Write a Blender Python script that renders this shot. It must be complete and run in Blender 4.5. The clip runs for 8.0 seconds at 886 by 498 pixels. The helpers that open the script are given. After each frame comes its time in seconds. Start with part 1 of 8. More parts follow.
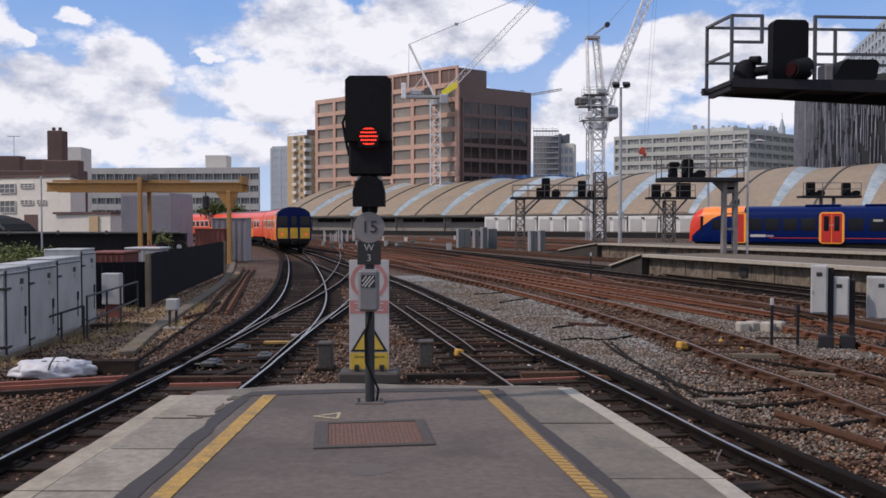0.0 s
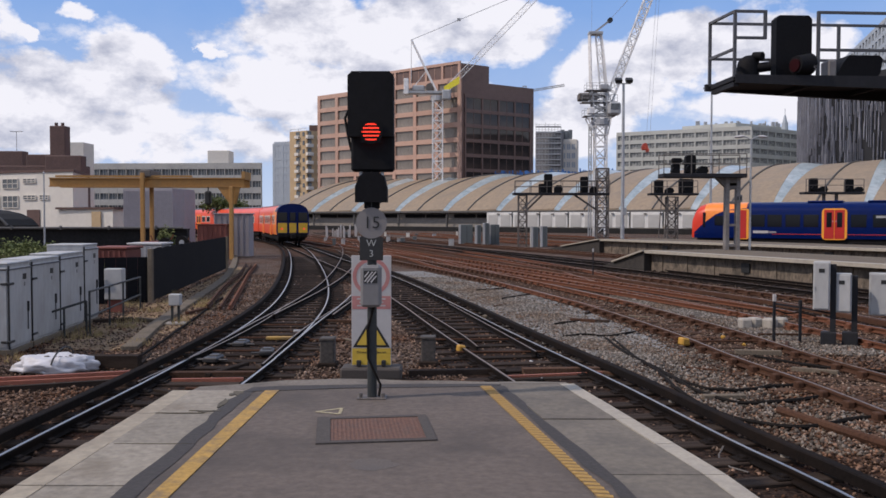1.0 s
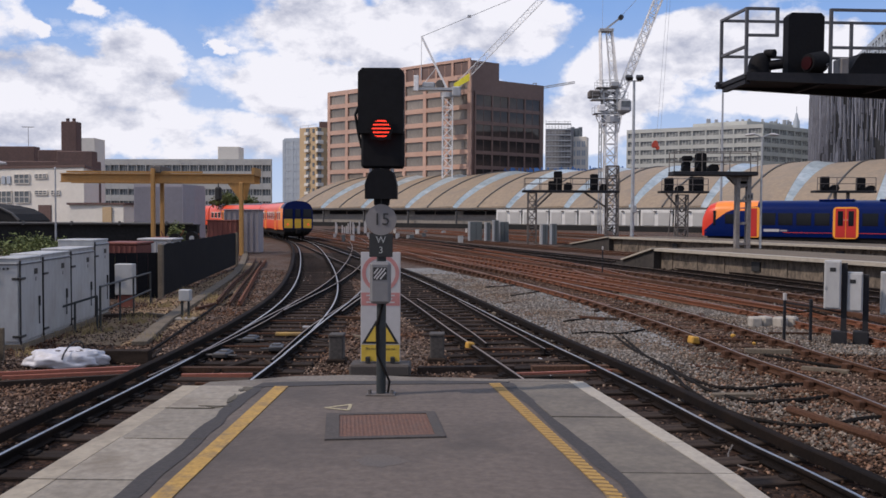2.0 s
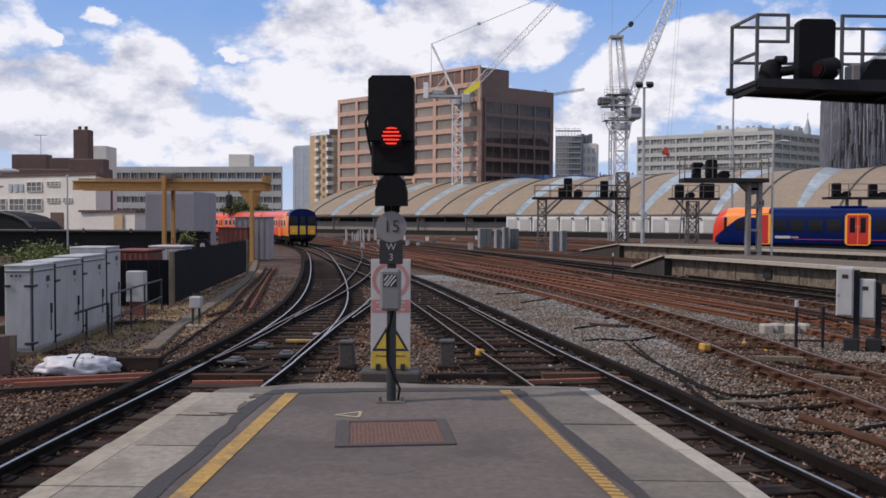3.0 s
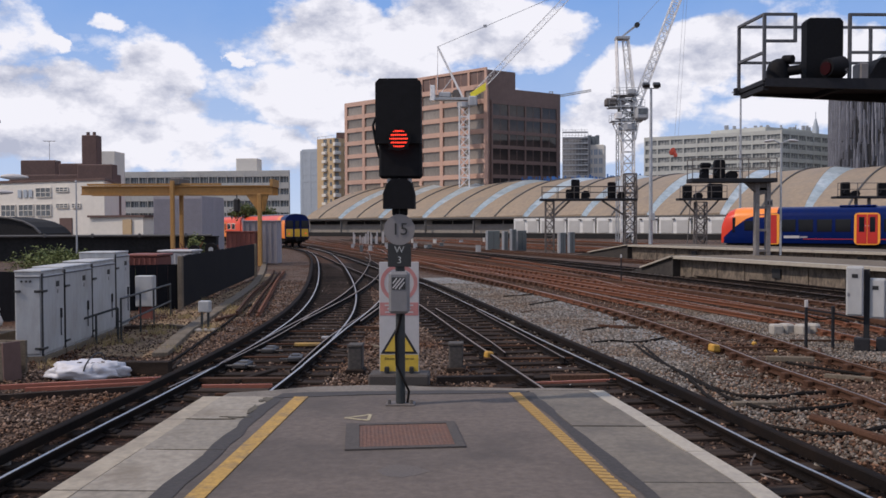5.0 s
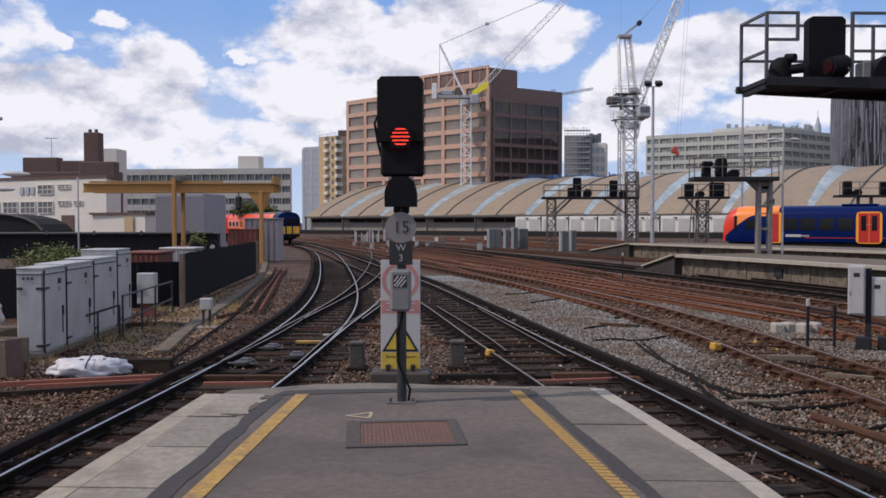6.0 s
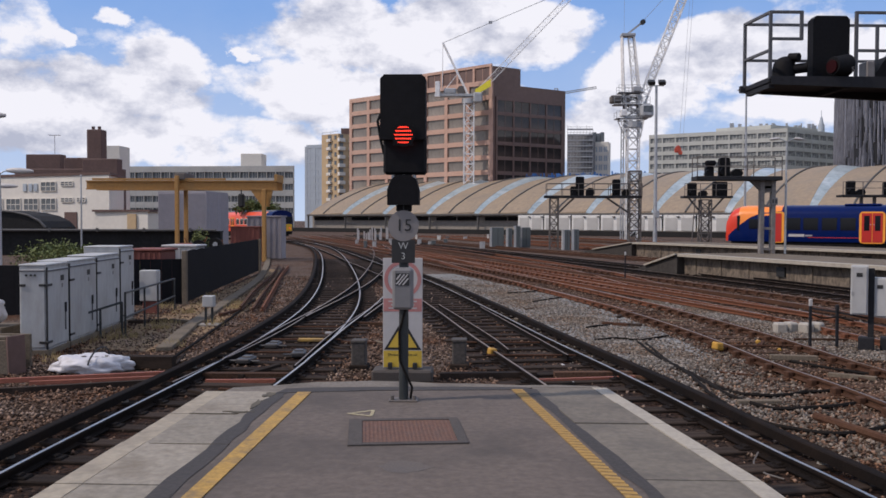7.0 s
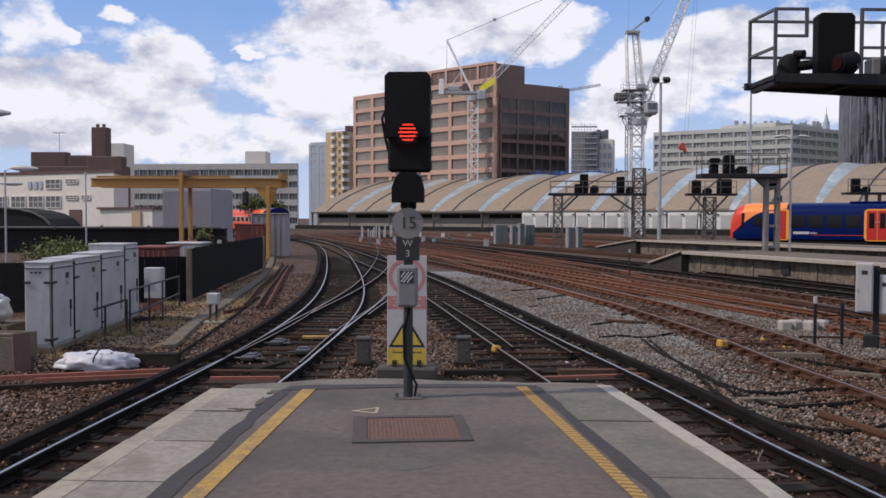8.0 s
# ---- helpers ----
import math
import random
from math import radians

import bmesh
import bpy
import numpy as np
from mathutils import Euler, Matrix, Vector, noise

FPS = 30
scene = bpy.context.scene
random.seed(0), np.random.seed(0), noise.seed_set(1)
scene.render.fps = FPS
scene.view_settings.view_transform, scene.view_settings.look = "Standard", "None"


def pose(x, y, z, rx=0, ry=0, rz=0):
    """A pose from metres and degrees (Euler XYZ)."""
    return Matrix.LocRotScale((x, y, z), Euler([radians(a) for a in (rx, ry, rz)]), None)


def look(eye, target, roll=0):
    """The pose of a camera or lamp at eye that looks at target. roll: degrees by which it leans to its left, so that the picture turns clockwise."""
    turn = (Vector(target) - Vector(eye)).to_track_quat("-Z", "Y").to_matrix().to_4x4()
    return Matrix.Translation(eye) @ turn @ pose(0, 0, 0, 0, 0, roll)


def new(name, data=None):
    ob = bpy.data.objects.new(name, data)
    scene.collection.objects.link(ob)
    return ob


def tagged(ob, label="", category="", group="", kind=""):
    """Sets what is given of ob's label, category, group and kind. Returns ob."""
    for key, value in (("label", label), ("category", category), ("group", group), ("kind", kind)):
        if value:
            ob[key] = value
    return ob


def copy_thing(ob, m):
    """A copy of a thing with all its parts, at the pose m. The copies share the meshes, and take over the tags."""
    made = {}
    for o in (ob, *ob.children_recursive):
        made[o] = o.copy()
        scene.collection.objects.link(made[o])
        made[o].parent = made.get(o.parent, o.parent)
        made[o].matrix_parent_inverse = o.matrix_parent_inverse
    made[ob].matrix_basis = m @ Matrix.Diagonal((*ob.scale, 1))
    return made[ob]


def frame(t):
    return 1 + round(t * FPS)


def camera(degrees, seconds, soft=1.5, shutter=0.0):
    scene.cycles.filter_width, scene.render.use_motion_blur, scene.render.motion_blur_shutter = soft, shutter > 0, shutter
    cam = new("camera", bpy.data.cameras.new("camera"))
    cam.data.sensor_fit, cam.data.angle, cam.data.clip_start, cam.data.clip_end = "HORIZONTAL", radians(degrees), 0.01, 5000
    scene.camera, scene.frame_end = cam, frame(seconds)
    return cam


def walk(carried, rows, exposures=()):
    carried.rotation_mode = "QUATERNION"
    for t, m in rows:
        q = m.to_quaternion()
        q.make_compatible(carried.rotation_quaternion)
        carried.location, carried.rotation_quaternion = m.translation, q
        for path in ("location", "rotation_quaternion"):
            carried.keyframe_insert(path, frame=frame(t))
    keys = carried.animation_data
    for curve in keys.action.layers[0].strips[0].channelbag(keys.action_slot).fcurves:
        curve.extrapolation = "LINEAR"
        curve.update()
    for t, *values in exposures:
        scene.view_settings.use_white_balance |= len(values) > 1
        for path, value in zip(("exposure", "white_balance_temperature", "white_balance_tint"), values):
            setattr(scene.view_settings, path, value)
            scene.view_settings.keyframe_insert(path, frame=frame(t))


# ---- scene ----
cam = camera(54.0, 8.0, soft=1.6)


def aim(x, yaw, tilt, roll):
    """A pose of the hand-held camera on the platform: yaw to the right, tilt up."""
    eye = Vector((x, 0.0, 2.62))
    a, b = radians(yaw), radians(tilt)
    return look(eye, eye + Vector((math.sin(a) * math.cos(b), math.cos(a) * math.cos(b), math.sin(b))), roll)


PATH = [
    (0.0, 0.000, 0.000, -1.748, 0.000), (0.5, -0.001, -0.006, -1.890, -0.042), (1.0, -0.001, -0.143, -2.027, 0.079),
    (1.5, -0.003, -0.334, -2.168, 0.296), (1.7, -0.003, -0.490, -2.240, 0.330), (2.8, -0.005, -1.300, -1.945, 0.290),
    (3.0, -0.005, -1.409, -1.771, 0.270), (3.5, -0.004, -1.659, -1.362, 0.195), (4.0, -0.008, -1.679, -1.428, -0.031),
    (4.5, -0.010, -1.865, -1.436, -0.195), (4.7, -0.010, -1.900, -1.500, -0.200), (5.8, -0.009, -1.975, -1.735, -0.090),
    (6.0, -0.009, -2.019, -1.741, -0.058), (6.5, -0.008, -2.111, -1.786, 0.048), (7.0, -0.009, -2.180, -1.849, 0.162),
    (7.5, -0.012, -2.328, -1.963, 0.132), (8.0, -0.013, -2.442, -2.014, 0.163)]
walk(cam, [(t, aim(x, yaw, tilt, roll)) for t, x, yaw, tilt, roll in PATH], [(0.0, 0.0, 6500, 17), (8.0, 0.0, 6500, 17)])

# ---- light ----
SUN_FROM = Vector((-0.68, -0.19, 0.72)).normalized()
sun = new("sun", bpy.data.lights.new("sun", "SUN"))
sun.data.energy, sun.data.angle, sun.data.color = 2.68, radians(1.2), (1.0, 0.91, 0.79)
sun.matrix_world = look(SUN_FROM * 50, (0, 0, 0))


def make_world():
    world = bpy.data.worlds.new("sky")
    scene.world = world
    world.use_nodes = True
    nt = world.node_tree
    nt.nodes.clear()
    N, L = nt.nodes.new, nt.links.new
    out, bg = N("ShaderNodeOutputWorld"), N("ShaderNodeBackground")
    sky = N("ShaderNodeTexSky")
    sky.sky_type, sky.sun_disc = "NISHITA", False
    sky.sun_elevation = math.asin(SUN_FROM.z)
    sky.sun_rotation = math.atan2(SUN_FROM.x, SUN_FROM.y)
    sky.air_density, sky.dust_density, sky.ozone_density = 1.0, 0.6, 2.0
    tc = N("ShaderNodeTexCoord")

    def mth(op, a, b=None):
        n = N("ShaderNodeMath")
        n.operation = op
        for i, v in enumerate((a, b)):
            if v is None:
                continue
            if isinstance(v, (int, float)):
                n.inputs[i].default_value = v
            else:
                L(v, n.inputs[i])
        return n.outputs[0]

    def nse(scale, detail, rough, stretch, shift=(0, 0, 0)):
        mp = N("ShaderNodeMapping")
        mp.inputs["Scale"].default_value = stretch
        mp.inputs["Location"].default_value = shift
        L(tc.outputs["Generated"], mp.inputs["Vector"])
        n = N("ShaderNodeTexNoise")
        n.inputs["Scale"].default_value, n.inputs["Detail"].default_value = scale, detail
        n.inputs["Roughness"].default_value = rough
        L(mp.outputs[0], n.inputs["Vector"])
        return n.outputs["Fac"]

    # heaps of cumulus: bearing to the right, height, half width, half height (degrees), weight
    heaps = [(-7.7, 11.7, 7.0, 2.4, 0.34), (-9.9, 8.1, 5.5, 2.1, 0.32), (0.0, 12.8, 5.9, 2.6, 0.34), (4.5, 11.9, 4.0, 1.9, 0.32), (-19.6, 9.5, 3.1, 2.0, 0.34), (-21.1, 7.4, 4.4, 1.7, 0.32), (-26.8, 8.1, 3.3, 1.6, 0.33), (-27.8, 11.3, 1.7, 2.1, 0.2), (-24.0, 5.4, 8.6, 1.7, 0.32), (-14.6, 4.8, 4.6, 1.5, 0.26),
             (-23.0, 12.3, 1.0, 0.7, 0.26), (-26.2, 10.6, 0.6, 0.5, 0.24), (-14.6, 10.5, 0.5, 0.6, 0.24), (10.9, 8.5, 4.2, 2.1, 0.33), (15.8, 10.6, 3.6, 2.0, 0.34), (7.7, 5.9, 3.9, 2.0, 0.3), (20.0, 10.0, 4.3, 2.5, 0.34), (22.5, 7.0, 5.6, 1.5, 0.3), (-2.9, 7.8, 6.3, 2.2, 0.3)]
    sep = N("ShaderNodeSeparateXYZ")
    L(tc.outputs["Generated"], sep.inputs[0])
    bearing = mth("MULTIPLY", mth("ARCTAN2", sep.outputs[0], sep.outputs[1]), 57.2958)
    height = mth("MULTIPLY", mth("ARCSINE", sep.outputs[2]), 57.2958)
    w1 = mth("SUBTRACT", nse(12, 8, 0.58, (1, 1, 1.4), (3, 1, 2)), 0.5)
    w2 = mth("SUBTRACT", nse(12, 8, 0.58, (1, 1, 1.4), (7, 5, 9)), 0.5)
    bearing = mth("ADD", bearing, mth("MULTIPLY", w1, 6.5))
    height = mth("ADD", height, mth("MULTIPLY", w2, 4.0))
    total = None
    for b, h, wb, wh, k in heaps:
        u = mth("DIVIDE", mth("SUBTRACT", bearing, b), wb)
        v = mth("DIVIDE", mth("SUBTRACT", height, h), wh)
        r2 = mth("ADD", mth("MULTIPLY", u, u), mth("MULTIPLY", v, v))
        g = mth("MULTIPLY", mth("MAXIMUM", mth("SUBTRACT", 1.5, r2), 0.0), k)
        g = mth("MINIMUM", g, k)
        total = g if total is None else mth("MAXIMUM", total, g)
    puffs = nse(11, 9, 0.60, (1, 1, 1.7))
    broad = nse(3.0, 6, 0.55, (1, 1, 2.2), (4, 4, 0))
    # away from the heaps the sky goes on with broken cloud
    away = mth("GREATER_THAN", mth("ABSOLUTE", bearing), 34.0)
    high = mth("GREATER_THAN", height, 21.0)
    open_sky = mth("MULTIPLY", mth("MAXIMUM", away, high), mth("MULTIPLY", mth("SUBTRACT", broad, 0.38), 1.4))
    dens = mth("ADD", mth("ADD", total, open_sky), mth("MULTIPLY", mth("SUBTRACT", puffs, 0.5), 1.0))
    ramp = N("ShaderNodeValToRGB")
    ramp.color_ramp.elements[0].position, ramp.color_ramp.elements[1].position = 0.06, 0.23
    L(dens, ramp.inputs[0])
    shade = N("ShaderNodeValToRGB")
    shade.color_ramp.elements[0].position, shade.color_ramp.elements[1].position = 0.16, 0.58
    shade.color_ramp.elements[0].color = (5.9, 6.5, 7.8, 1)
    shade.color_ramp.elements[1].color = (11.2, 11.6, 12.1, 1)
    above = nse(11, 9, 0.60, (1, 1, 1.7), (0, 0, 0.045))
    lit = mth("ADD", mth("ADD", 0.52, mth("MULTIPLY", mth("SUBTRACT", puffs, above), 1.9)), mth("MULTIPLY", mth("SUBTRACT", nse(5, 5, 0.55, (1, 1, 2.0), (2, 9, 1)), 0.5), 0.9))
    L(lit, shade.inputs[0])
    haze = mth("MULTIPLY", mth("POWER", mth("MAXIMUM", mth("SUBTRACT", 1.0, mth("DIVIDE", mth("ABSOLUTE", height), 18.0)), 0.0), 1.15), 0.92)
    hz = N("ShaderNodeMix")
    hz.data_type = "RGBA"
    L(haze, hz.inputs[0])
    blue = N("ShaderNodeMix")
    blue.data_type = "RGBA"
    blue.inputs[0].default_value = 0.85
    L(sky.outputs[0], blue.inputs[6])
    blue.inputs[7].default_value = (1.9, 4.7, 10.3, 1)
    L(blue.outputs[2], hz.inputs[6])
    hz.inputs[7].default_value = (7.2, 8.8, 10.8, 1)
    mix = N("ShaderNodeMix")
    mix.data_type = "RGBA"
    L(ramp.outputs[0], mix.inputs[0])
    L(hz.outputs[2], mix.inputs[6])
    L(shade.outputs[0], mix.inputs[7])
    L(mix.outputs[2], bg.inputs["Color"])
    bg.inputs["Strength"].default_value = 0.078
    L(bg.outputs[0], out.inputs[0])


make_world()


# ---- materials ----
MATS = {}


def mat(name, color, rough=0.7, metal=0.0, vary=0.25, fine=40.0, broad=1.5, bump=0.15, dirt=None, dirt_amount=0.5, spec=0.5, per_piece=0.0, space="Object", stretch=(1, 1, 1)):
    """A surface with a fine grain and broad stains; dirt is the colour of the stains."""
    m = bpy.data.materials.new(name)
    m.use_nodes = True
    nt = m.node_tree
    N, L = nt.nodes.new, nt.links.new
    p = nt.nodes["Principled BSDF"]
    tc = N("ShaderNodeTexCoord")
    mp = N("ShaderNodeMapping")
    mp.inputs["Scale"].default_value = stretch
    L(tc.outputs[space], mp.inputs[0])
    a, b = N("ShaderNodeTexNoise"), N("ShaderNodeTexNoise")
    for n, s, d in ((a, fine, 4), (b, broad, 6)):
        n.inputs["Scale"].default_value, n.inputs["Detail"].default_value = s, d
        n.inputs["Roughness"].default_value = 0.62
        L(mp.outputs[0], n.inputs["Vector"])
    lo = [c * (1 - vary) for c in color]
    hi = [min(1, c * (1 + vary)) for c in color]
    r = N("ShaderNodeValToRGB")
    r.color_ramp.elements[0].position, r.color_ramp.elements[1].position = 0.3, 0.7
    r.color_ramp.elements[0].color, r.color_ramp.elements[1].color = (*lo, 1), (*hi, 1)
    L(a.outputs["Fac"], r.inputs[0])
    mask = N("ShaderNodeValToRGB")
    mask.color_ramp.elements[0].position, mask.color_ramp.elements[1].position = 0.46, 0.72
    L(b.outputs["Fac"], mask.inputs[0])
    mul = N("ShaderNodeMath")
    mul.operation, mul.inputs[1].default_value = "MULTIPLY", dirt_amount
    L(mask.outputs[0], mul.inputs[0])
    mix = N("ShaderNodeMix")
    mix.data_type = "RGBA"
    L(mul.outputs[0], mix.inputs[0])
    L(r.outputs[0], mix.inputs[6])
    mix.inputs[7].default_value = (*(dirt or [c * 0.6 for c in color]), 1)
    last = mix.outputs[2]
    if per_piece:
        oi, hs = N("ShaderNodeObjectInfo"), N("ShaderNodeHueSaturation")
        mr = N("ShaderNodeMapRange")
        mr.inputs["To Min"].default_value, mr.inputs["To Max"].default_value = 1 - per_piece, 1 + per_piece
        L(oi.outputs["Random"], mr.inputs["Value"])
        L(mr.outputs[0], hs.inputs["Value"])
        L(last, hs.inputs["Color"])
        last = hs.outputs[0]
    L(last, p.inputs["Base Color"])
    p.inputs["Roughness"].default_value, p.inputs["Metallic"].default_value = rough, metal
    p.inputs["Specular IOR Level"].default_value = spec
    if bump:
        bp = N("ShaderNodeBump")
        bp.inputs["Strength"].default_value, bp.inputs["Distance"].default_value = bump, 0.02
        L(a.outputs["Fac"], bp.inputs["Height"])
        L(bp.outputs[0], p.inputs["Normal"])
    MATS[name] = m
    return m


def glow(name, color, strength):
    m = bpy.data.materials.new(name)
    m.use_nodes = True
    p = m.node_tree.nodes["Principled BSDF"]
    p.inputs["Base Color"].default_value = (*color, 1)
    p.inputs["Emission Color"].default_value = (*color, 1)
    p.inputs["Emission Strength"].default_value = strength
    MATS[name] = m
    return m


def ballast_mat(name, tones, stone=0.055):
    """Broken stone: every cell has its own tone, with rusty patches."""
    m = bpy.data.materials.new(name)
    m.use_nodes = True
    nt = m.node_tree
    N, L = nt.nodes.new, nt.links.new
    p = nt.nodes["Principled BSDF"]
    tc, vo, wn, no = N("ShaderNodeTexCoord"), N("ShaderNodeTexVoronoi"), N("ShaderNodeTexWhiteNoise"), N("ShaderNodeTexNoise")
    vo.inputs["Scale"].default_value = 1 / stone
    no.inputs["Scale"].default_value, no.inputs["Detail"].default_value = 0.35, 8
    no.inputs["Roughness"].default_value = 0.7
    L(tc.outputs["Object"], vo.inputs["Vector"])
    L(tc.outputs["Object"], no.inputs["Vector"])
    L(vo.outputs["Position"], wn.inputs["Vector"])
    r = N("ShaderNodeValToRGB")
    r.color_ramp.elements[0].color, r.color_ramp.elements[1].color = (*tones[0], 1), (*tones[1], 1)
    L(wn.outputs["Value"], r.inputs[0])
    mask = N("ShaderNodeValToRGB")
    mask.color_ramp.elements[0].position, mask.color_ramp.elements[1].position = 0.42, 0.66
    L(no.outputs["Fac"], mask.inputs[0])
    mix = N("ShaderNodeMix")
    mix.data_type = "RGBA"
    mix.blend_type = "MULTIPLY"
    L(mask.outputs[0], mix.inputs[0])
    L(r.outputs[0], mix.inputs[6])
    mix.inputs[7].default_value = (*tones[2], 1)
    L(mix.outputs[2], p.inputs["Base Color"])
    p.inputs["Roughness"].default_value = 0.9
    bp = N("ShaderNodeBump")
    bp.inputs["Strength"].default_value, bp.inputs["Distance"].default_value = 0.9, 0.03
    inv = N("ShaderNodeMath")
    inv.operation, inv.inputs[0].default_value = "SUBTRACT", 1.0
    L(vo.outputs["Distance"], inv.inputs[1])
    L(inv.outputs[0], bp.inputs["Height"])
    L(bp.outputs[0], p.inputs["Normal"])
    p.inputs["Specular IOR Level"].default_value = 0.1
    MATS[name] = m
    return m


def stone_mat(name, dark, light, stain=(0.62, 0.44, 0.33)):
    """Loose stones, each with a tone of its own."""
    m = bpy.data.materials.new(name)
    m.use_nodes = True
    nt = m.node_tree
    N, L = nt.nodes.new, nt.links.new
    g, r, no, tc = N("ShaderNodeNewGeometry"), N("ShaderNodeValToRGB"), N("ShaderNodeTexNoise"), N("ShaderNodeTexCoord")
    r.color_ramp.elements[0].color, r.color_ramp.elements[1].color = (*dark, 1), (*light, 1)
    e = r.color_ramp.elements.new(0.55)
    e.color = (*[a * 0.55 + b * 0.3 for a, b in zip(dark, light)], 1)
    L(g.outputs["Random Per Island"], r.inputs[0])
    no.inputs["Scale"].default_value, no.inputs["Detail"].default_value = 0.5, 6
    L(tc.outputs["Object"], no.inputs["Vector"])
    k = N("ShaderNodeValToRGB")
    k.color_ramp.elements[0].position, k.color_ramp.elements[1].position = 0.42, 0.62
    k.color_ramp.elements[0].color, k.color_ramp.elements[1].color = (1, 1, 1, 1), (*stain, 1)
    L(no.outputs["Fac"], k.inputs[0])
    mix = N("ShaderNodeMix")
    mix.data_type, mix.blend_type = "RGBA", "MULTIPLY"
    mix.inputs[0].default_value = 1.0
    L(r.outputs[0], mix.inputs[6])
    L(k.outputs[0], mix.inputs[7])
    p = nt.nodes["Principled BSDF"]
    L(mix.outputs[2], p.inputs["Base Color"])
    p.inputs["Roughness"].default_value = 0.88
    p.inputs["Specular IOR Level"].default_value = 0.12
    MATS[name] = m


stone_mat("loose stone", (0.030, 0.0195, 0.0145), (0.35, 0.25, 0.188), (0.68, 0.48, 0.37))
stone_mat("loose grey stone", (0.075, 0.065, 0.056), (0.33, 0.295, 0.26), (0.80, 0.68, 0.58))
ballast_mat("ballast", ((0.018, 0.013, 0.010), (0.180, 0.132, 0.106), (0.68, 0.46, 0.34)))
ballast_mat("oily ballast", ((0.004, 0.0026, 0.002), (0.055, 0.037, 0.028), (0.7, 0.43, 0.30)))
ballast_mat("grey ballast", ((0.09, 0.088, 0.083), (0.30, 0.295, 0.285), (0.9, 0.86, 0.8)), 0.06)
mat("asphalt", (0.117, 0.094, 0.080), 0.88, spec=0.3, vary=0.20, fine=16, broad=1.1, bump=0.3, dirt=(0.064, 0.054, 0.048), dirt_amount=0.9)
mat("tar seam", (0.036, 0.030, 0.027), 0.8, vary=0.3, fine=30, dirt=(0.04, 0.035, 0.031))
mat("paving slab", (0.142, 0.121, 0.096), 0.9, vary=0.2, fine=18, broad=2.6, dirt=(0.078, 0.068, 0.058), dirt_amount=0.75, per_piece=0.10)
mat("pale slab", (0.225, 0.197, 0.158), 0.9, vary=0.22, fine=16, broad=2.4, dirt=(0.125, 0.10, 0.072), dirt_amount=0.85, per_piece=0.12)
mat("white line paint", (0.345, 0.305, 0.245), 0.75, vary=0.12, fine=30, broad=4, dirt=(0.2, 0.18, 0.16), dirt_amount=0.6)
mat("cream edge paint", (0.30, 0.255, 0.19), 0.8, vary=0.16, fine=18, broad=4, dirt=(0.17, 0.14, 0.105), dirt_amount=0.7)
mat("yellow line paint", (0.36, 0.21, 0.045), 0.75, vary=0.3, fine=30, broad=7, dirt=(0.13, 0.095, 0.06), dirt_amount=0.85)
mat("platform brick", (0.16, 0.12, 0.09), 0.9, vary=0.35, fine=14, broad=0.7, dirt=(0.05, 0.045, 0.04), dirt_amount=0.8, bump=0.3)
mat("concrete", (0.25, 0.225, 0.195), 0.9, vary=0.2, fine=30, broad=1.4, dirt=(0.16, 0.14, 0.12), dirt_amount=0.6)
mat("dirty concrete", (0.145, 0.117, 0.088), 0.92, spec=0.15, vary=0.3, fine=30, broad=1.4, dirt=(0.08, 0.07, 0.055), dirt_amount=0.6)
mat("polished rail", (0.60, 0.55, 0.50), 0.36, 1.0, vary=0.12, fine=12, bump=0.02, dirt=(0.4, 0.33, 0.27), dirt_amount=0.4)
mat("dark rail", (0.010, 0.0078, 0.007), 0.85, 0.0, spec=0.08, vary=0.35, fine=25, dirt=(0.022, 0.014, 0.010), dirt_amount=0.6)
mat("brown rail", (0.064, 0.031, 0.019), 0.88, spec=0.15, vary=0.35, fine=25, dirt=(0.10, 0.05, 0.028), dirt_amount=0.6)
mat("rusty rail", (0.14, 0.055, 0.03), 0.88, 0.0, spec=0.15, vary=0.35, fine=25, dirt=(0.09, 0.05, 0.035), dirt_amount=0.6)
mat("worn rail", (0.33, 0.24, 0.18), 0.4, 0.9, vary=0.2, fine=15, bump=0.03, dirt=(0.22, 0.13, 0.08), dirt_amount=0.5)
mat("oiled sleeper", (0.027, 0.019, 0.015), 0.92, spec=0.12, vary=0.4, fine=30, broad=2, dirt=(0.062, 0.044, 0.033), dirt_amount=0.6, per_piece=0.4, stretch=(0.5, 6, 3))
mat("rusty sleeper", (0.080, 0.043, 0.027), 0.92, spec=0.12, vary=0.4, fine=30, broad=2, dirt=(0.07, 0.05, 0.04), dirt_amount=0.5, per_piece=0.35)
mat("signal black", (0.0055, 0.0055, 0.007), 0.7, vary=0.3, fine=20, dirt=(0.012, 0.011, 0.010), dirt_amount=0.4, spec=0.15)
mat("post grey", (0.022, 0.026, 0.027), 0.6, 0.1, vary=0.2, fine=20, dirt=(0.05, 0.045, 0.04))
mat("galvanised steel", (0.40, 0.41, 0.42), 0.5, 0.6, vary=0.2, fine=12, dirt=(0.2, 0.18, 0.16), dirt_amount=0.5)
mat("lattice steel", (0.11, 0.097, 0.088), 0.7, 0.1, vary=0.25, fine=12, dirt=(0.10, 0.07, 0.05), dirt_amount=0.5)
mat("mast steel", (0.19, 0.175, 0.165), 0.65, 0.1, vary=0.25, fine=8, broad=1.2, dirt=(0.10, 0.075, 0.06), dirt_amount=0.7)
mat("walkway steel", (0.020, 0.020, 0.023), 0.7, vary=0.2, fine=12, dirt=(0.012, 0.012, 0.012), spec=0.2)
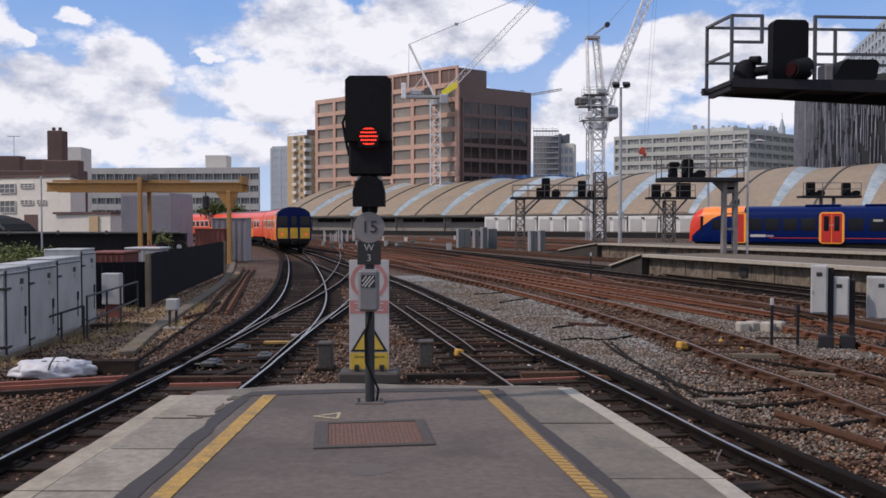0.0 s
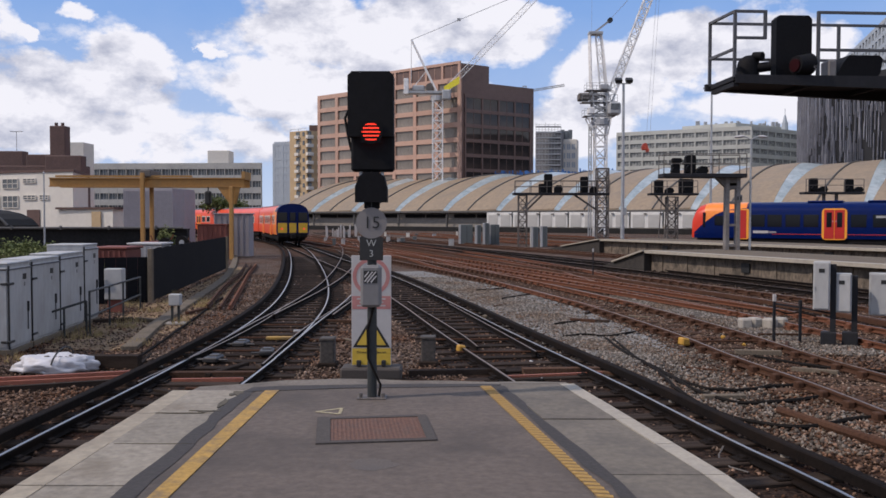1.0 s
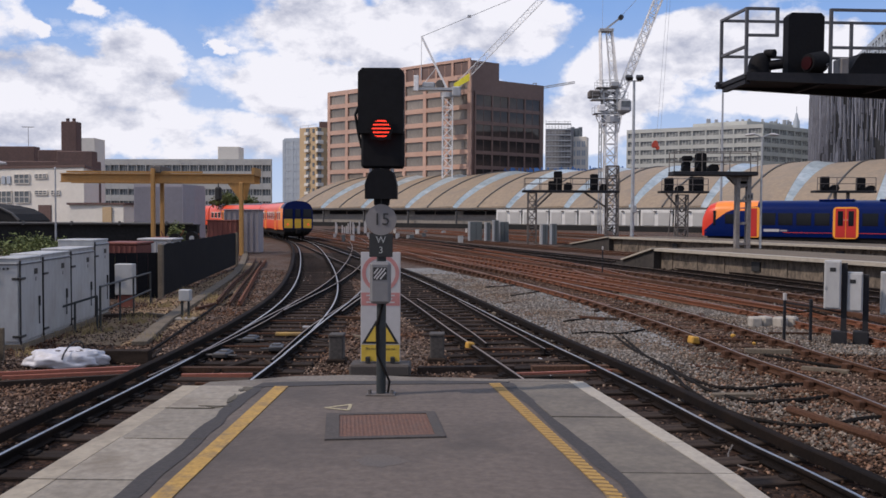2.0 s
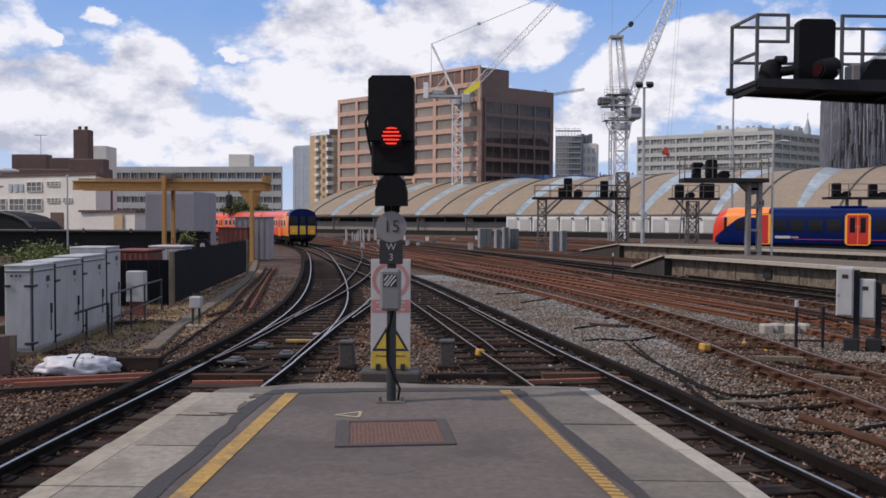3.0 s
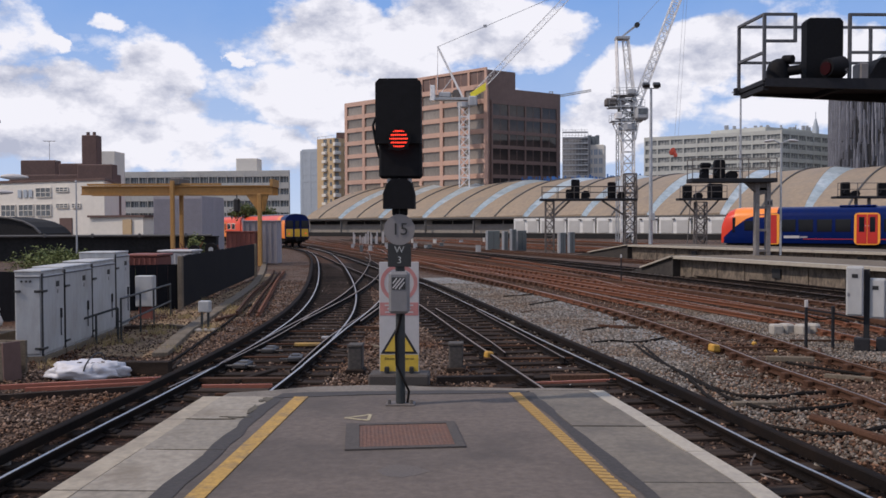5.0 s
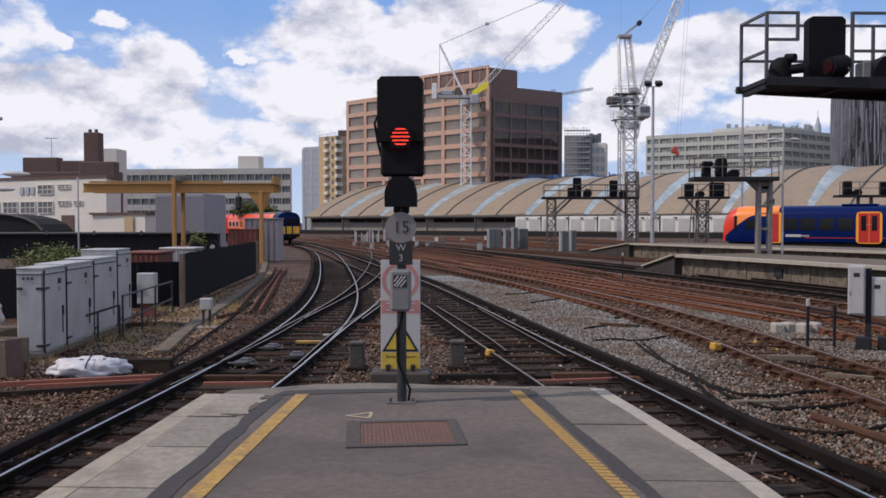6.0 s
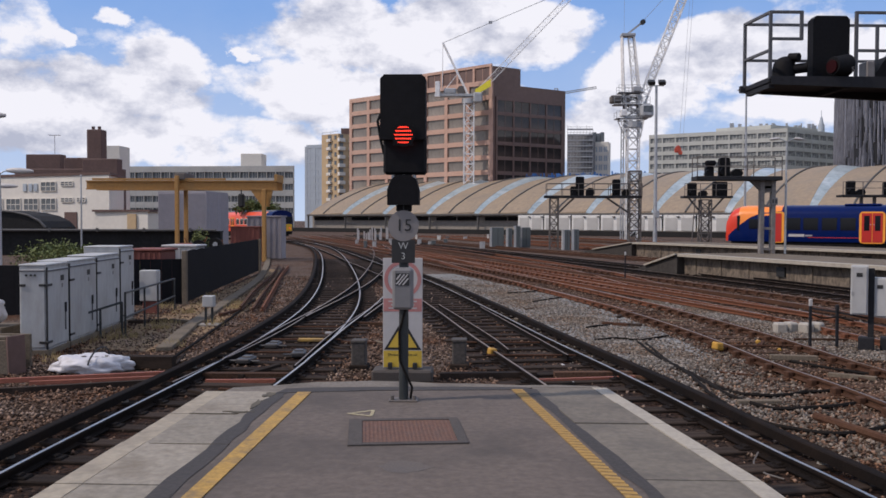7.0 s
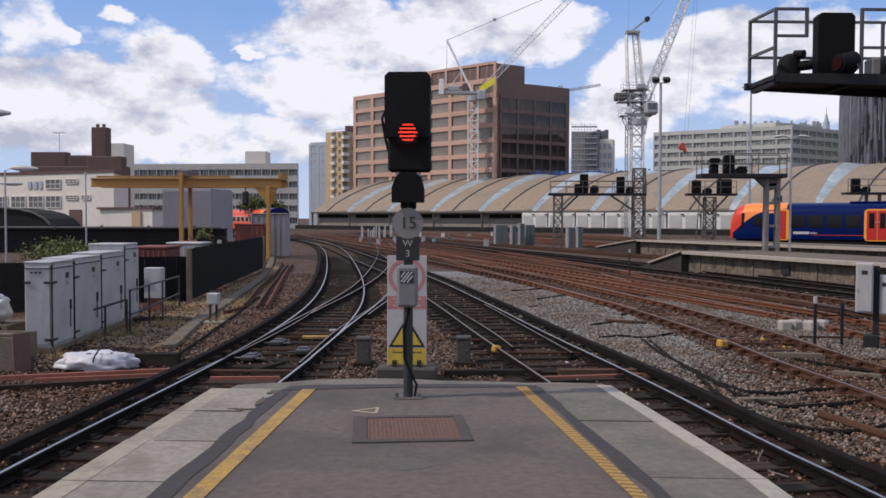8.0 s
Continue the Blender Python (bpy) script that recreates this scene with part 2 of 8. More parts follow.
mat("rail tube steel", (0.085, 0.085, 0.09), 0.6, 0.2, vary=0.2, fine=12)
mat("cabinet grey", (0.37, 0.37, 0.365), 0.6, vary=0.08, fine=8, broad=2.6, bump=0.03, dirt=(0.26, 0.245, 0.225), dirt_amount=0.7, stretch=(1, 1, 0.4), per_piece=0.06)
mat("cabinet seam", (0.09, 0.09, 0.095), 0.7)
# grey-green lowered in tone to hold the shade on the yard cabinets' fronts
mat("dull green cabinet", (0.085, 0.098, 0.10), 0.6, vary=0.1, fine=8, dirt=(0.1, 0.1, 0.1), bump=0.03)
mat("plate white", (0.42, 0.40, 0.39), 0.5, vary=0.05, fine=10, bump=0.0, dirt=(0.45, 0.42, 0.39), dirt_amount=0.5)
mat("dull plate", (0.19, 0.175, 0.17), 0.55, vary=0.08, fine=10, bump=0.0)
mat("plate red", (0.42, 0.17, 0.155), 0.55, vary=0.1, fine=10, bump=0.0, dirt=(0.38, 0.22, 0.2))
mat("plate yellow", (0.55, 0.37, 0.045), 0.5, vary=0.06, fine=10, bump=0.0)
mat("plate black", (0.015, 0.015, 0.015), 0.55, bump=0.0)
mat("lettering grey", (0.34, 0.34, 0.33), 0.6, bump=0.0)
mat("speaker grey", (0.16, 0.155, 0.155), 0.5, vary=0.08, fine=12, bump=0.02)
glow("red lamp", (1.0, 0.045, 0.02), 2.4)
glow("tail lamp", (1.0, 0.05, 0.03), 1.0)
mat("door red", (0.48, 0.022, 0.014), 0.35, vary=0.06, fine=3, bump=0.0)
mat("lens dark", (0.022, 0.002, 0.003), 0.5, spec=0.1, bump=0.0)
mat("hatch rust", (0.138, 0.068, 0.046), 0.8, 0.2, vary=0.3, fine=40, broad=6, dirt=(0.09, 0.07, 0.06))
mat("train red", (0.75, 0.085, 0.035), 0.32, vary=0.06, fine=3, broad=0.7, bump=0.0, dirt=(0.5, 0.09, 0.05), dirt_amount=0.4)
mat("train orange", (0.85, 0.24, 0.03), 0.32, vary=0.05, fine=3, broad=0.7, bump=0.0, dirt=(0.6, 0.16, 0.03), dirt_amount=0.3)
mat("nose red", (0.62, 0.045, 0.02), 0.35, vary=0.06, fine=3, bump=0.0, dirt=(0.5, 0.05, 0.02), dirt_amount=0.3, spec=0.3)
mat("door yellow", (0.85, 0.33, 0.03), 0.4, vary=0.05, fine=3, bump=0.0, dirt=(0.6, 0.28, 0.03), dirt_amount=0.3)
mat("train blue", (0.0006, 0.009, 0.075), 0.32, spec=0.12, vary=0.1, fine=3, broad=0.7, bump=0.0, dirt=(0.01, 0.014, 0.05), dirt_amount=0.4)
mat("train yellow", (0.75, 0.42, 0.02), 0.4, vary=0.06, fine=4, bump=0.0, dirt=(0.35, 0.2, 0.03))
mat("train roof grey", (0.13, 0.13, 0.135), 0.7, vary=0.2, fine=5)
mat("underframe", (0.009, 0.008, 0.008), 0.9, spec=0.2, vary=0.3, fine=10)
mat("dark glass", (0.008, 0.009, 0.012), 0.06, bump=0.0, vary=0.1, spec=0.22)
mat("tan roof panel", (0.25, 0.188, 0.126), 0.7, vary=0.16, fine=1.4, broad=0.22, bump=0.02, dirt=(0.185, 0.15, 0.115), dirt_amount=0.85, stretch=(1, 1, 0.5))
# the whitish dirt colour paints broken highlights onto the glazing
mat("roof glazing", (0.28, 0.335, 0.35), 0.3, 0.05, vary=0.3, fine=1.2, broad=0.35, bump=0.0, dirt=(0.50, 0.53, 0.53), dirt_amount=0.8)
mat("roof rib", (0.10, 0.095, 0.09), 0.7, 0.2)
mat("white hoarding", (0.62, 0.61, 0.58), 0.7, vary=0.06, fine=3, broad=0.5, bump=0.02, dirt=(0.45, 0.42, 0.38))
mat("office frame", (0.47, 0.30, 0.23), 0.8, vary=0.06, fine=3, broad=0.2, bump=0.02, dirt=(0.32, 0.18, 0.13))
# dark brown of the curtain wall; also holds the shade of this side
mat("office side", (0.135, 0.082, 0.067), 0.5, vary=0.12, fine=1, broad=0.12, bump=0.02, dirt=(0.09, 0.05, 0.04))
# pane tone is raised to hold the sky reflected in the glass
mat("office glass", (0.20, 0.175, 0.15), 0.12, vary=0.35, fine=0.25, bump=0.0, dirt=(0.10, 0.09, 0.07), dirt_amount=0.6, per_piece=0.25)
# brown blotches stand in for reflections in the dark side glass
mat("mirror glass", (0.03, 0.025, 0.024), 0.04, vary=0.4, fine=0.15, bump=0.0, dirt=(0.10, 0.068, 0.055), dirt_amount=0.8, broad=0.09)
mat("slab grey", (0.40, 0.39, 0.36), 0.85, vary=0.08, fine=2, broad=0.15, dirt=(0.24, 0.235, 0.22))
mat("tan brick", (0.46, 0.33, 0.19), 0.85, vary=0.08, fine=3, broad=0.3, dirt=(0.38, 0.26, 0.15))
mat("pale render", (0.64, 0.60, 0.53), 0.85, vary=0.05, fine=2, broad=0.3, dirt=(0.58, 0.54, 0.48))
# blue-grey tone puts the haze of distance into the far blocks' colour
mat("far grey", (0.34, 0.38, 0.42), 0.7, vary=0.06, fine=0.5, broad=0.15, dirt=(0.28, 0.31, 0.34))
# pale blotches, passed as dirt, stand in for sky reflected in the panes
mat("hospital window", (0.13, 0.14, 0.14), 0.25, vary=0.5, fine=0.9, bump=0.0, dirt=(0.40, 0.39, 0.36), dirt_amount=0.9, broad=0.45)
mat("scaffold shade", (0.17, 0.17, 0.175), 0.8, vary=0.3, fine=0.8, broad=0.2, dirt=(0.28, 0.28, 0.28))
mat("ramp tar", (0.032, 0.027, 0.023), 0.9, vary=0.35, fine=5, broad=0.6, dirt=(0.05, 0.04, 0.032))
mat("hoarding sheet", (0.40, 0.39, 0.37), 0.7, vary=0.08, fine=2, broad=0.5, dirt=(0.30, 0.28, 0.26))
mat("hospital concrete", (0.44, 0.445, 0.41), 0.85, vary=0.05, fine=1, broad=0.1, dirt=(0.31, 0.31, 0.28))
mat("window dark", (0.09, 0.10, 0.105), 0.15, vary=0.35, fine=0.3, bump=0.0, dirt=(0.16, 0.18, 0.19), dirt_amount=0.6)
mat("brown brick", (0.115, 0.070, 0.060), 0.9, vary=0.15, fine=4, broad=0.4, dirt=(0.07, 0.045, 0.04))
mat("dark cladding", (0.008, 0.008, 0.010), 0.6, vary=0.3, fine=0.6, broad=0.1)
mat("fin metal", (0.27, 0.27, 0.30), 0.5, 0.3, vary=0.25, fine=0.5, broad=0.1, per_piece=0.3)
mat("crane yellow", (0.36, 0.185, 0.05), 0.7, vary=0.12, fine=6, broad=0.8, dirt=(0.28, 0.17, 0.07), dirt_amount=0.6)
mat("crane bright yellow", (0.85, 0.70, 0.04), 0.5, bump=0.0)
mat("crane white", (0.74, 0.73, 0.71), 0.6, vary=0.1, fine=2, dirt=(0.4, 0.39, 0.37))
mat("crane grey", (0.34, 0.35, 0.36), 0.6, vary=0.1, fine=2)
mat("container lilac", (0.27, 0.25, 0.27), 0.7, vary=0.06, fine=3, broad=0.4, dirt=(0.2, 0.19, 0.2))
mat("brick red container", (0.17, 0.05, 0.036), 0.75, vary=0.12, fine=4, broad=0.6, dirt=(0.17, 0.07, 0.05))
mat("fence black", (0.008, 0.008, 0.010), 0.9, spec=0.15, vary=0.2, fine=10, broad=0.8, dirt=(0.014, 0.014, 0.015))
mat("sandy dirt", (0.25, 0.172, 0.102), 0.95, spec=0.1, vary=0.3, fine=12, broad=0.9, bump=0.4, dirt=(0.09, 0.066, 0.047), dirt_amount=0.8)
mat("viaduct black", (0.018, 0.0175, 0.0175), 0.9, spec=0.2, vary=0.3, fine=5, broad=0.4, dirt=(0.03, 0.029, 0.028))
mat("white bag", (0.52, 0.51, 0.53), 0.6, vary=0.05, fine=8, broad=3, dirt=(0.36, 0.35, 0.36), dirt_amount=0.5)
mat("red pipe", (0.30, 0.095, 0.055), 0.6, vary=0.15, fine=10)
mat("track box grey", (0.060, 0.052, 0.046), 0.85, vary=0.35, fine=14, broad=4, dirt=(0.025, 0.02, 0.017), dirt_amount=0.8)
mat("oily steel", (0.06, 0.056, 0.054), 0.45, 0.3, vary=0.35, fine=14, broad=3, dirt=(0.02, 0.016, 0.014), dirt_amount=0.8)
mat("cable rubber", (0.013, 0.011, 0.010), 0.9, spec=0.1, vary=0.3, fine=20)
mat("dry grass", (0.34, 0.26, 0.12), 0.95, vary=0.3, fine=10, broad=2, dirt=(0.2, 0.16, 0.08))
mat("leaf green", (0.115, 0.135, 0.040), 0.8, vary=0.35, fine=3, broad=1, bump=0.0, dirt=(0.13, 0.17, 0.05))
mat("bark", (0.09, 0.07, 0.05), 0.9, vary=0.3)
mat("marker yellow", (0.43, 0.23, 0.03), 0.6, vary=0.15, fine=10)
mat("blue sheeting", (0.05, 0.16, 0.40), 0.7, vary=0.2, fine=1, broad=0.3)
mat("stone block", (0.33, 0.30, 0.26), 0.9, vary=0.15, fine=14, dirt=(0.25, 0.23, 0.2))


# ---- building blocks ----
class Shape:
    """Collects faces; the mesh is made once."""

    def __init__(self):
        self.v, self.f, self.m = [], [], []

    def face(self, pts, slot=0):
        n = len(self.v)
        self.v += [tuple(p) for p in pts]
        self.f.append(tuple(range(n, n + len(pts))))
        self.m.append(slot)

    def add(self, verts, faces, slot=0, at=None):
        n = len(self.v)
        self.v += [tuple(at @ Vector(p)) if at else tuple(p) for p in verts]
        self.f += [tuple(n + i for i in q) for q in faces]
        self.m += [slot] * len(faces)
        return self

    def box(self, size, centre=(0, 0, 0), bevel=0.0, at=None, slot=0):
        hx, hy, hz = [s / 2 for s in size]
        cx, cy, cz = centre
        if bevel <= 0:
            vs = [(cx + sx * hx, cy + sy * hy, cz + sz * hz) for sx in (-1, 1) for sy in (-1, 1) for sz in (-1, 1)]
            fs = [(0, 1, 3, 2), (4, 6, 7, 5), (0, 4, 5, 1), (2, 3, 7, 6), (0, 2, 6, 4), (1, 5, 7, 3)]
            return self.add(vs, fs, slot, at)
        b = min(bevel, hx * 0.9, hy * 0.9, hz * 0.9)
        vs, key = [], {}
        for sx in (-1, 1):
            for sy in (-1, 1):
                for sz in (-1, 1):
                    for k in range(3):
                        h = [hx - b, hy - b, hz - b]
                        h[k] += b
                        key[sx, sy, sz, k] = len(vs)
                        vs.append((cx + sx * h[0], cy + sy * h[1], cz + sz * h[2]))
        fs = []
        for s in (-1, 1):
            fs.append([key[s, a, c, 0] for a, c in ((-1, -1), (1, -1), (1, 1), (-1, 1))][::s])
            fs.append([key[a, s, c, 1] for a, c in ((-1, -1), (-1, 1), (1, 1), (1, -1))][::s])
            fs.append([key[a, c, s, 2] for a, c in ((-1, -1), (1, -1), (1, 1), (-1, 1))][::s])
        for a in (-1, 1):
            for c in (-1, 1):
                fs.append([key[a, c, -1, 0], key[a, c, 1, 0], key[a, c, 1, 1], key[a, c, -1, 1]][::a * c])
                fs.append([key[a, -1, c, 2], key[a, 1, c, 2], key[a, 1, c, 0], key[a, -1, c, 0]][::a * c])
                fs.append([key[-1, a, c, 1], key[1, a, c, 1], key[1, a, c, 2], key[-1, a, c, 2]][::a * c])
                for e in (-1, 1):
                    fs.append([key[a, c, e, 0], key[a, c, e, 1], key[a, c, e, 2]][::a * c * e])
        return self.add(vs, fs, slot, at)

    def bar(self, p, q, w, h=None, slot=0):
        """A square bar from p to q."""
        p, q = Vector(p), Vector(q)
        d = q - p
        m = Matrix.Translation((p + q) / 2) @ d.to_track_quat("Y", "Z").to_matrix().to_4x4()
        return self.box((w, d.length, h or w), (0, 0, 0), 0, m, slot)

    def rod(self, p, q, r, seg=8, r2=None, caps=True, slot=0):
        p, q = Vector(p), Vector(q)
        d = q - p
        m = d.to_track_quat("Z", "Y").to_matrix()
        r2 = r if r2 is None else r2
        vs = []
        for c, k in ((p, r), (q, r2)):
            vs += [c + m @ Vector((k * math.cos(2 * math.pi * i / seg), k * math.sin(2 * math.pi * i / seg), 0)) for i in range(seg)]
        fs = [(i, (i + 1) % seg, seg + (i + 1) % seg, seg + i) for i in range(seg)]
        if caps:
            fs += [tuple(range(seg))[::-1], tuple(range(seg, 2 * seg))]
        return self.add(vs, fs, slot)

    def tube(self, pts, r, seg=6, slot=0):
        p = [Vector(q) for q in pts]
        frames = []
        side = None
        for i, c in enumerate(p):
            d = (p[min(i + 1, len(p) - 1)] - p[max(i - 1, 0)]).normalized()
            if side is None:
                side = d.orthogonal().normalized()
            side = (side - d * side.dot(d)).normalized()
            frames.append((c, side.copy(), d.cross(side)))
        return self.sweep([(r * math.cos(2 * math.pi * i / seg), r * math.sin(2 * math.pi * i / seg)) for i in range(seg)], frames, slot=slot)

    def sweep(self, profile, frames, closed=True, caps=True, slot=0):
        """Carries a closed outline of (side, up) points along frames of (place, side, up)."""
        n = len(profile)
        vs = [p + s * a + u * b for p, s, u in frames for a, b in profile]
        fs = [(k * n + i, k * n + (i + 1) % n, (k + 1) * n + (i + 1) % n, (k + 1) * n + i) for k in range(len(frames) - 1) for i in range(n)]
        if caps:
            fs += [tuple(range(n))[::-1], tuple(range((len(frames) - 1) * n, len(frames) * n))]
        return self.add(vs, fs, slot)

    def prism(self, outline, z0, z1, slot=0):
        n = len(outline)
        vs = [(x, y, z0) for x, y in outline] + [(x, y, z1) for x, y in outline]
        fs = [(i, (i + 1) % n, n + (i + 1) % n, n + i) for i in range(n)] + [tuple(range(n))[::-1], tuple(range(n, 2 * n))]
        return self.add(vs, fs, slot)

    def plate(self, outline, thick, at, slot=0):
        """An outline in x, z with a thickness along y, facing -y, at a pose."""
        n = len(outline)
        vs = [(x, 0, z) for x, z in outline] + [(x, thick, z) for x, z in outline]
        fs = [tuple(range(n)), tuple(range(n, 2 * n))[::-1]] + [(i, n + i, n + (i + 1) % n, (i + 1) % n) for i in range(n)]
        return self.add(vs, fs, slot, at)

    def mesh(self, name, mats, smooth=False):
        me = bpy.data.meshes.new(name)
        me.from_pydata(self.v, [], self.f)
        for m in (mats if isinstance(mats, (list, tuple)) else [mats]):
            me.materials.append(MATS[m] if isinstance(m, str) else m)
        if any(self.m):
            me.polygons.foreach_set("material_index", self.m)
        bm = bmesh.new()
        bm.from_mesh(me)
        bmesh.ops.recalc_face_normals(bm, faces=bm.faces)
        bm.to_mesh(me)
        bm.free()
        if smooth:
            me.polygons.foreach_set("use_smooth", [True] * len(me.polygons))
            me.set_sharp_from_angle(angle=radians(38))
        return me


def thing(name, m, label, category, group="", kind=""):
    ob = new(name)
    ob.matrix_basis = m
    ob.empty_display_size = 0.2
    return tagged(ob, label, category, group, kind)


def part(name, shape, material, parent, label="", smooth=False, m=None, kind=""):
    ob = new(name, shape if isinstance(shape, bpy.types.Mesh) else shape.mesh(name, material, smooth))
    ob.parent = parent
    if m:
        ob.matrix_basis = m
    if label or kind:
        tagged(ob, label, kind=kind)
    return ob


def solid(name, shape, material, label, category, kind="", group="", smooth=False, m=None):
    ob = new(name, shape.mesh(name, material, smooth))
    if m:
        ob.matrix_basis = m
    return tagged(ob, label, category, group, kind)


def circle(r, n=32, cx=0.0, cz=0.0, a0=0.0):
    return [(cx + r * math.cos(a0 + 2 * math.pi * i / n), cz + r * math.sin(a0 + 2 * math.pi * i / n)) for i in range(n)]


def words(name, text, size, material, parent, m, label=""):
    """Raised lettering as a mesh, upright and facing -y at the pose m."""
    cu = bpy.data.curves.new(name, "FONT")
    cu.body, cu.size, cu.extrude, cu.align_x, cu.align_y = text, size, 0.0015, "CENTER", "CENTER"
    tmp = bpy.data.objects.new(name, cu)
    me = bpy.data.meshes.new_from_object(tmp)
    bpy.data.objects.remove(tmp)
    me.materials.clear()
    me.materials.append(MATS[material])
    ob = new(name, me)
    ob.parent = parent
    ob.matrix_basis = m @ pose(0, 0, 0, 90)
    if label:
        tagged(ob, label)
    return ob


def smooth_line(pts, step):
    """Points and headings at even steps along a smooth line through pts."""
    p = [Vector((*q, 0)) for q in pts]
    p = [2 * p[0] - p[1]] + p + [2 * p[-1] - p[-2]]
    fine = []
    for i in range(1, len(p) - 2):
        a, b, c, d = p[i - 1:i + 3]
        t0 = 0.0
        t1 = t0 + (b - a).length ** 0.5
        t2 = t1 + (c - b).length ** 0.5
        t3 = t2 + (d - c).length ** 0.5
        for k in range(24):
            t = t1 + (t2 - t1) * k / 24
            a1 = a * ((t1 - t) / (t1 - t0)) + b * ((t - t0) / (t1 - t0))
            a2 = b * ((t2 - t) / (t2 - t1)) + c * ((t - t1) / (t2 - t1))
            a3 = c * ((t3 - t) / (t3 - t2)) + d * ((t - t2) / (t3 - t2))
            b1 = a1 * ((t2 - t) / (t2 - t0)) + a2 * ((t - t0) / (t2 - t0))
            b2 = a2 * ((t3 - t) / (t3 - t1)) + a3 * ((t - t1) / (t3 - t1))
            fine.append(b1 * ((t2 - t) / (t2 - t1)) + b2 * ((t - t1) / (t2 - t1)))
    fine.append(p[-2])
    s = np.concatenate([[0], np.cumsum([(b - a).length for a, b in zip(fine, fine[1:])])])
    xs, ys = [q.x for q in fine], [q.y for q in fine]
    out = []
    for u in np.arange(0, s[-1], step):
        at = lambda w: Vector((float(np.interp(w, s, xs)), float(np.interp(w, s, ys)), 0))
        out.append((at(u), (at(min(u + 0.2, s[-1])) - at(max(u - 0.2, 0))).normalized()))
    return out


# ---- ground and platform ----
def make_ground():
    s = Shape()
    s.face([(-3000, -400, 0), (3000, -400, 0), (3000, 4500, 0), (-3000, 4500, 0)])
    solid("ground", s, "ballast", "stony brown and grey railway ballast over the whole yard", "ground", "structure")


PLATFORM = 1.07
EDGE_L = [(-2.62, -40), (-2.465, 4.9), (-2.435, 7.78)]
EDGE_R = [(3.4, -40), (1.735, 4.9), (1.19, 8.12)]


def along(line, y):
    (x0, y0), (x1, y1) = (line[0], line[1]) if y < line[1][1] else (line[1], line[2])
    return x0 + (x1 - x0) * (y - y0) / (y1 - y0)


def make_platform():
    root = thing("platform", pose(0, 0, 0), "grey asphalt platform end with slab edges and painted lines", "platform", kind="structure")
    out = [*EDGE_L, *EDGE_R[::-1]]
    ins = lambda y, k, side: (along(EDGE_L, y) + k) if side < 0 else (along(EDGE_R, y) - k)
    s = Shape()
    s.prism([(x + (0.12 if x < 0 else -0.12), y - (0.1 if y > 0 else 0)) for x, y in out], 0, PLATFORM - 0.09)
    part("platform_wall", s, "platform brick", root, "sooty brown brick wall")
    ys = [-40, -10, 2, 4.9, 6.4, 7.72]
    # width of the edge slabs
    kl = lambda y: 0.635 - (max(y, 4.9) - 4.9) * 0.004
    kr = lambda y: 0.677
    s = Shape()
    lo = [(ins(y, kl(y) + 0.004, -1), y) for y in ys]
    hi = [(ins(y, kr(y) + 0.004, 1), y) for y in ys[:-1]] + [(ins(8.05, kr(8.05) + 0.004, 1), 8.05)]
    s.prism(lo + hi[::-1], PLATFORM - 0.09, PLATFORM)
    part("asphalt_surface", s, "asphalt", root, "worn grey asphalt surface")

    def stripe(name, side, k0, k1, z, material, label, y0=-40, y1=7.7, wob=0.0):
        s, n = Shape(), 60
        rng = random.Random(len(name) + side)
        rows = []
        for i in range(n + 1):
            y = y0 + (y1 - y0) * (1 - (1 - i / n) ** 2.2)
            w = lambda: rng.uniform(-wob, wob)
            e = kl(y) if side < 0 else kr(y)
            rows.append(((ins(y, e + k0, side) + w(), y), (ins(y, e + k1, side) + w(), y)))
        vs = [(x, y, PLATFORM + z) for r in rows for x, y in r]
        s.add(vs, [(2 * i, 2 * i + 1, 2 * i + 3, 2 * i + 2) for i in range(n)])
        part(name, s, material, root, label)
    # edge slabs and white coping, piece by piece
    rng = random.Random(4)
    for side, y_end, pitch in ((-1, 7.78, 0.94), (1, 8.12, 0.73)):
        y = y_end
        while y > -14:
            step = pitch + rng.uniform(-0.03, 0.03)
            a, b = y - step + 0.012, y
            e = kl if side < 0 else kr
            cw = 0.145 if side < 0 else 0.112
            for name, k0, k1, mt in (("coping_stone", lambda y: -0.02, lambda y: cw, "cream edge paint" if side < 0 else "white line paint"), ("edge_slab", lambda y: cw + 0.005, e, "pale slab" if side < 0 else "paving slab")):
                s = Shape()
                q = [(ins(a, k0(a), side), a), (ins(b, k0(b), side), b), (ins(b, k1(b), side), b), (ins(a, k1(a), side), a)]
                s.prism(q, PLATFORM - 0.09, PLATFORM + rng.uniform(-0.004, 0.004))
                part(name, s, mt, root)
            y -= step
    stripe("tar_seam", -1, -0.015, 0.105, 0.004, "tar seam", "black tar seam beside the slabs", wob=0.02)
    stripe("tar_seam", 1, -0.005, 0.095, 0.004, "tar seam", "black tar seam beside the slabs", y1=8.0, wob=0.018)
    s = Shape()
    s.prism([(-1.80, 7.70), (-1.44, 7.755), (-0.945, 7.86), (-0.23, 7.91), (0.437, 7.965), (0.52, 8.04), (0.44, 8.075), (-0.23, 8.07), (-0.96, 8.02), (-1.48, 7.965), (-1.75, 7.90)], PLATFORM, PLATFORM + 0.005)
    part("tar_seam", s, "tar seam", root, "black tar seam at the platform end")
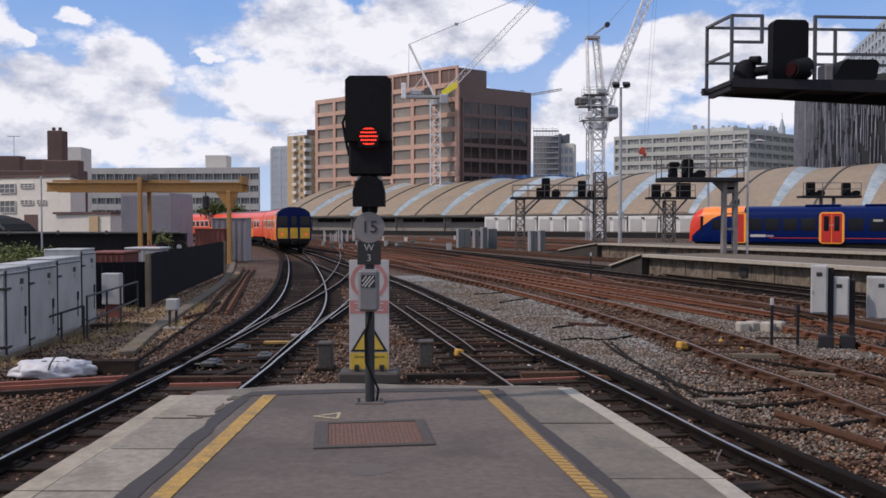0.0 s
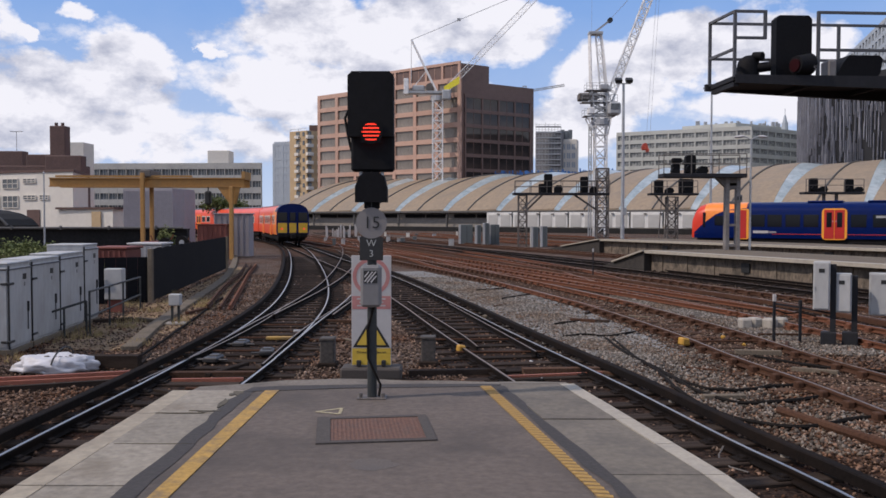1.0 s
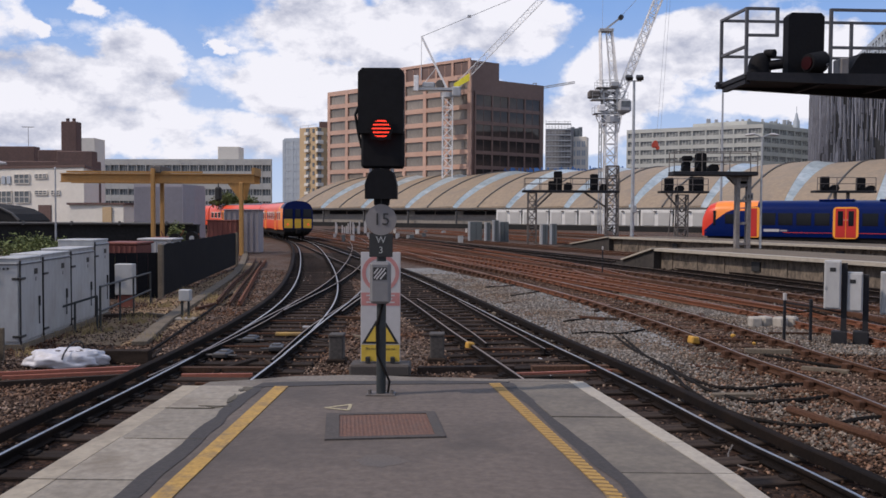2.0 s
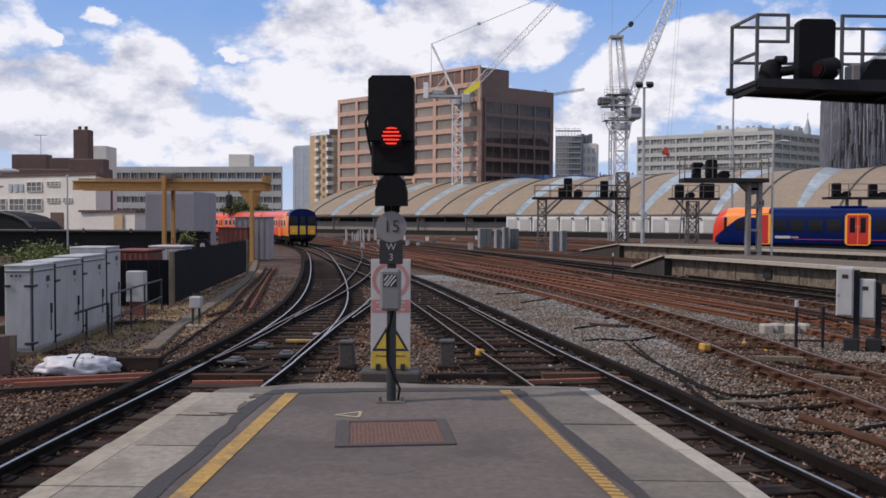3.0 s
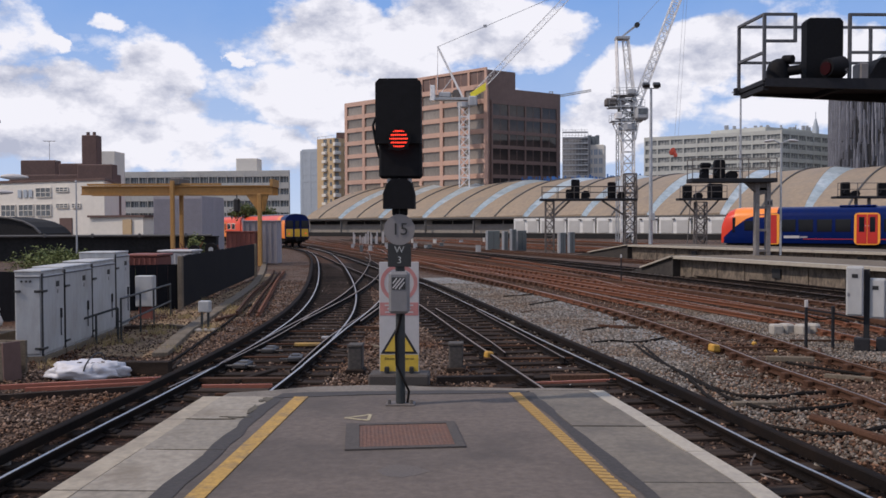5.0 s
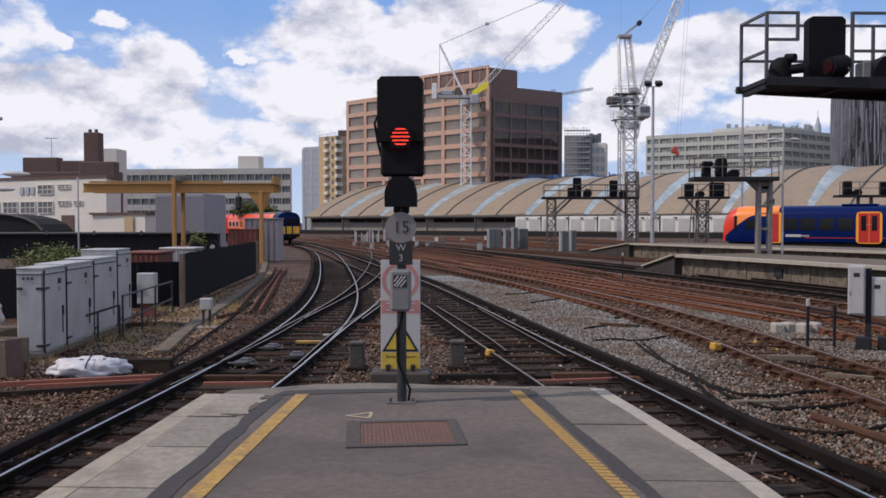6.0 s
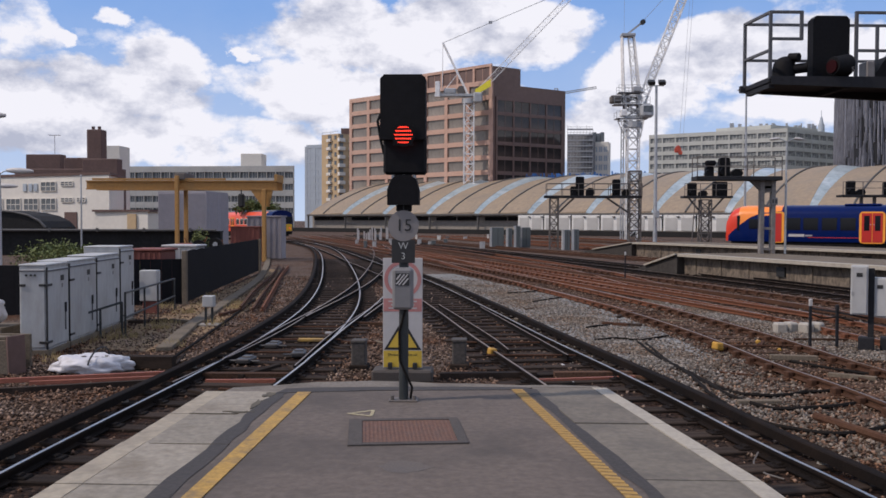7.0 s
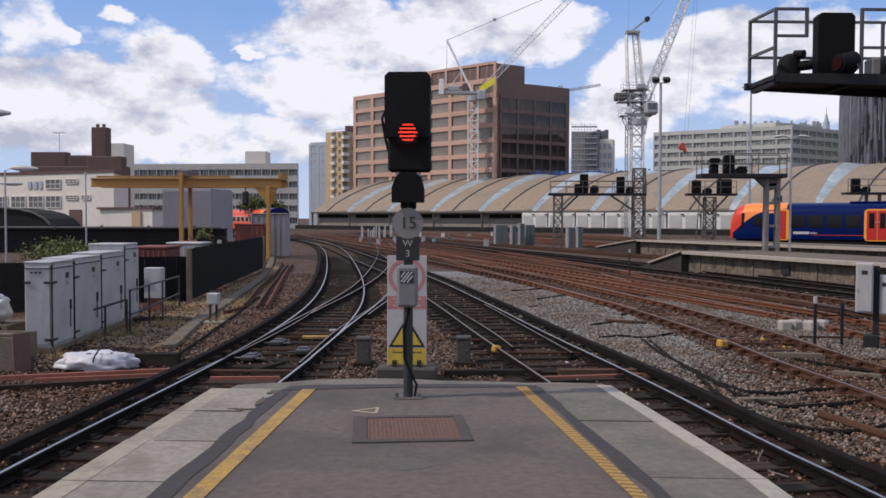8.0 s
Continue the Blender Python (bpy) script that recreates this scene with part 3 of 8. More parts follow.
    # the concrete strip beyond the seam, broken along its far edge
    s = Shape().prism([(-2.28, 7.785), (-1.80, 7.72), (-0.2, 7.72), (0.51, 8.05), (0.51, 8.125), (1.16, 8.125), (1.14, 8.20), (0.75, 8.24), (0.41, 8.21), (-0.02, 8.27), (-0.35, 8.26), (-0.62, 8.33), (-1.03, 8.36), (-1.3, 8.30), (-1.54, 8.27), (-1.9, 8.08), (-2.26, 7.95)], PLATFORM - 0.2, PLATFORM - 0.002)
    part("end_strip", s, "end concrete", root, "dirty concrete strip along the platform end")
    s = Shape().prism([(-2.2, 7.6), (1.05, 7.6), (1.05, 8.15), (0.3, 8.18), (-1.0, 8.28), (-1.8, 8.05), (-2.2, 7.9)], 0, PLATFORM - 0.2)
    part("end_wall", s, "platform brick", root, "sooty brick end wall")
    for pts, n in ((((-1.61, 7.74), (-1.49, 7.75), (-1.53, 4.85), (-1.645, 4.85)), 1), (((-1.645, 4.85), (-1.53, 4.85), (-1.72, -40), (-1.835, -40)), 2),
                   (((0.322, 7.96), (0.425, 7.97), (0.922, 4.85), (0.838, 4.85)), 3), (((0.838, 4.85), (0.922, 4.85), (2.61, -40), (2.51, -40)), 4)):
        s = Shape()
        s.prism(pts, PLATFORM + 0.001, PLATFORM + 0.007)
        part("yellow_line", s, "yellow line paint" if n < 3 else "worn yellow paint", root, "worn yellow painted safety line")
    # raised ribs across the line on one side
    rib = Shape().prism([(-0.047, -0.012), (0.043, -0.026), (0.043, 0.016), (-0.047, 0.03)], 0, 0.003).mesh("line_rib", "yellow line paint")
    for k in range(58):
        y = 7.92 - k * 0.073
        part("line_rib", rib, None, root, m=pose(0.374 + (7.96 - y) * 0.1627, y, PLATFORM + 0.0072, 0, 0, 3 * math.sin(k * 2.3)))
    return root


mat("end concrete", (0.155, 0.132, 0.108), 0.92, vary=0.25, fine=35, broad=2.2, bump=0.4, dirt=(0.075, 0.062, 0.052), dirt_amount=0.9)
mat("worn yellow paint", (0.27, 0.165, 0.055), 0.8, vary=0.3, fine=30, broad=7, dirt=(0.11, 0.085, 0.06), dirt_amount=0.8)
mat("hatch surround", (0.058, 0.048, 0.042), 0.9, vary=0.25, fine=40, broad=4, dirt=(0.05, 0.045, 0.04))


def make_hatch():
    root = thing("access_hatch", pose(-0.52, 6.335, PLATFORM, 0, 0, 7.4), "rusty ribbed steel access hatch in a concrete surround", "hatch")
    s = Shape()
    for x, y, w, d in ((0, -0.36, 0.84, 0.06), (0, 0.36, 0.84, 0.06), (-0.37, 0, 0.10, 0.66), (0.385, 0, 0.07, 0.66)):
        s.box((w, d, 0.02), (x, y, 0.002))
    part("frame", s, "hatch surround", root, "worn dark concrete surround")
    s = Shape().box((0.67, 0.66, 0.012), (0.015, 0, 0.0))
    part("cover", s, "hatch rust", root, "rusty brown steel cover")
    for i in range(22):
        s = Shape().box((0.017, 0.64, 0.010), (-0.305 + i * 0.030, 0, 0.0045), 0.002)
        part("rib", s, "hatch rust", root)


RAIL = [(-0.07, 0.04), (0.07, 0.04), (0.07, 0.054), (0.012, 0.068), (0.012, 0.112), (0.036, 0.122), (0.036, 0.150), (0.028, 0.158), (-0.028, 0.158), (-0.036, 0.150),
        (-0.036, 0.122), (-0.012, 0.112), (-0.012, 0.068), (-0.07, 0.054)]
HEAD = [(-0.018, 0.157), (0.018, 0.157), (0.018, 0.1615), (-0.018, 0.1615)]


def make_track(centre, tone="dark", third=0, z=0.0, near=58.0, sleepers=True, left_head=None, head=None):
    """Two flat-bottom rails on timber sleepers. third: the side of the conductor rail, or 0."""
    root = thing("track", pose(0, 0, z), {"dark": "dark railway track with polished rails on oily sleepers", "rusty": "rusty orange railway track on timber sleepers", "brown": "brown railway track on worn timber sleepers"}[tone], "track", "tracks of the yard", "structure")
    line = smooth_line(centre, 0.72)
    up = Vector((0, 0, 1))
    web, top = ("dark rail", head or "polished rail") if tone == "dark" else ("rusty rail" if tone == "rusty" else "brown rail", head or "worn rail")

    def run(off, profile, height=0.0):
        return [(p + Vector((d.y, -d.x, 0)) * off + up * height, Vector((d.y, -d.x, 0)), up) for p, d in line]
    for off in (-0.7525, 0.7525):
        s = Shape().sweep(RAIL, run(off, RAIL))
        s.sweep(HEAD, run(off, HEAD), slot=1)
        part("rail", s, [web, left_head if left_head and off < 0 else top], root)
    if third:
        s = Shape().sweep([(-0.065, 0.0), (0.065, 0.0), (0.065, 0.105), (0.045, 0.115), (-0.045, 0.115), (-0.065, 0.105)], run(third * 1.17, None, 0.10))
        part("conductor_rail", s, web, root, "dark conductor rail on white insulators")
        for k in range(0, len(line), 4):
            p, d = line[k]
            if -2 < p.y < 45:
                q = p + Vector((d.y, -d.x, 0)) * third * 1.17
                part("insulator", Shape().rod(q, q + up * 0.11, 0.055, 8, 0.04), "concrete", root)
    if not sleepers:
        return root
    # timbers lie deep in the stones; cast chairs with two jaws hold each rail
    sink = 0.0 if tone == "dark" else 0.03
    shared = Shape().box((2.6, 0.25, 0.13), (0, 0, -0.015 - sink), 0.012)
    for x in (-0.7525, 0.7525):
        shared.box((0.38, 0.18, 0.03), (x, 0, 0.058 - sink), 0.012, slot=1)
        for e in (-0.085, 0.085):
            shared.box((0.08 + sink, 0.12 + sink, 0.05 + sink * 2), (x + e * (1 + sink * 4), 0, 0.07 + sink * 0.4), 0.015, slot=1)
    me = shared.mesh("sleeper", ["oiled sleeper", "dark rail"] if tone == "dark" else ["rusty sleeper", "rusty rail" if tone == "rusty" else "brown rail"])
    far = Shape()
    for k, (p, d) in enumerate(line):
        a = math.atan2(d.y, d.x) - math.pi / 2
        if 3 < p.y < near:
            part("sleeper", me, None, root, m=Matrix.Translation(p + up * 0.002 * (k % 3)) @ pose(0, 0, 0, 0, 0, math.degrees(a)))
        elif near <= p.y < 130:
            far.box((2.6, 0.25, 0.12), (0, 0, -0.035), 0, Matrix.Translation(p) @ Matrix.Rotation(a, 4, "Z"))
    if far.v:
        part("far_sleepers", far, "rusty sleeper", root, kind="stuff")
    return root


LINE_A = [(-3.95, -60), (-3.95, -20), (-3.90, 2), (-3.86, 9), (-3.76, 13), (-3.74, 16), (-3.84, 20), (-4.2, 25.1), (-5.38, 34), (-9.3, 56.5), (-12.0, 70), (-14.1, 79), (-16.7, 88), (-19.0, 95),
          (-22.6, 103), (-26.5, 110), (-35, 121), (-44, 132.5), (-55, 147), (-64, 162), (-72, 180), (-78, 200)]


LINE_B = [(3.75, -60), (3.7, -10), (3.45, 0), (3.2, 4), (2.85, 7.5), (2.45, 9.4), (1.86, 12.8), (0.72, 18.4), (-0.55, 25.1), (-2.8, 36), (-6.9, 52), (-11.5, 70), (-20, 100)]


def make_tracks():
    make_track(LINE_A[:18], "dark", -1)
    make_track([(-3.74, 15.2), (-3.76, 20), (-3.72, 25), (-3.95, 33), (-5.6, 53), (-8.2, 75), (-14, 110)], "dark", 0, 0.004, sleepers=False, left_head="worn rail")
    make_track(LINE_B, "dark", 1, 0.002, left_head="worn rail")
    make_track([(7.2, -40), (7.0, 0), (6.5, 9), (6.25, 13), (5.93, 15.4), (5.72, 18.3), (5.45, 20.6), (4.95, 23.8), (3.95, 29), (2.55, 34.6), (1.35, 39), (0.15, 43), (-4.5, 58), (-12, 80), (-30, 135)], "brown", 0, 0.006)
    make_track([(11.5, -40), (10.6, 2), (10.0, 12), (8.95, 20), (7.5, 27.5), (4.6, 38), (-2, 60), (-10, 85), (-29, 145)], "rusty", 0, 0.008)
    make_track([(13.6, -20), (12.9, 5), (12.2, 15), (10.8, 25), (9.2, 31), (5.6, 43), (-1, 65), (-8, 88), (-26, 150)], "brown", -1, 0.010)
    make_track([(19, -5), (16.2, 15), (14.0, 26), (12.2, 33), (8.8, 45), (2, 66), (-5, 88), (-22, 150)], "dark", 1, 0.012, head="worn rail")
    make_track([(30, 14), (23.5, 30), (17, 46), (11, 60), (4.5, 77), (-4, 102), (-20, 150)], "brown", 0, 0.013)
    make_track([(26, 20), (21, 45), (13.8, 72), (2, 108), (-10, 146)], "rusty", 0, 0.014)
    make_track([(36, 30), (27, 55), (18.4, 76), (6, 112), (-5, 148)], "rusty", 0, 0.016)
    make_track([(40, 48), (31, 66), (24, 84), (12, 118), (2, 150)], "brown", 0, 0.018)
    make_track([(36, 72), (29, 92), (18, 122), (8, 152)], "rusty", 0, 0.020)
    # oil-blackened beds under the two near lines
    for pts in (LINE_A[:13], LINE_B):
        s = Shape().sweep([(-1.4, -0.03), (1.4, -0.03), (1.3, 0.014), (-1.3, 0.014)], [(p, Vector((d.y, -d.x, 0)), Vector((0, 0, 1))) for p, d in smooth_line(pts, 1.5)])
        solid("track_bed", s, "oily ballast", "oil-blackened ballast bed under the track", "ballast", "structure")
    # check rails and switch blades inside the near tracks
    up = Vector((0, 0, 1))
    for pts, label in (([(0.12, 25.0), (1.28, 18.4), (1.78, 15.5)], "check"), ([(-1.1, 25.6), (0.35, 18.4), (0.72, 16.0)], "check"), ([(-4.62, 13.0), (-4.40, 17.0), (-4.36, 21.0), (-4.55, 25.5)], "blade"), ([(-3.08, 14.6), (-3.16, 19.0), (-3.05, 22.5), (-2.9, 26.5)], "blade")):
        s = Shape().sweep([(a * 0.8, b) for a, b in RAIL], [(p, Vector((d.y, -d.x, 0)), up) for p, d in smooth_line(pts, 0.7)])
        s.sweep([(a * 0.7, b) for a, b in HEAD], [(p, Vector((d.y, -d.x, 0)), up) for p, d in smooth_line(pts, 0.7)], slot=1)
        solid(label + "_rail", s, ["dark rail", "worn rail"], "dark guard rail laid beside a running rail", "rail", "structure")
    for x, y, w in ((-3.75, 16.4, 1.7), (-3.72, 18.2, 1.7), (-3.76, 20.4, 1.7), (0.7, 18.0, 1.8), (1.1, 16.3, 1.8), (5.6, 17.8, 1.7)):
        solid("stretcher_bar", Shape().rod((x - w / 2, y, 0.10), (x + w / 2, y + 0.08, 0.10), 0.022, 6), "brown rail", "steel stretcher bar across the track", "bar", "structure")
    # crossovers between the lines
    make_track([(-3.6, 22), (-3.45, 30), (-3.6, 38), (-4.5, 50), (-7.4, 66)], "dark", 0, 0.018, sleepers=False, head="worn rail")
    make_track([(5.0, 24), (3.6, 30), (0.6, 43), (-3, 60), (-10, 86)], "rusty", 0, 0.020, sleepers=False)
    make_track([(8.4, 23), (5.6, 32), (1.0, 46), (-5, 64), (-14, 92)], "rusty", 0, 0.022, sleepers=False)
    make_track([(6.6, 34), (5.6, 44), (1.5, 62), (-3.5, 80), (-18, 120)], "rusty", 0, 0.024, sleepers=False)


# ---- the vaulted shed roof ----
def make_shed():
    root = thing("train_shed", pose(0, 0, 0), "long vaulted train shed roof of tan panels and blue-grey glazing", "station roof")
    a, b = Vector((-41.4, 213.4, 0)), Vector((92, 106, 0))
    ax = (b - a).normalized()
    back = Vector((-ax.y, ax.x, 0))
    total, bay = (b - a).length, 13.4
    n = int(total / bay) + 1
    prof = []
    for i in range(13):
        u = i / 12
        prof.append((u * 30, 4.0 + 8.6 * math.sin(min(1, u * 1.02) * math.pi / 2) ** 0.82))
    for k in range(n):
        s0 = k * bay
        tan_end = [0.93 - 0.26 * (i / 12) ** 1.2 for i in range(13)]
        for name, f0, f1, lift0, lift1, mt in (("roof_panel", [0.0] * 13, [0.40] * 13, 0.0, 0.25, "tan roof panel"), ("roof_panel", [0.415] * 13, tan_end, 0.26, 0.5, "tan roof panel"),
                                               ("glazed_strip", tan_end, [1.0] * 13, 0.46, -0.10, "roof glazing")):
            s = Shape()
            vs = []
            for f, li in ((f0, lift0), (f1, lift1)):
                for deep in (0, 0.3):
                    for (out, z), g in zip(prof, f):
                        p = a + ax * (s0 + g * bay) + back * out
                        vs.append((p.x, p.y, z + li - deep))
            m = len(prof)
            fs = []
            for i in range(m - 1):
                fs += [(i, i + 1, 2 * m + i + 1, 2 * m + i), (m + i, 3 * m + i, 3 * m + i + 1, m + i + 1), (i, m + i, m + i + 1, i + 1), (2 * m + i, 2 * m + i + 1, 3 * m + i + 1, 3 * m + i)]
            fs += [(0, 2 * m, 3 * m, m), (m - 1, 2 * m - 1, 4 * m - 1, 3 * m - 1)]
            s.add(vs, fs)
            part(name, s, mt, root, smooth=True)
        s = Shape()
        pts = []
        for out, z in prof:
            p = a + ax * (s0 + 0.407 * bay) + back * out
            pts.append((p.x, p.y, z + 0.34))
        s.tube(pts, 0.16, 5)
        part("rib", s, "roof rib", root)
        p = a + ax * s0
        s = Shape().rod((p.x, p.y, 0), (p.x, p.y, 4.0), 0.22, 8)
        part("column", s, "roof rib", root)
    s = Shape()
    e0, e1 = a - back * 0.3, b - back * 0.3
    s.bar((e0.x, e0.y, 3.95), (e1.x, e1.y, 3.95), 0.5, 0.35)
    part("eaves_beam", s, "roof rib", root, "dark gutter beam along the eaves")
    s = Shape()
    e0, e1 = a + back * 30, b + back * 30
    s.bar((e0.x, e0.y, 6.3), (e1.x, e1.y, 6.3), 0.4, 12.6)
    part("rear_wall", s, "white hoarding", root)
    # shadow gap below the eaves, put in as dark boxes between columns
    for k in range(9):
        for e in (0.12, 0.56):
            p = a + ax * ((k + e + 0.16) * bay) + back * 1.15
            part("eaves_shade", Shape().box((bay * 0.4, 0.3, 0.75), (0, 0, 0.4)), "underframe", root, m=Matrix.Translation((p.x, p.y, 2.7)) @ Matrix.Rotation(math.atan2(ax.y, ax.x), 4, "Z"))
    # the low pale wall under the eaves
    s = Shape()
    e0, e1 = a + back * 1.5, b + back * 1.5
    s.bar((e0.x, e0.y, 2.0), (e1.x, e1.y, 2.0), 0.4, 3.6)
    part("side_wall", s, "concrete", root, "grey concrete side wall")
    for k in range(16):
        f = 65 + k * 6.2
        p = a + ax * (f + 3) - back * 1.6
        s = Shape().box((5.9, 0.25, 2.8), (0, 0, 0), 0.05)
        for i in range(4):
            s.box((0.08, 0.06, 2.7), (-2.2 + i * 1.46, -0.15, 0))
        at = Matrix.Translation((p.x, p.y, 2.35)) @ Matrix.Rotation(math.atan2(ax.y, ax.x), 4, "Z")
        panel = part("hoarding_panel", s, "white hoarding", root, m=at)
        # a grey sheet set on the face stands in for each recessed bay
        for x in (-1.45, 1.5):
            part("bay_sheet", Shape().box((2.2, 0.07, 2.25), (x, -0.155, -0.2), 0.02), "hoarding sheet", panel, "grey sheet for a recessed bay")
            part("wall_lamp", Shape().box((0.45, 0.35, 0.22), (x + 1.3, -0.3, 1.1), 0.04), "roof rib", panel)
    # the platform's black stands in for the shadow band under the hoarding
    s = Shape()
    e0, e1 = a - back * 4, b - back * 4
    s.bar((e0.x, e0.y, 0.45), (e1.x, e1.y, 0.45), 3.0, 0.9)
    part("low_platform", s, "viaduct black", root, "low platform in front of the wall, black for the shade there")


# ---- buildings ----
def facade(root, p, q, z0, z1, cols, rows, wall, glass, pier=0.25, band=0.3, depth=0.35, wall_label="", mullions=1, skip=()):
    """A storeyed face from p to q: a wall of piers and bands standing proud of separate panes."""
    p, q = Vector((*p, 0)), Vector((*q, 0))
    d = q - p
    ln = d.length
    m = Matrix.Translation((p.x, p.y, z0)) @ Matrix.Rotation(math.atan2(d.y, d.x), 4, "Z")
    w, h = ln / cols, (z1 - z0) / rows
    s = Shape()
    for i in range(cols + 1):
        s.box((w * pier, depth, z1 - z0), (i * w, -depth / 2 + 0.003, (z1 - z0) / 2))
    for j in range(rows + 1):
        s.box((ln + w * pier, depth * 0.94, h * band), (ln / 2, -depth * 0.47 + 0.003, j * h))
    part("facade_frame", s, wall, root, wall_label, m=m)
    pane = Shape().box((w * (1 - pier), 0.08, h * (1 - band)), (0, 0, 0))
    for k in range(mullions):
        pane.box((0.10, 0.14, h * (1 - band)), (w * (1 - pier) * ((k + 1) / (mullions + 1) - 0.5), -0.02, 0), slot=1)
    me = pane.mesh("window_pane", [glass, wall])
    for i in range(cols):
        for j in range(rows):
            if (i, j) not in skip:
                part("window_pane", me, None, root, m=m @ pose((i + 0.5) * w, -0.06, (j + 0.5) * h))


def core(root, outline, z0, z1, material, label="", name="wall"):
    s = Shape().prism(outline, z0, z1)
    return part(name, s, material, root, label)


def make_office():
    root = thing("office_block", pose(0, 0, 0), "ten-storey office block with terracotta frame and bronze glass", "building")
    A, B, C = (-34, 237), (3.5, 205), (22, 218)
    D = (A[0] + C[0] - B[0], A[1] + C[1] - B[1])
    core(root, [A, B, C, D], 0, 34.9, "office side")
    facade(root, A, B, 0.1, 35.1, 7, 10, "office frame", "office glass", 0.14, 0.32, 0.5, "terracotta-coloured concrete frame", 0)
    facade(root, (4.6, 205.8), (21, 217.3), 0, 31.5, 4, 9, "office side", "mirror glass", 0.09, 0.24, 0.3, "dark brown side wall, shade partly in its colour", 1)
    s = Shape()
    d1, d2 = Vector((B[0] - A[0], B[1] - A[1], 0)).normalized(), Vector((C[0] - B[0], C[1] - B[1], 0)).normalized()
    b = Vector((*B, 0))
    q = [b - d1 * 26, b - d1 * 0.1, b - d1 * 0.1 + d2 * 8.6, b - d1 * 26 + d2 * 8.6]
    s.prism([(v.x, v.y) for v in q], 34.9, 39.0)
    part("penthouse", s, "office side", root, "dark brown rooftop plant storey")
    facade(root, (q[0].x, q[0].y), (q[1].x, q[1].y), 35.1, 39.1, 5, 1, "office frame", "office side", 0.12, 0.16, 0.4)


def make_towers():
    # tan brick flats
    root = thing("block_of_flats", pose(0, 0, 0), "tan brick block of flats with stacked white balconies", "building")
    core(root, [(-50.5, 283), (-44.2, 278), (-38, 284), (-44, 290)], 0, 30.5, "tan brick")
    for j in range(10):
        for x, y in ((-43.3, 278.4), (-40.3, 281.4)):
            s = Shape().box((2.3, 1.2, 1.15), (0, 0, 0), 0.06)
            part("balcony", s, "pale render", root, m=pose(x, y, 4 + j * 2.72, 0, 0, 44))
            s = Shape().box((1.3, 0.2, 1.3), (0, 0, 0))
            part("window_pane", s, "window dark", root, m=pose(x - 0.05, y + 0.3, 5.2 + j * 2.72, 0, 0, 44))
    for j in range(10):
        z = 4 + j * 2.72
        part("balcony", Shape().box((1.9, 1.0, 0.95), (0, 0, 0), 0.05), "pale render", root, m=pose(-47.6, 280.3, z, 0, 0, -38.4))
        part("window_pane", Shape().box((1.7, 0.2, 1.25), (0, 0, 0)), "window dark", root, m=pose(-47.4, 280.55, z + 1.15, 0, 0, -38.4))
        part("window_pane", Shape().box((0.9, 0.2, 1.3), (0, 0, 0)), "window dark", root, m=pose(-45.3, 278.85, z + 0.9, 0, 0, -38.4))
    part("roof_rail", Shape().bar((-50.3, 282.9, 31.2), (-44.3, 278.1, 31.2), 0.10).bar((-50.3, 282.9, 30.5), (-50.3, 282.9, 31.2), 0.1).bar((-47.2, 280.4, 30.5), (-47.2, 280.4, 31.2), 0.1), "crane grey", root)
    s = Shape().box((4, 4, 2.2), (-42, 284, 31.5))
    part("roof_house", s, "brown brick", root)
    root = thing("tower_block", pose(0, 0, 0), "slab tower block far away, haze put into its grey-blue colour", "building")
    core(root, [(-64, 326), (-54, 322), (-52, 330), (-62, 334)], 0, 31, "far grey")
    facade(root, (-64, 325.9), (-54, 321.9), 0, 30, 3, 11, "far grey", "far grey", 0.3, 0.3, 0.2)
    # scaffolded block
    root = thing("scaffolded_building", pose(0, 0, 0), "unfinished building wrapped in scaffolding and sheeting", "building")
    core(root, [(31, 300), (39.5, 297.6), (42, 306), (33, 309)], 0, 32, "scaffold shade")
    for j in range(17):
        s = Shape().box((8.6, 1.2, 0.16), (35, 297, 4 + j * 1.85), 0, None).box((8.6, 0.06, 0.10), (35, 296.4, 4.9 + j * 1.85)).box((8.6, 0.05, 0.3), (35, 296.42, 4.2 + j * 1.85))
        part("scaffold_deck", s, "crane grey", root)
    for i in range(9):
        s = Shape().rod((30.8 + i * 1.06, 296.6, 0), (30.8 + i * 1.06, 296.6, 35 - 0.5 * (i % 3)), 0.07, 5)
        part("scaffold_pole", s, "crane grey", root)
    root = thing("sheeted_tower", pose(0, 0, 0), "pale tower wrapped in sheeting with dark roof plant", "building")
    core(root, [(38.5, 303), (45.2, 302), (47, 308), (40, 309)], 0, 30, "pale render")
    for i in range(4):
        s = Shape().box((1.3, 1.6, 3.2), (39.4 + i * 1.35, 304, 31.4 + 0.4 * (i % 2)), 0.1)
        part("roof_plant", s, "window dark", root)
    facade(root, (38.5, 302.9), (45.2, 301.9), 4, 29, 4, 8, "pale render", "far grey", 0.3, 0.4, 0.2)


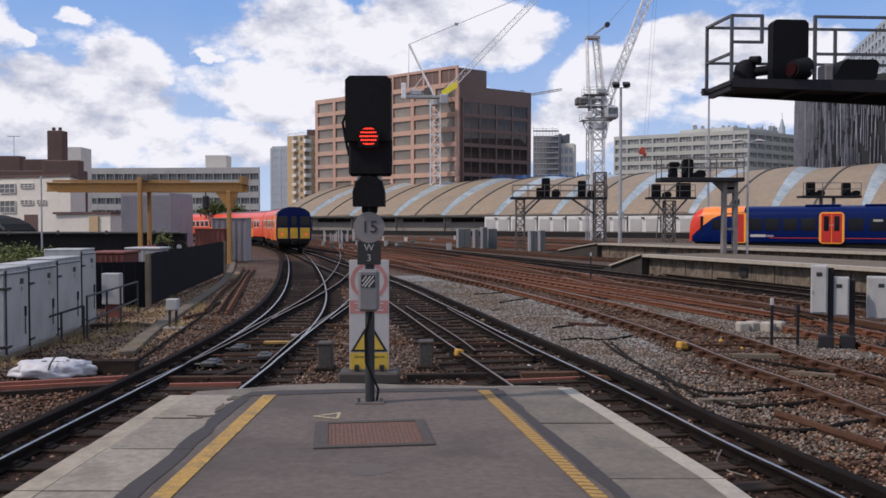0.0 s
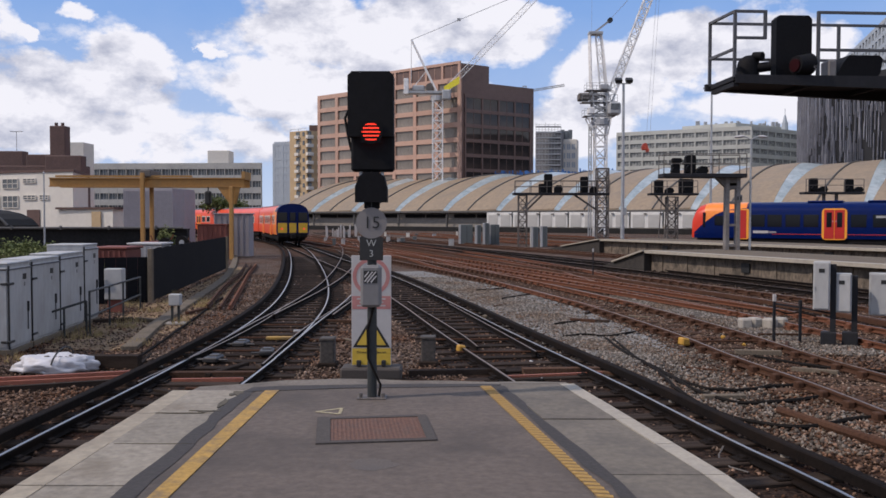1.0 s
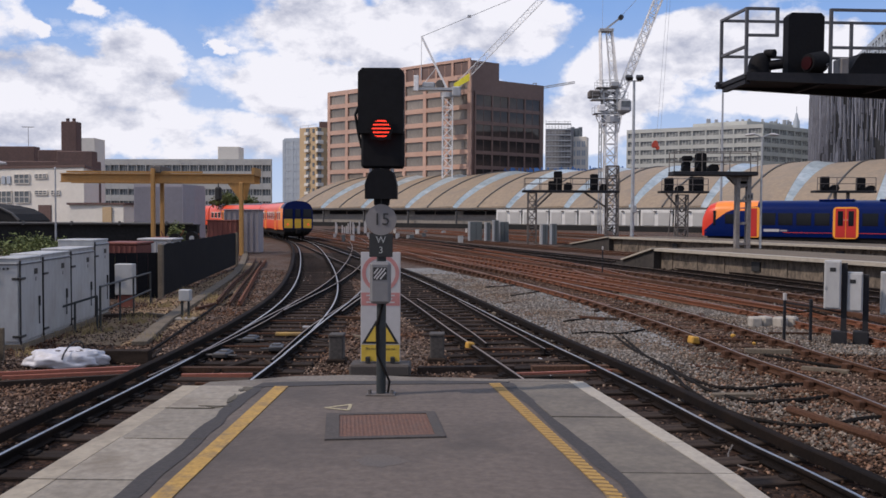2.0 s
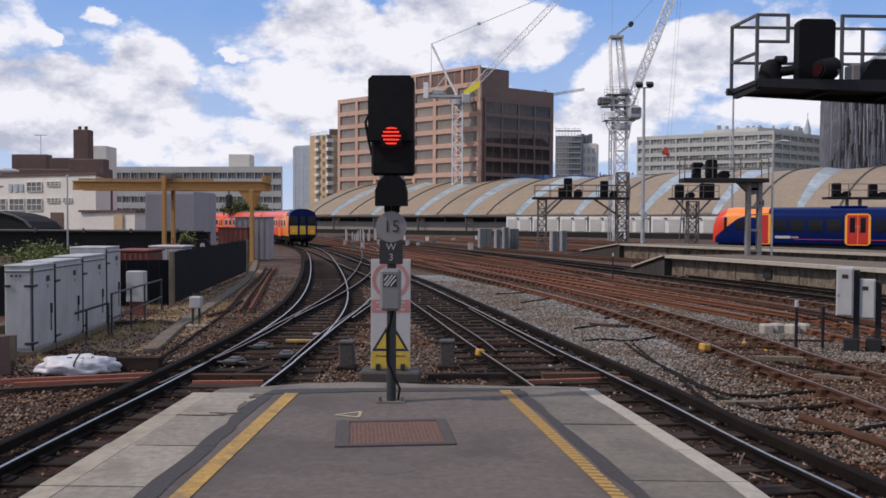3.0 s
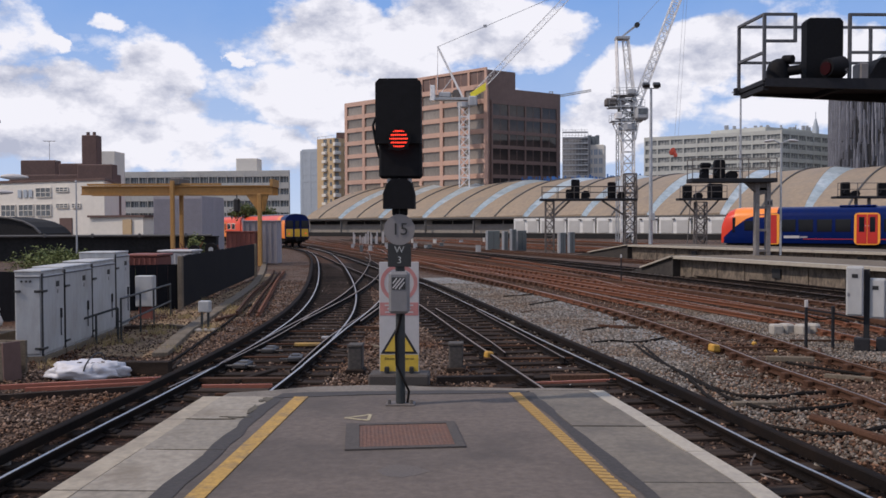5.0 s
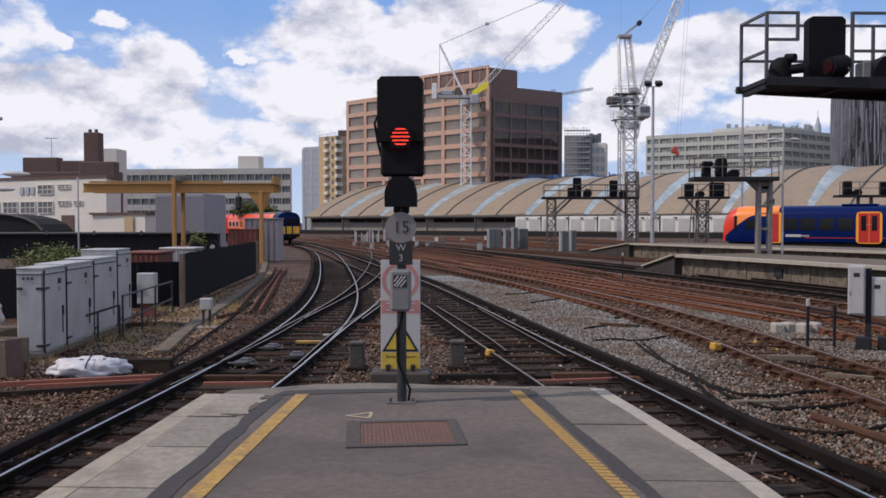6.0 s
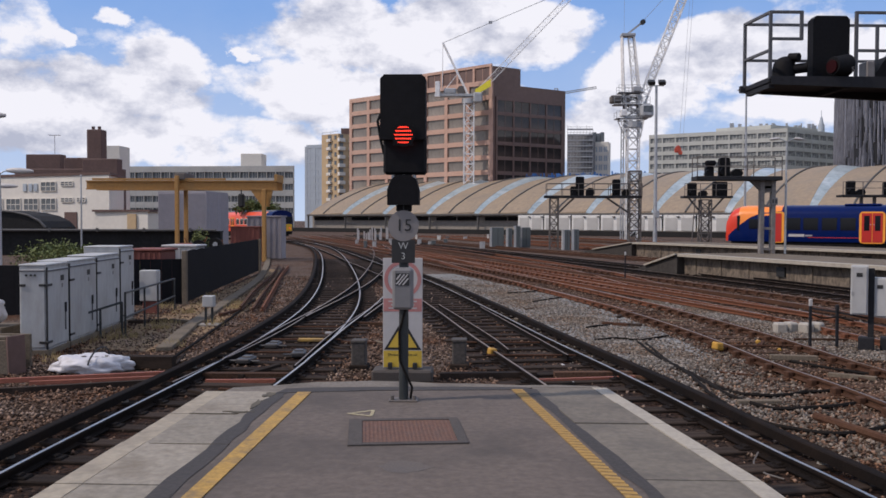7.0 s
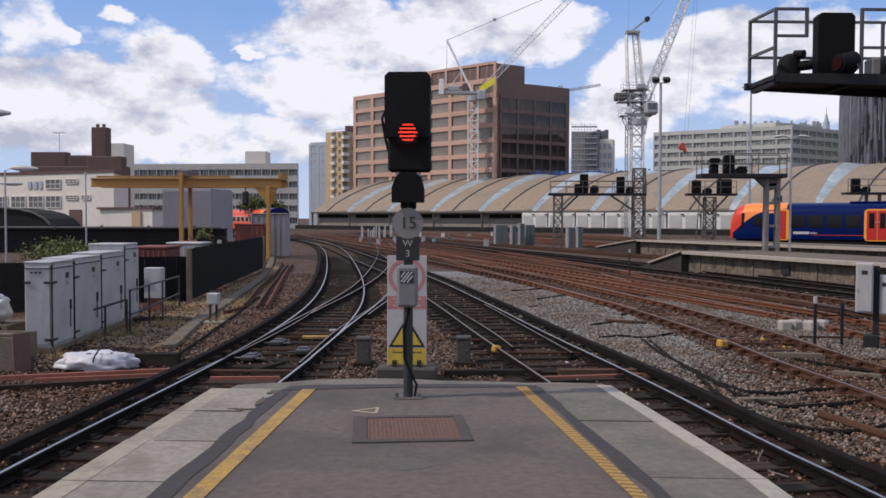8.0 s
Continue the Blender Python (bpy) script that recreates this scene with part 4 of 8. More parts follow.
def make_hospital():
    root = thing("hospital_block", pose(0, 0, 0), "long pale concrete slab block with ribbon windows", "building")
    A, B, C = (69, 350), (113.5, 324), (150, 352)
    D = (A[0] + C[0] - B[0], A[1] + C[1] - B[1])
    core(root, [A, B, C, D], 0, 36.1, "hospital concrete")
    facade(root, A, B, 2.4, 36.2, 10, 10, "hospital concrete", "hospital window", 0.10, 0.44, 0.5, "", 3)
    facade(root, B, C, 2.4, 36.2, 9, 10, "hospital concrete", "hospital window", 0.10, 0.44, 0.5, "", 3)
    s = Shape().prism([(96, 354), (113, 340), (139, 357), (122, 372)], 36.1, 39.9)
    part("plant_storey", s, "hospital concrete", root)
    rng = random.Random(3)
    for i in range(30):
        f = rng.random()
        h = rng.uniform(0.6, 2.2)
        s = Shape().box((rng.uniform(0.2, 1.3), 0.8, h), (92 + 44 * f, 355 - 8 * min(f, 1 - f), (39.8 if f > 0.16 else 36.1) + h / 2))
        part("roof_plant", s, "crane grey", root)
    s = Shape().rod((134, 345, 36), (134, 345, 40.5), 1.4, 10, 1.2).rod((134, 345, 40.5), (134, 345, 43.5), 1.0, 10, 0.3).rod((134, 345, 43), (134, 345, 46), 0.12, 5)
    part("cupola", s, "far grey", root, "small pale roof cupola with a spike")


def make_fin_tower():
    """A curved dark facade crowded with vertical pale fins."""
    root = thing("finned_tower", pose(0, 0, 0), "dark curved tower block with crowded vertical pale fins", "building")
    pts = []
    for i in range(25):
        a = radians(140 + i * 7.2)
        pts.append((110 + 36 * math.cos(a), 176 + 36 * math.sin(a)))
    core(root, pts + [(140, 190)], 0, 29.5, "dark cladding")
    rng = random.Random(8)
    shared = [Shape().box((0.085, 0.4, h), (0, 0, 0)).mesh("fin", "fin metal") for h in (3.0, 5.5, 8.0)]
    for i in range(290):
        a = radians(140 + rng.random() * 172)
        h = rng.choice((0, 1, 1, 2))
        z = 3 + 26 * rng.random()
        part("fin", shared[h], None, root, m=pose(110 + 36.2 * math.cos(a), 176 + 36.2 * math.sin(a), min(z, 29 - (1.5, 2.8, 4)[h]), 0, 0, math.degrees(a) + 90))
    rest = Shape()
    for i in range(1100):
        a = radians(140 + rng.random() * 172)
        h = rng.uniform(2, 8)
        z = 3 + 26 * rng.random()
        rest.box((rng.uniform(0.05, 0.11), 0.35, h), (0, 0, 0), 0, pose(110 + 36.15 * math.cos(a), 176 + 36.15 * math.sin(a), min(z, 29.2 - h / 2), 0, 0, math.degrees(a) + 90))
    part("fin_field", rest, "fin metal", root, kind="stuff")
    root = thing("tall_block", pose(0, 0, 0), "tall grey block with regular windows behind the finned tower", "building")
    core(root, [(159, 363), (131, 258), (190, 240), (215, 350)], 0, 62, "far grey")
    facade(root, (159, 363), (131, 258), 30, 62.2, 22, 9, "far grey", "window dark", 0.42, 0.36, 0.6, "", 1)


def make_left_buildings():
    root = thing("slab_block", pose(0, 0, 0), "long low slab block with rows of windows and balconies", "building")
    A, B = (-96, 220), (-45.5, 216)
    core(root, [A, B, (-50, 230), (-95, 234)], 0, 15.3, "slab grey")
    facade(root, A, B, 0.5, 15.5, 22, 5, "slab grey", "window dark", 0.07, 0.50, 0.7, "", 2)
    s = Shape().box((5.4, 5, 4.4), (-57.2, 222, 17.4), 0.1)
    part("roof_house", s, "pale render", root, "cream rooftop lift house")
    root = white = thing("white_rendered_building", pose(0, 0, 0), "white rendered two-storey building with metal windows", "building")
    core(root, [(-75, 112.7), (-42.8, 100), (-46, 112), (-74, 124)], 0, 7.9, "pale render")
    core(root, [(-75.2, 112.6), (-42.6, 99.8), (-45.8, 112.2), (-74, 124.2)], 7.9, 8.2, "brown brick", name="parapet")
    for x, z, w, h in ((-50.5, 6.65, 2.4, 1.1), (-50.5, 4.5, 2.4, 1.4), (-53.2, 4.5, 2.4, 1.4), (-56.0, 4.5, 2.4, 1.4), (-58.9, 4.5, 2.4, 1.4), (-47.7, 6.95, 1.9, 0.5), (-47.7, 5.0, 1.9, 0.5), (-45.6, 5.0, 1.3, 0.5)):
        x -= 1.2
        m = pose(x, 105.6 - (x + 57) * 0.3944 - 0.05, z, 0, 0, -21.5)
        win = part("window", Shape().box((w, 0.12, h), (0, 0, 0)), "window dark", root, m=m)
        fr = Shape()
        for k in range(4):
            fr.box((0.07, 0.18, h), (-w / 2 + k * w / 3, -0.02, 0))
        for k in (-1, 0, 1):
            fr.box((w, 0.17, 0.07), (0, -0.02, k * h / 2))
        part("window_frame", fr, "pale render", win)
    root = thing("brick_rooftop_block", pose(0, 0, 0), "dark brown brick roof blocks with a tall chimney", "building")
    for x0, x1, y, z in ((-68, -62.6, 130, 12.5), (-60.2, -56.6, 126, 11.7), (-55.9, -53.7, 124, 15.6), (-55.2, -50.2, 121, 11.2), (-66, -50.5, 123, 9.9)):
        s = Shape().box((x1 - x0, 1.8, z), ((x0 + x1) / 2, y, z / 2), 0.1)
        part("brick_block", s, "brown brick", root)
    for i in range(2):
        part("flue", Shape().rod((-55.3 + i * 0.9, 124, 15.5), (-55.3 + i * 0.9, 124, 16.1), 0.25, 8), "brown brick", root)
    s = Shape().box((3.1, 4, 14.2), (-57.2, 136, 7.1))
    part("cream_block", s, "pale render", root)
    x = -48.4
    part("door", Shape().box((2.0, 0.12, 2.3), (0, 0, 0), 0.02), "brown brick", white, "brown boarded double door", m=pose(x, 105.6 - (x + 57) * 0.3944 - 0.05, 2.4, 0, 0, -21.5))
    sign = [(-57 + dx, 105.6 - dx * 0.3944 - 0.1) for dx in (1.6, 2.5, 3.3)]
    for x, y in sign:
        part("lettering_bar", Shape().box((0.62, 0.06, 0.95), (0, 0, 0), 0.02), "far grey", white, "faded grey painted lettering bar", m=pose(x, y, 6.55, 0, 0, -21.5))
    root = thing("arched_shed", pose(0, 0, 0), "dark low shed with a curved sooty roof", "shed")
    o = [(-52, 0), (-39.3, 0), (-39.3, 1.9), (-39.9, 2.5), (-40.9, 3.0), (-42.2, 3.3), (-44.5, 3.5), (-52, 3.6)]
    part("body", Shape().plate(o, 6.0, pose(0, 78, 0)), "viaduct black", root)
    part("roof_edge", Shape().tube([(x, 77.95, z + 0.03) for x, z in o[2:]], 0.12, 6), "roof rib", root, "grey curved roof edge")
    part("side_door", Shape().box((1.5, 0.1, 1.7), (-40.6, 77.95, 0.9), 0.02), "brown brick", root)
    root = thing("low_white_shed", pose(0, 0, 0), "low white shed with a dark flat roof edge", "building")
    core(root, [(-36.5, 82), (-30.6, 80), (-29, 85), (-35, 87)], 0, 3.4, "pale render")
    core(root, [(-36.7, 81.8), (-30.4, 79.8), (-28.8, 85.2), (-35, 87.2)], 3.4, 3.6, "brown brick", name="roof_edge")
    part("side_door", Shape().box((1.0, 0.1, 2.4), (0, 0, 0)), "tan brick", root, m=pose(-32.3, 80.45, 2.0, 0, 0, -18))
    root = thing("site_cabin", pose(0, 0, 0), "large grey corrugated site cabin", "cabin")
    core(root, [(-27.4, 74), (-22.9, 73), (-22.5, 78), (-26, 79)], 0, 5.1, "container lilac")
    rb = Shape()
    for i in range(26):
        rb.box((0.09, 0.02, 4.7), (-27.3 + i * 0.175, 73.95 - i * 0.0389, 2.55))
    part("corrugation", rb, "container lilac", root)
    core(root, [(-22.95, 73.4), (-22.5, 75), (-23, 80), (-24, 79)], 0, 5.0, "container lilac", name="side_bay")
    root = thing("viaduct_parapet", pose(0, 0, 0), "long black parapet wall of the viaduct", "wall", kind="structure")
    s = Shape().prism([(-60, 58), (-19.6, 66), (-19.6, 66.6), (-60, 58.6)], 0, 1.7)
    s.prism([(-60, 57.8), (-19.6, 65.8), (-19.6, 66.8), (-60, 58.8)], 1.7, 1.8)
    part("parapet", s, "viaduct black", root)
    part("pipe", Shape().tube([(-60, 57.6, 1.86), (-40, 61.6, 1.86), (-19.8, 65.6, 1.86)], 0.09, 8), "roof rib", root, "grey pipe along the parapet top")
    for k in range(12):
        part("pipe_bracket", Shape().box((0.12, 0.2, 0.3), (-58 + k * 3.3, 58.05 + k * 0.653, 1.88)), "roof rib", root)


make_ground()
make_platform()
make_hatch()
make_tracks()
make_shed()
make_office()
make_towers()
make_hospital()
make_fin_tower()
make_left_buildings()


# ---- trains ----
BODY = [(-1.36, 0.0), (-1.41, 0.35), (-1.41, 1.35), (-1.36, 2.0), (-1.22, 2.32), (-0.9, 2.56), (-0.45, 2.68), (0, 2.71), (0.45, 2.68), (0.9, 2.56), (1.22, 2.32), (1.36, 2.0), (1.41, 1.35), (1.41, 0.35), (1.36, 0.0)]


def make_bogie(root, y):
    bg = part("bogie", Shape().box((2.2, 2.6, 0.3), (0, y, 0.55), 0.05), "underframe", root)
    for dy in (-1.2, 1.2):
        for x in (-0.75, 0.75):
            part("wheel", Shape().rod((x - 0.06, y + dy, 0.42), (x + 0.06, y + dy, 0.42), 0.42, 16), "underframe", bg)


def make_suburban_car(cab):
    """A 20 m car along y, its rear end at y = 0, rails at z = 0."""
    root = thing("train_car", pose(0, 0, 0), "red and orange suburban train car, blue and yellow cab end" if cab else "red suburban train car with pale window frames", "train car", "cars of the departing train")
    L = 19.8
    s = Shape()
    X = Vector((1, 0, 0))
    s.sweep(BODY, [(Vector((0, y, 1.0)), X, Vector((0, 0, 1))) for y in (0.12, 3.2)], slot=1)
    s.sweep(BODY, [(Vector((0, y, 1.0)), X, Vector((0, 0, 1))) for y in (3.2, L)], slot=0)
    part("body", s, ["train red", "train orange"] if cab else ["train red", "train red"], root, "glossy red bodyshell", smooth=True)
    part("roof", Shape().sweep([(-0.95, 2.56), (-0.45, 2.70), (0, 2.73), (0.45, 2.70), (0.95, 2.56), (0.9, 2.5), (-0.9, 2.5)], [(Vector((0, y, 1.0)), X, Vector((0, 0, 1))) for y in (0.6, L - 0.2)]), "train roof grey", root)
    part("underframe", Shape().box((2.4, 18.5, 0.5), (0, 10, 0.8), 0.05).box((1.8, 4, 0.5), (0, 10, 0.5), 0.05), "underframe", root)
    for y in (3, 16.8):
        make_bogie(root, y)
    for side in (-1, 1):
        for y in (5.4, 13.6):
            part("door_leaf", Shape().box((0.06, 0.66, 1.95), (side * 1.405, y - 0.34, 1.25 + 0.35 + 0.3), 0.01).box((0.07, 0.4, 0.8), (side * 1.407, y - 0.34, 2.25), slot=1), ["train orange", "dark glass"], root)
            part("door_leaf", Shape().box((0.06, 0.66, 1.95), (side * 1.405, y + 0.34, 1.9), 0.01).box((0.07, 0.4, 0.8), (side * 1.407, y + 0.34, 2.25), slot=1), ["train orange", "dark glass"], root)
        for y in (2.3, 3.8, 7.1, 8.6, 10.1, 11.6, 15.3, 16.8, 18.3):
            part("window", Shape().box((0.05, 1.15, 0.8), (side * 1.395, y, 2.3), 0.02).box((0.06, 1.0, 0.66), (side * 1.398, y, 2.3), slot=1), ["pale render", "dark glass"], root)
    if cab:
        # the flat end: blue above, yellow panels below, central door
        end = [(x * 0.995, z) for x, z in BODY]
        part("cab_end", Shape().sweep(end, [(Vector((0, y, 1.0)), X, Vector((0, 0, 1))) for y in (0.0, 0.14)]), "train blue", root, "dark blue cab end")
        part("blue_hood", Shape().sweep([(x * 1.004, z) for x, z in BODY[3:12]] + [(0, 1.9)], [(Vector((0, y, 1.002)), X, Vector((0, 0, 1))) for y in (0.1, 1.9)]), "train blue", root, "dark blue roof hood over the cab")
        for x, w in ((-0.88, 0.78), (0.88, 0.78), (0, 0.62)):
            part("warning_panel", Shape().box((w, 0.05, 0.86), (x, -0.02, 1.60), 0.03), "train yellow", root, "bright yellow end panel")
        for x, w in ((-0.88, 0.80), (0.88, 0.80), (0, 0.5)):
            part("cab_window", Shape().box((w, 0.05, 0.78), (x, -0.02, 2.55), 0.03), "dark glass", root)
        for x in (-0.36, 0.36):
            part("door_pillar", Shape().box((0.07, 0.08, 2.0), (x, -0.03, 2.1), 0.02), "train blue", root)
        for x in (-0.95, 0.95):
            part("tail_lamp", Shape().rod((x, -0.07, 1.52), (x, -0.02, 1.52), 0.075, 12), "tail lamp", root, "lit red tail lamp")
        part("buffer_beam", Shape().box((2.5, 0.3, 0.35), (0, 0.05, 0.95), 0.04), "underframe", root)
        part("coupler", Shape().box((0.4, 0.5, 0.4), (0, -0.2, 0.85), 0.05), "underframe", root)
        for x in (-0.6, 0.6):
            part("jumper_hose", Shape().tube([(x, -0.06, 1.1), (x, -0.16, 0.8), (x * 0.7, -0.14, 0.5)], 0.035), "underframe", root)
    return root


def rounded(w, h, r, n=5):
    """Outline of an upright panel with round corners, centred on its middle."""
    out = []
    for cx, cz, a0 in ((w / 2 - r, h / 2 - r, 0), (r - w / 2, h / 2 - r, 90), (r - w / 2, r - h / 2, 180), (w / 2 - r, r - h / 2, 270)):
        out += [(cx + r * math.cos(radians(a0 + 90 * i / n)), cz + r * math.sin(radians(a0 + 90 * i / n))) for i in range(n + 1)]
    return out


def make_blue_train():
    """An electric unit with a swept red and orange nose, standing at the far platform."""
    h = Vector((0.872, -0.49, 0)).normalized()
    root = thing("electric_train", Matrix.Translation((19.85, 69.0, 0.16)) @ Matrix.Rotation(math.atan2(h.y, h.x), 4, "Z"), "blue electric train with red doors and swept orange nose", "train")
    Y, Z = Vector((0, 1, 0)), Vector((0, 0, 1))
    nose = [(0.0, 0.82, 0.58), (0.1, 0.87, 0.68), (0.25, 0.92, 0.80), (0.5, 0.96, 0.91), (1.0, 0.99, 0.98), (1.4, 1.0, 1.0), (4.1, 1.0, 1.0)]
    for x0, x1 in ((4.1, 20.2), (20.7, 40.6)):
        part("body", Shape().sweep(BODY, [(Vector((x, 0, 1.0)), Y, Z) for x in (x0, x1)]), "train blue", root, "glossy dark blue bodyshell", smooth=True)
    part("gangway", Shape().box((0.6, 1.5, 2.2), (20.45, 0, 2.1), 0.05), "underframe", root, "black gangway bellows")
    part("nose", Shape().sweep(BODY, [(Vector((x, 0, 1.0)), Y * k, Z * g) for x, k, g in nose[:5]]), "nose red", root, "glossy red cab nose", smooth=True)
    part("cab_roof", Shape().sweep(BODY, [(Vector((x, 0, 1.0)), Y * k, Z * g) for x, k, g in nose[4:]]), "train orange", root, "orange cab shell behind the nose", smooth=True)
    wide = sorted((z, x) for x, z in BODY if x > 0)
    for side in (-1, 1):
        # the blue flash follows the bodyside up to a swept edge
        xs = [0.2 + 0.325 * i for i in range(13)]
        vs, nz = [], 8
        for x in xs:
            top = float(np.interp(x, (0.2, 0.45, 1.05, 1.9, 2.75, 4.1), (1.42, 1.65, 2.2, 2.84, 3.14, 3.26)))
            k = float(np.interp(x, [q[0] for q in nose], [q[1] for q in nose]))
            g = float(np.interp(x, [q[0] for q in nose], [q[2] for q in nose]))
            for n in range(nz):
                z = 0.98 + (top - 0.98) * n / (nz - 1)
                y = float(np.interp((z - 1.0) / g, [q[0] for q in wide], [q[1] for q in wide])) * k + 0.014
                vs.append((x, side * y, z))
        m = len(vs)
        vs += [(x, y - side * 0.03, z) for x, y, z in vs]
        fs = []
        for i in range(len(xs) - 1):
            for n in range(nz - 1):
                a, b = i * nz + n, (i + 1) * nz + n
                fs += [(a, b, b + 1, a + 1), (m + a, m + a + 1, m + b + 1, m + b)]
        part("blue_sweep", Shape().add(vs, fs), "train blue", root, "swept blue flash on the cab side", smooth=True)
        part("cab_window", Shape().box((0.78, 0.05, 0.75), (2.15, side * 1.42, 2.3), 0.03), "dark glass", root)
        part("windscreen_corner", Shape().box((0.22, 0.06, 1.15), (0.98, side * 1.385, 2.36), 0.03), "dark glass", root, "dark wrap-round windscreen corner")
        part("door_surround", Shape().plate(rounded(0.95, 2.3, 0.2), 0.05, pose(3.85, side * 1.41 - 0.025, 2.06)), "door yellow", root, "yellow door surround")
        part("cab_door", Shape().box((0.62, 0.06, 2.15), (3.82, side * 1.42, 2.04), 0.03), "door red", root, "red cab door")
        for x0, doors, wins in ((0.0, (10.2, 16.2), (4.92, 6.12, 7.39, 8.63, 11.78, 13.2, 14.5, 17.9, 19.2)), (20.6, (5.6, 14.4), (1.2, 2.6, 3.9, 7.3, 8.6, 9.9, 11.2, 12.5, 16.1, 17.4, 18.7))):
            for x in wins:
                part("window", Shape().box((1.03, 0.05, 0.92), (x0 + x, side * 1.40, 2.30), 0.06), "dark glass", root)
            for x in doors:
                part("door_surround", Shape().plate(rounded(1.68, 2.28, 0.28), 0.05, pose(x0 + x, side * 1.408 - 0.025, 2.07)), "door yellow", root, "yellow door surround")
                for e in (-0.35, 0.35):
                    d = part("door_leaf", Shape().box((0.67, 0.06, 2.1), (x0 + x + e, side * 1.42, 2.05), 0.02), "door red", root, "red sliding door leaf")
                    part("door_window", Shape().box((0.40, 0.07, 1.12), (x0 + x + e, side * 1.425, 2.38), 0.05), "dark glass", d)
                    part("door_button", Shape().rod((x0 + x + e * 0.3, side * 1.44, 2.28), (x0 + x + e * 0.3, side * 1.46, 2.28), 0.04, 8), "plate white", d)
        part("lettering_bar", Shape().box((1.1, 0.02, 0.19), (5.15, side * 1.415, 1.47)), "plate white", root, "small white lettering bar")
        part("lettering_bar", Shape().box((0.5, 0.02, 0.12), (6.0, side * 1.415, 1.46)), "container lilac", root, "small grey lettering bar")
        part("display_bar", Shape().box((0.62, 0.02, 0.16), (13.2, side * 1.43, 2.6)), "lettering grey", root, "pale destination display")
        part("waist_line", Shape().box((14.5, 0.02, 0.035), (13.2, side * 1.414, 1.32)), "nose red", root)
    part("windscreen", Shape().box((0.06, 1.7, 0.75), (0, 0, 0), 0.04), "dark glass", root, m=pose(0.21, 0, 2.9, 0, 22, 0))
    part("skirt", Shape().box((39.8, 2.5, 0.55), (20.3, 0, 0.72), 0.05), "underframe", root)
    for x in (3.2, 17.0, 24, 37):
        bg = part("bogie", Shape().box((2.6, 2.2, 0.3), (x, 0, 0.5), 0.04), "underframe", root)
        for dx in (-1.2, 1.2):
            for y in (-0.75, 0.75):
                part("wheel", Shape().rod((x + dx, y - 0.06, 0.42), (x + dx, y + 0.06, 0.42), 0.42, 16), "underframe", bg)
    for x in (9.5, 13.5, 17.5, 26, 34):
        part("roof_unit", Shape().box((2.4, 1.4, 0.14), (x, 0, 3.72), 0.05), "train blue", root)


make_blue_train()
cars = [make_suburban_car(True)]
plain_car = make_suburban_car(False)
cars.append(plain_car)
for _ in range(2):
    cars.append(copy_thing(plain_car, pose(0, 0, 0)))


# ---- signals and signs on the platform end ----
def lattice(s, p, q, width, bay, bar=0.06, slot=0):
    """Four chords with zigzag bracing from p to q."""
    p, q = Vector(p), Vector(q)
    d = q - p
    m = d.to_track_quat("Z", "Y").to_matrix()
    n = max(1, round(d.length / bay))
    h = width / 2
    cor = [m @ Vector(c) for c in ((-h, -h, 0), (h, -h, 0), (h, h, 0), (-h, h, 0))]
    for c in cor:
        s.bar(p + c, q + c, bar * 1.5, slot=slot)
    for k in range(n):
        a, b = p + d * (k / n), p + d * ((k + 1) / n)
        for i in range(4):
            c, e = cor[i], cor[(i + 1) % 4]
            s.bar(a + c, b + e, bar, slot=slot) if (k + i) % 2 else s.bar(a + e, b + c, bar, slot=slot)
            s.bar(b + c, b + e, bar, slot=slot)
    return s


def head_outline(w, h, cut):
    return [(-w / 2, 0), (w / 2, 0), (w / 2, h - cut), (w / 2 - cut, h), (-w / 2 + cut, h), (-w / 2, h - cut)]


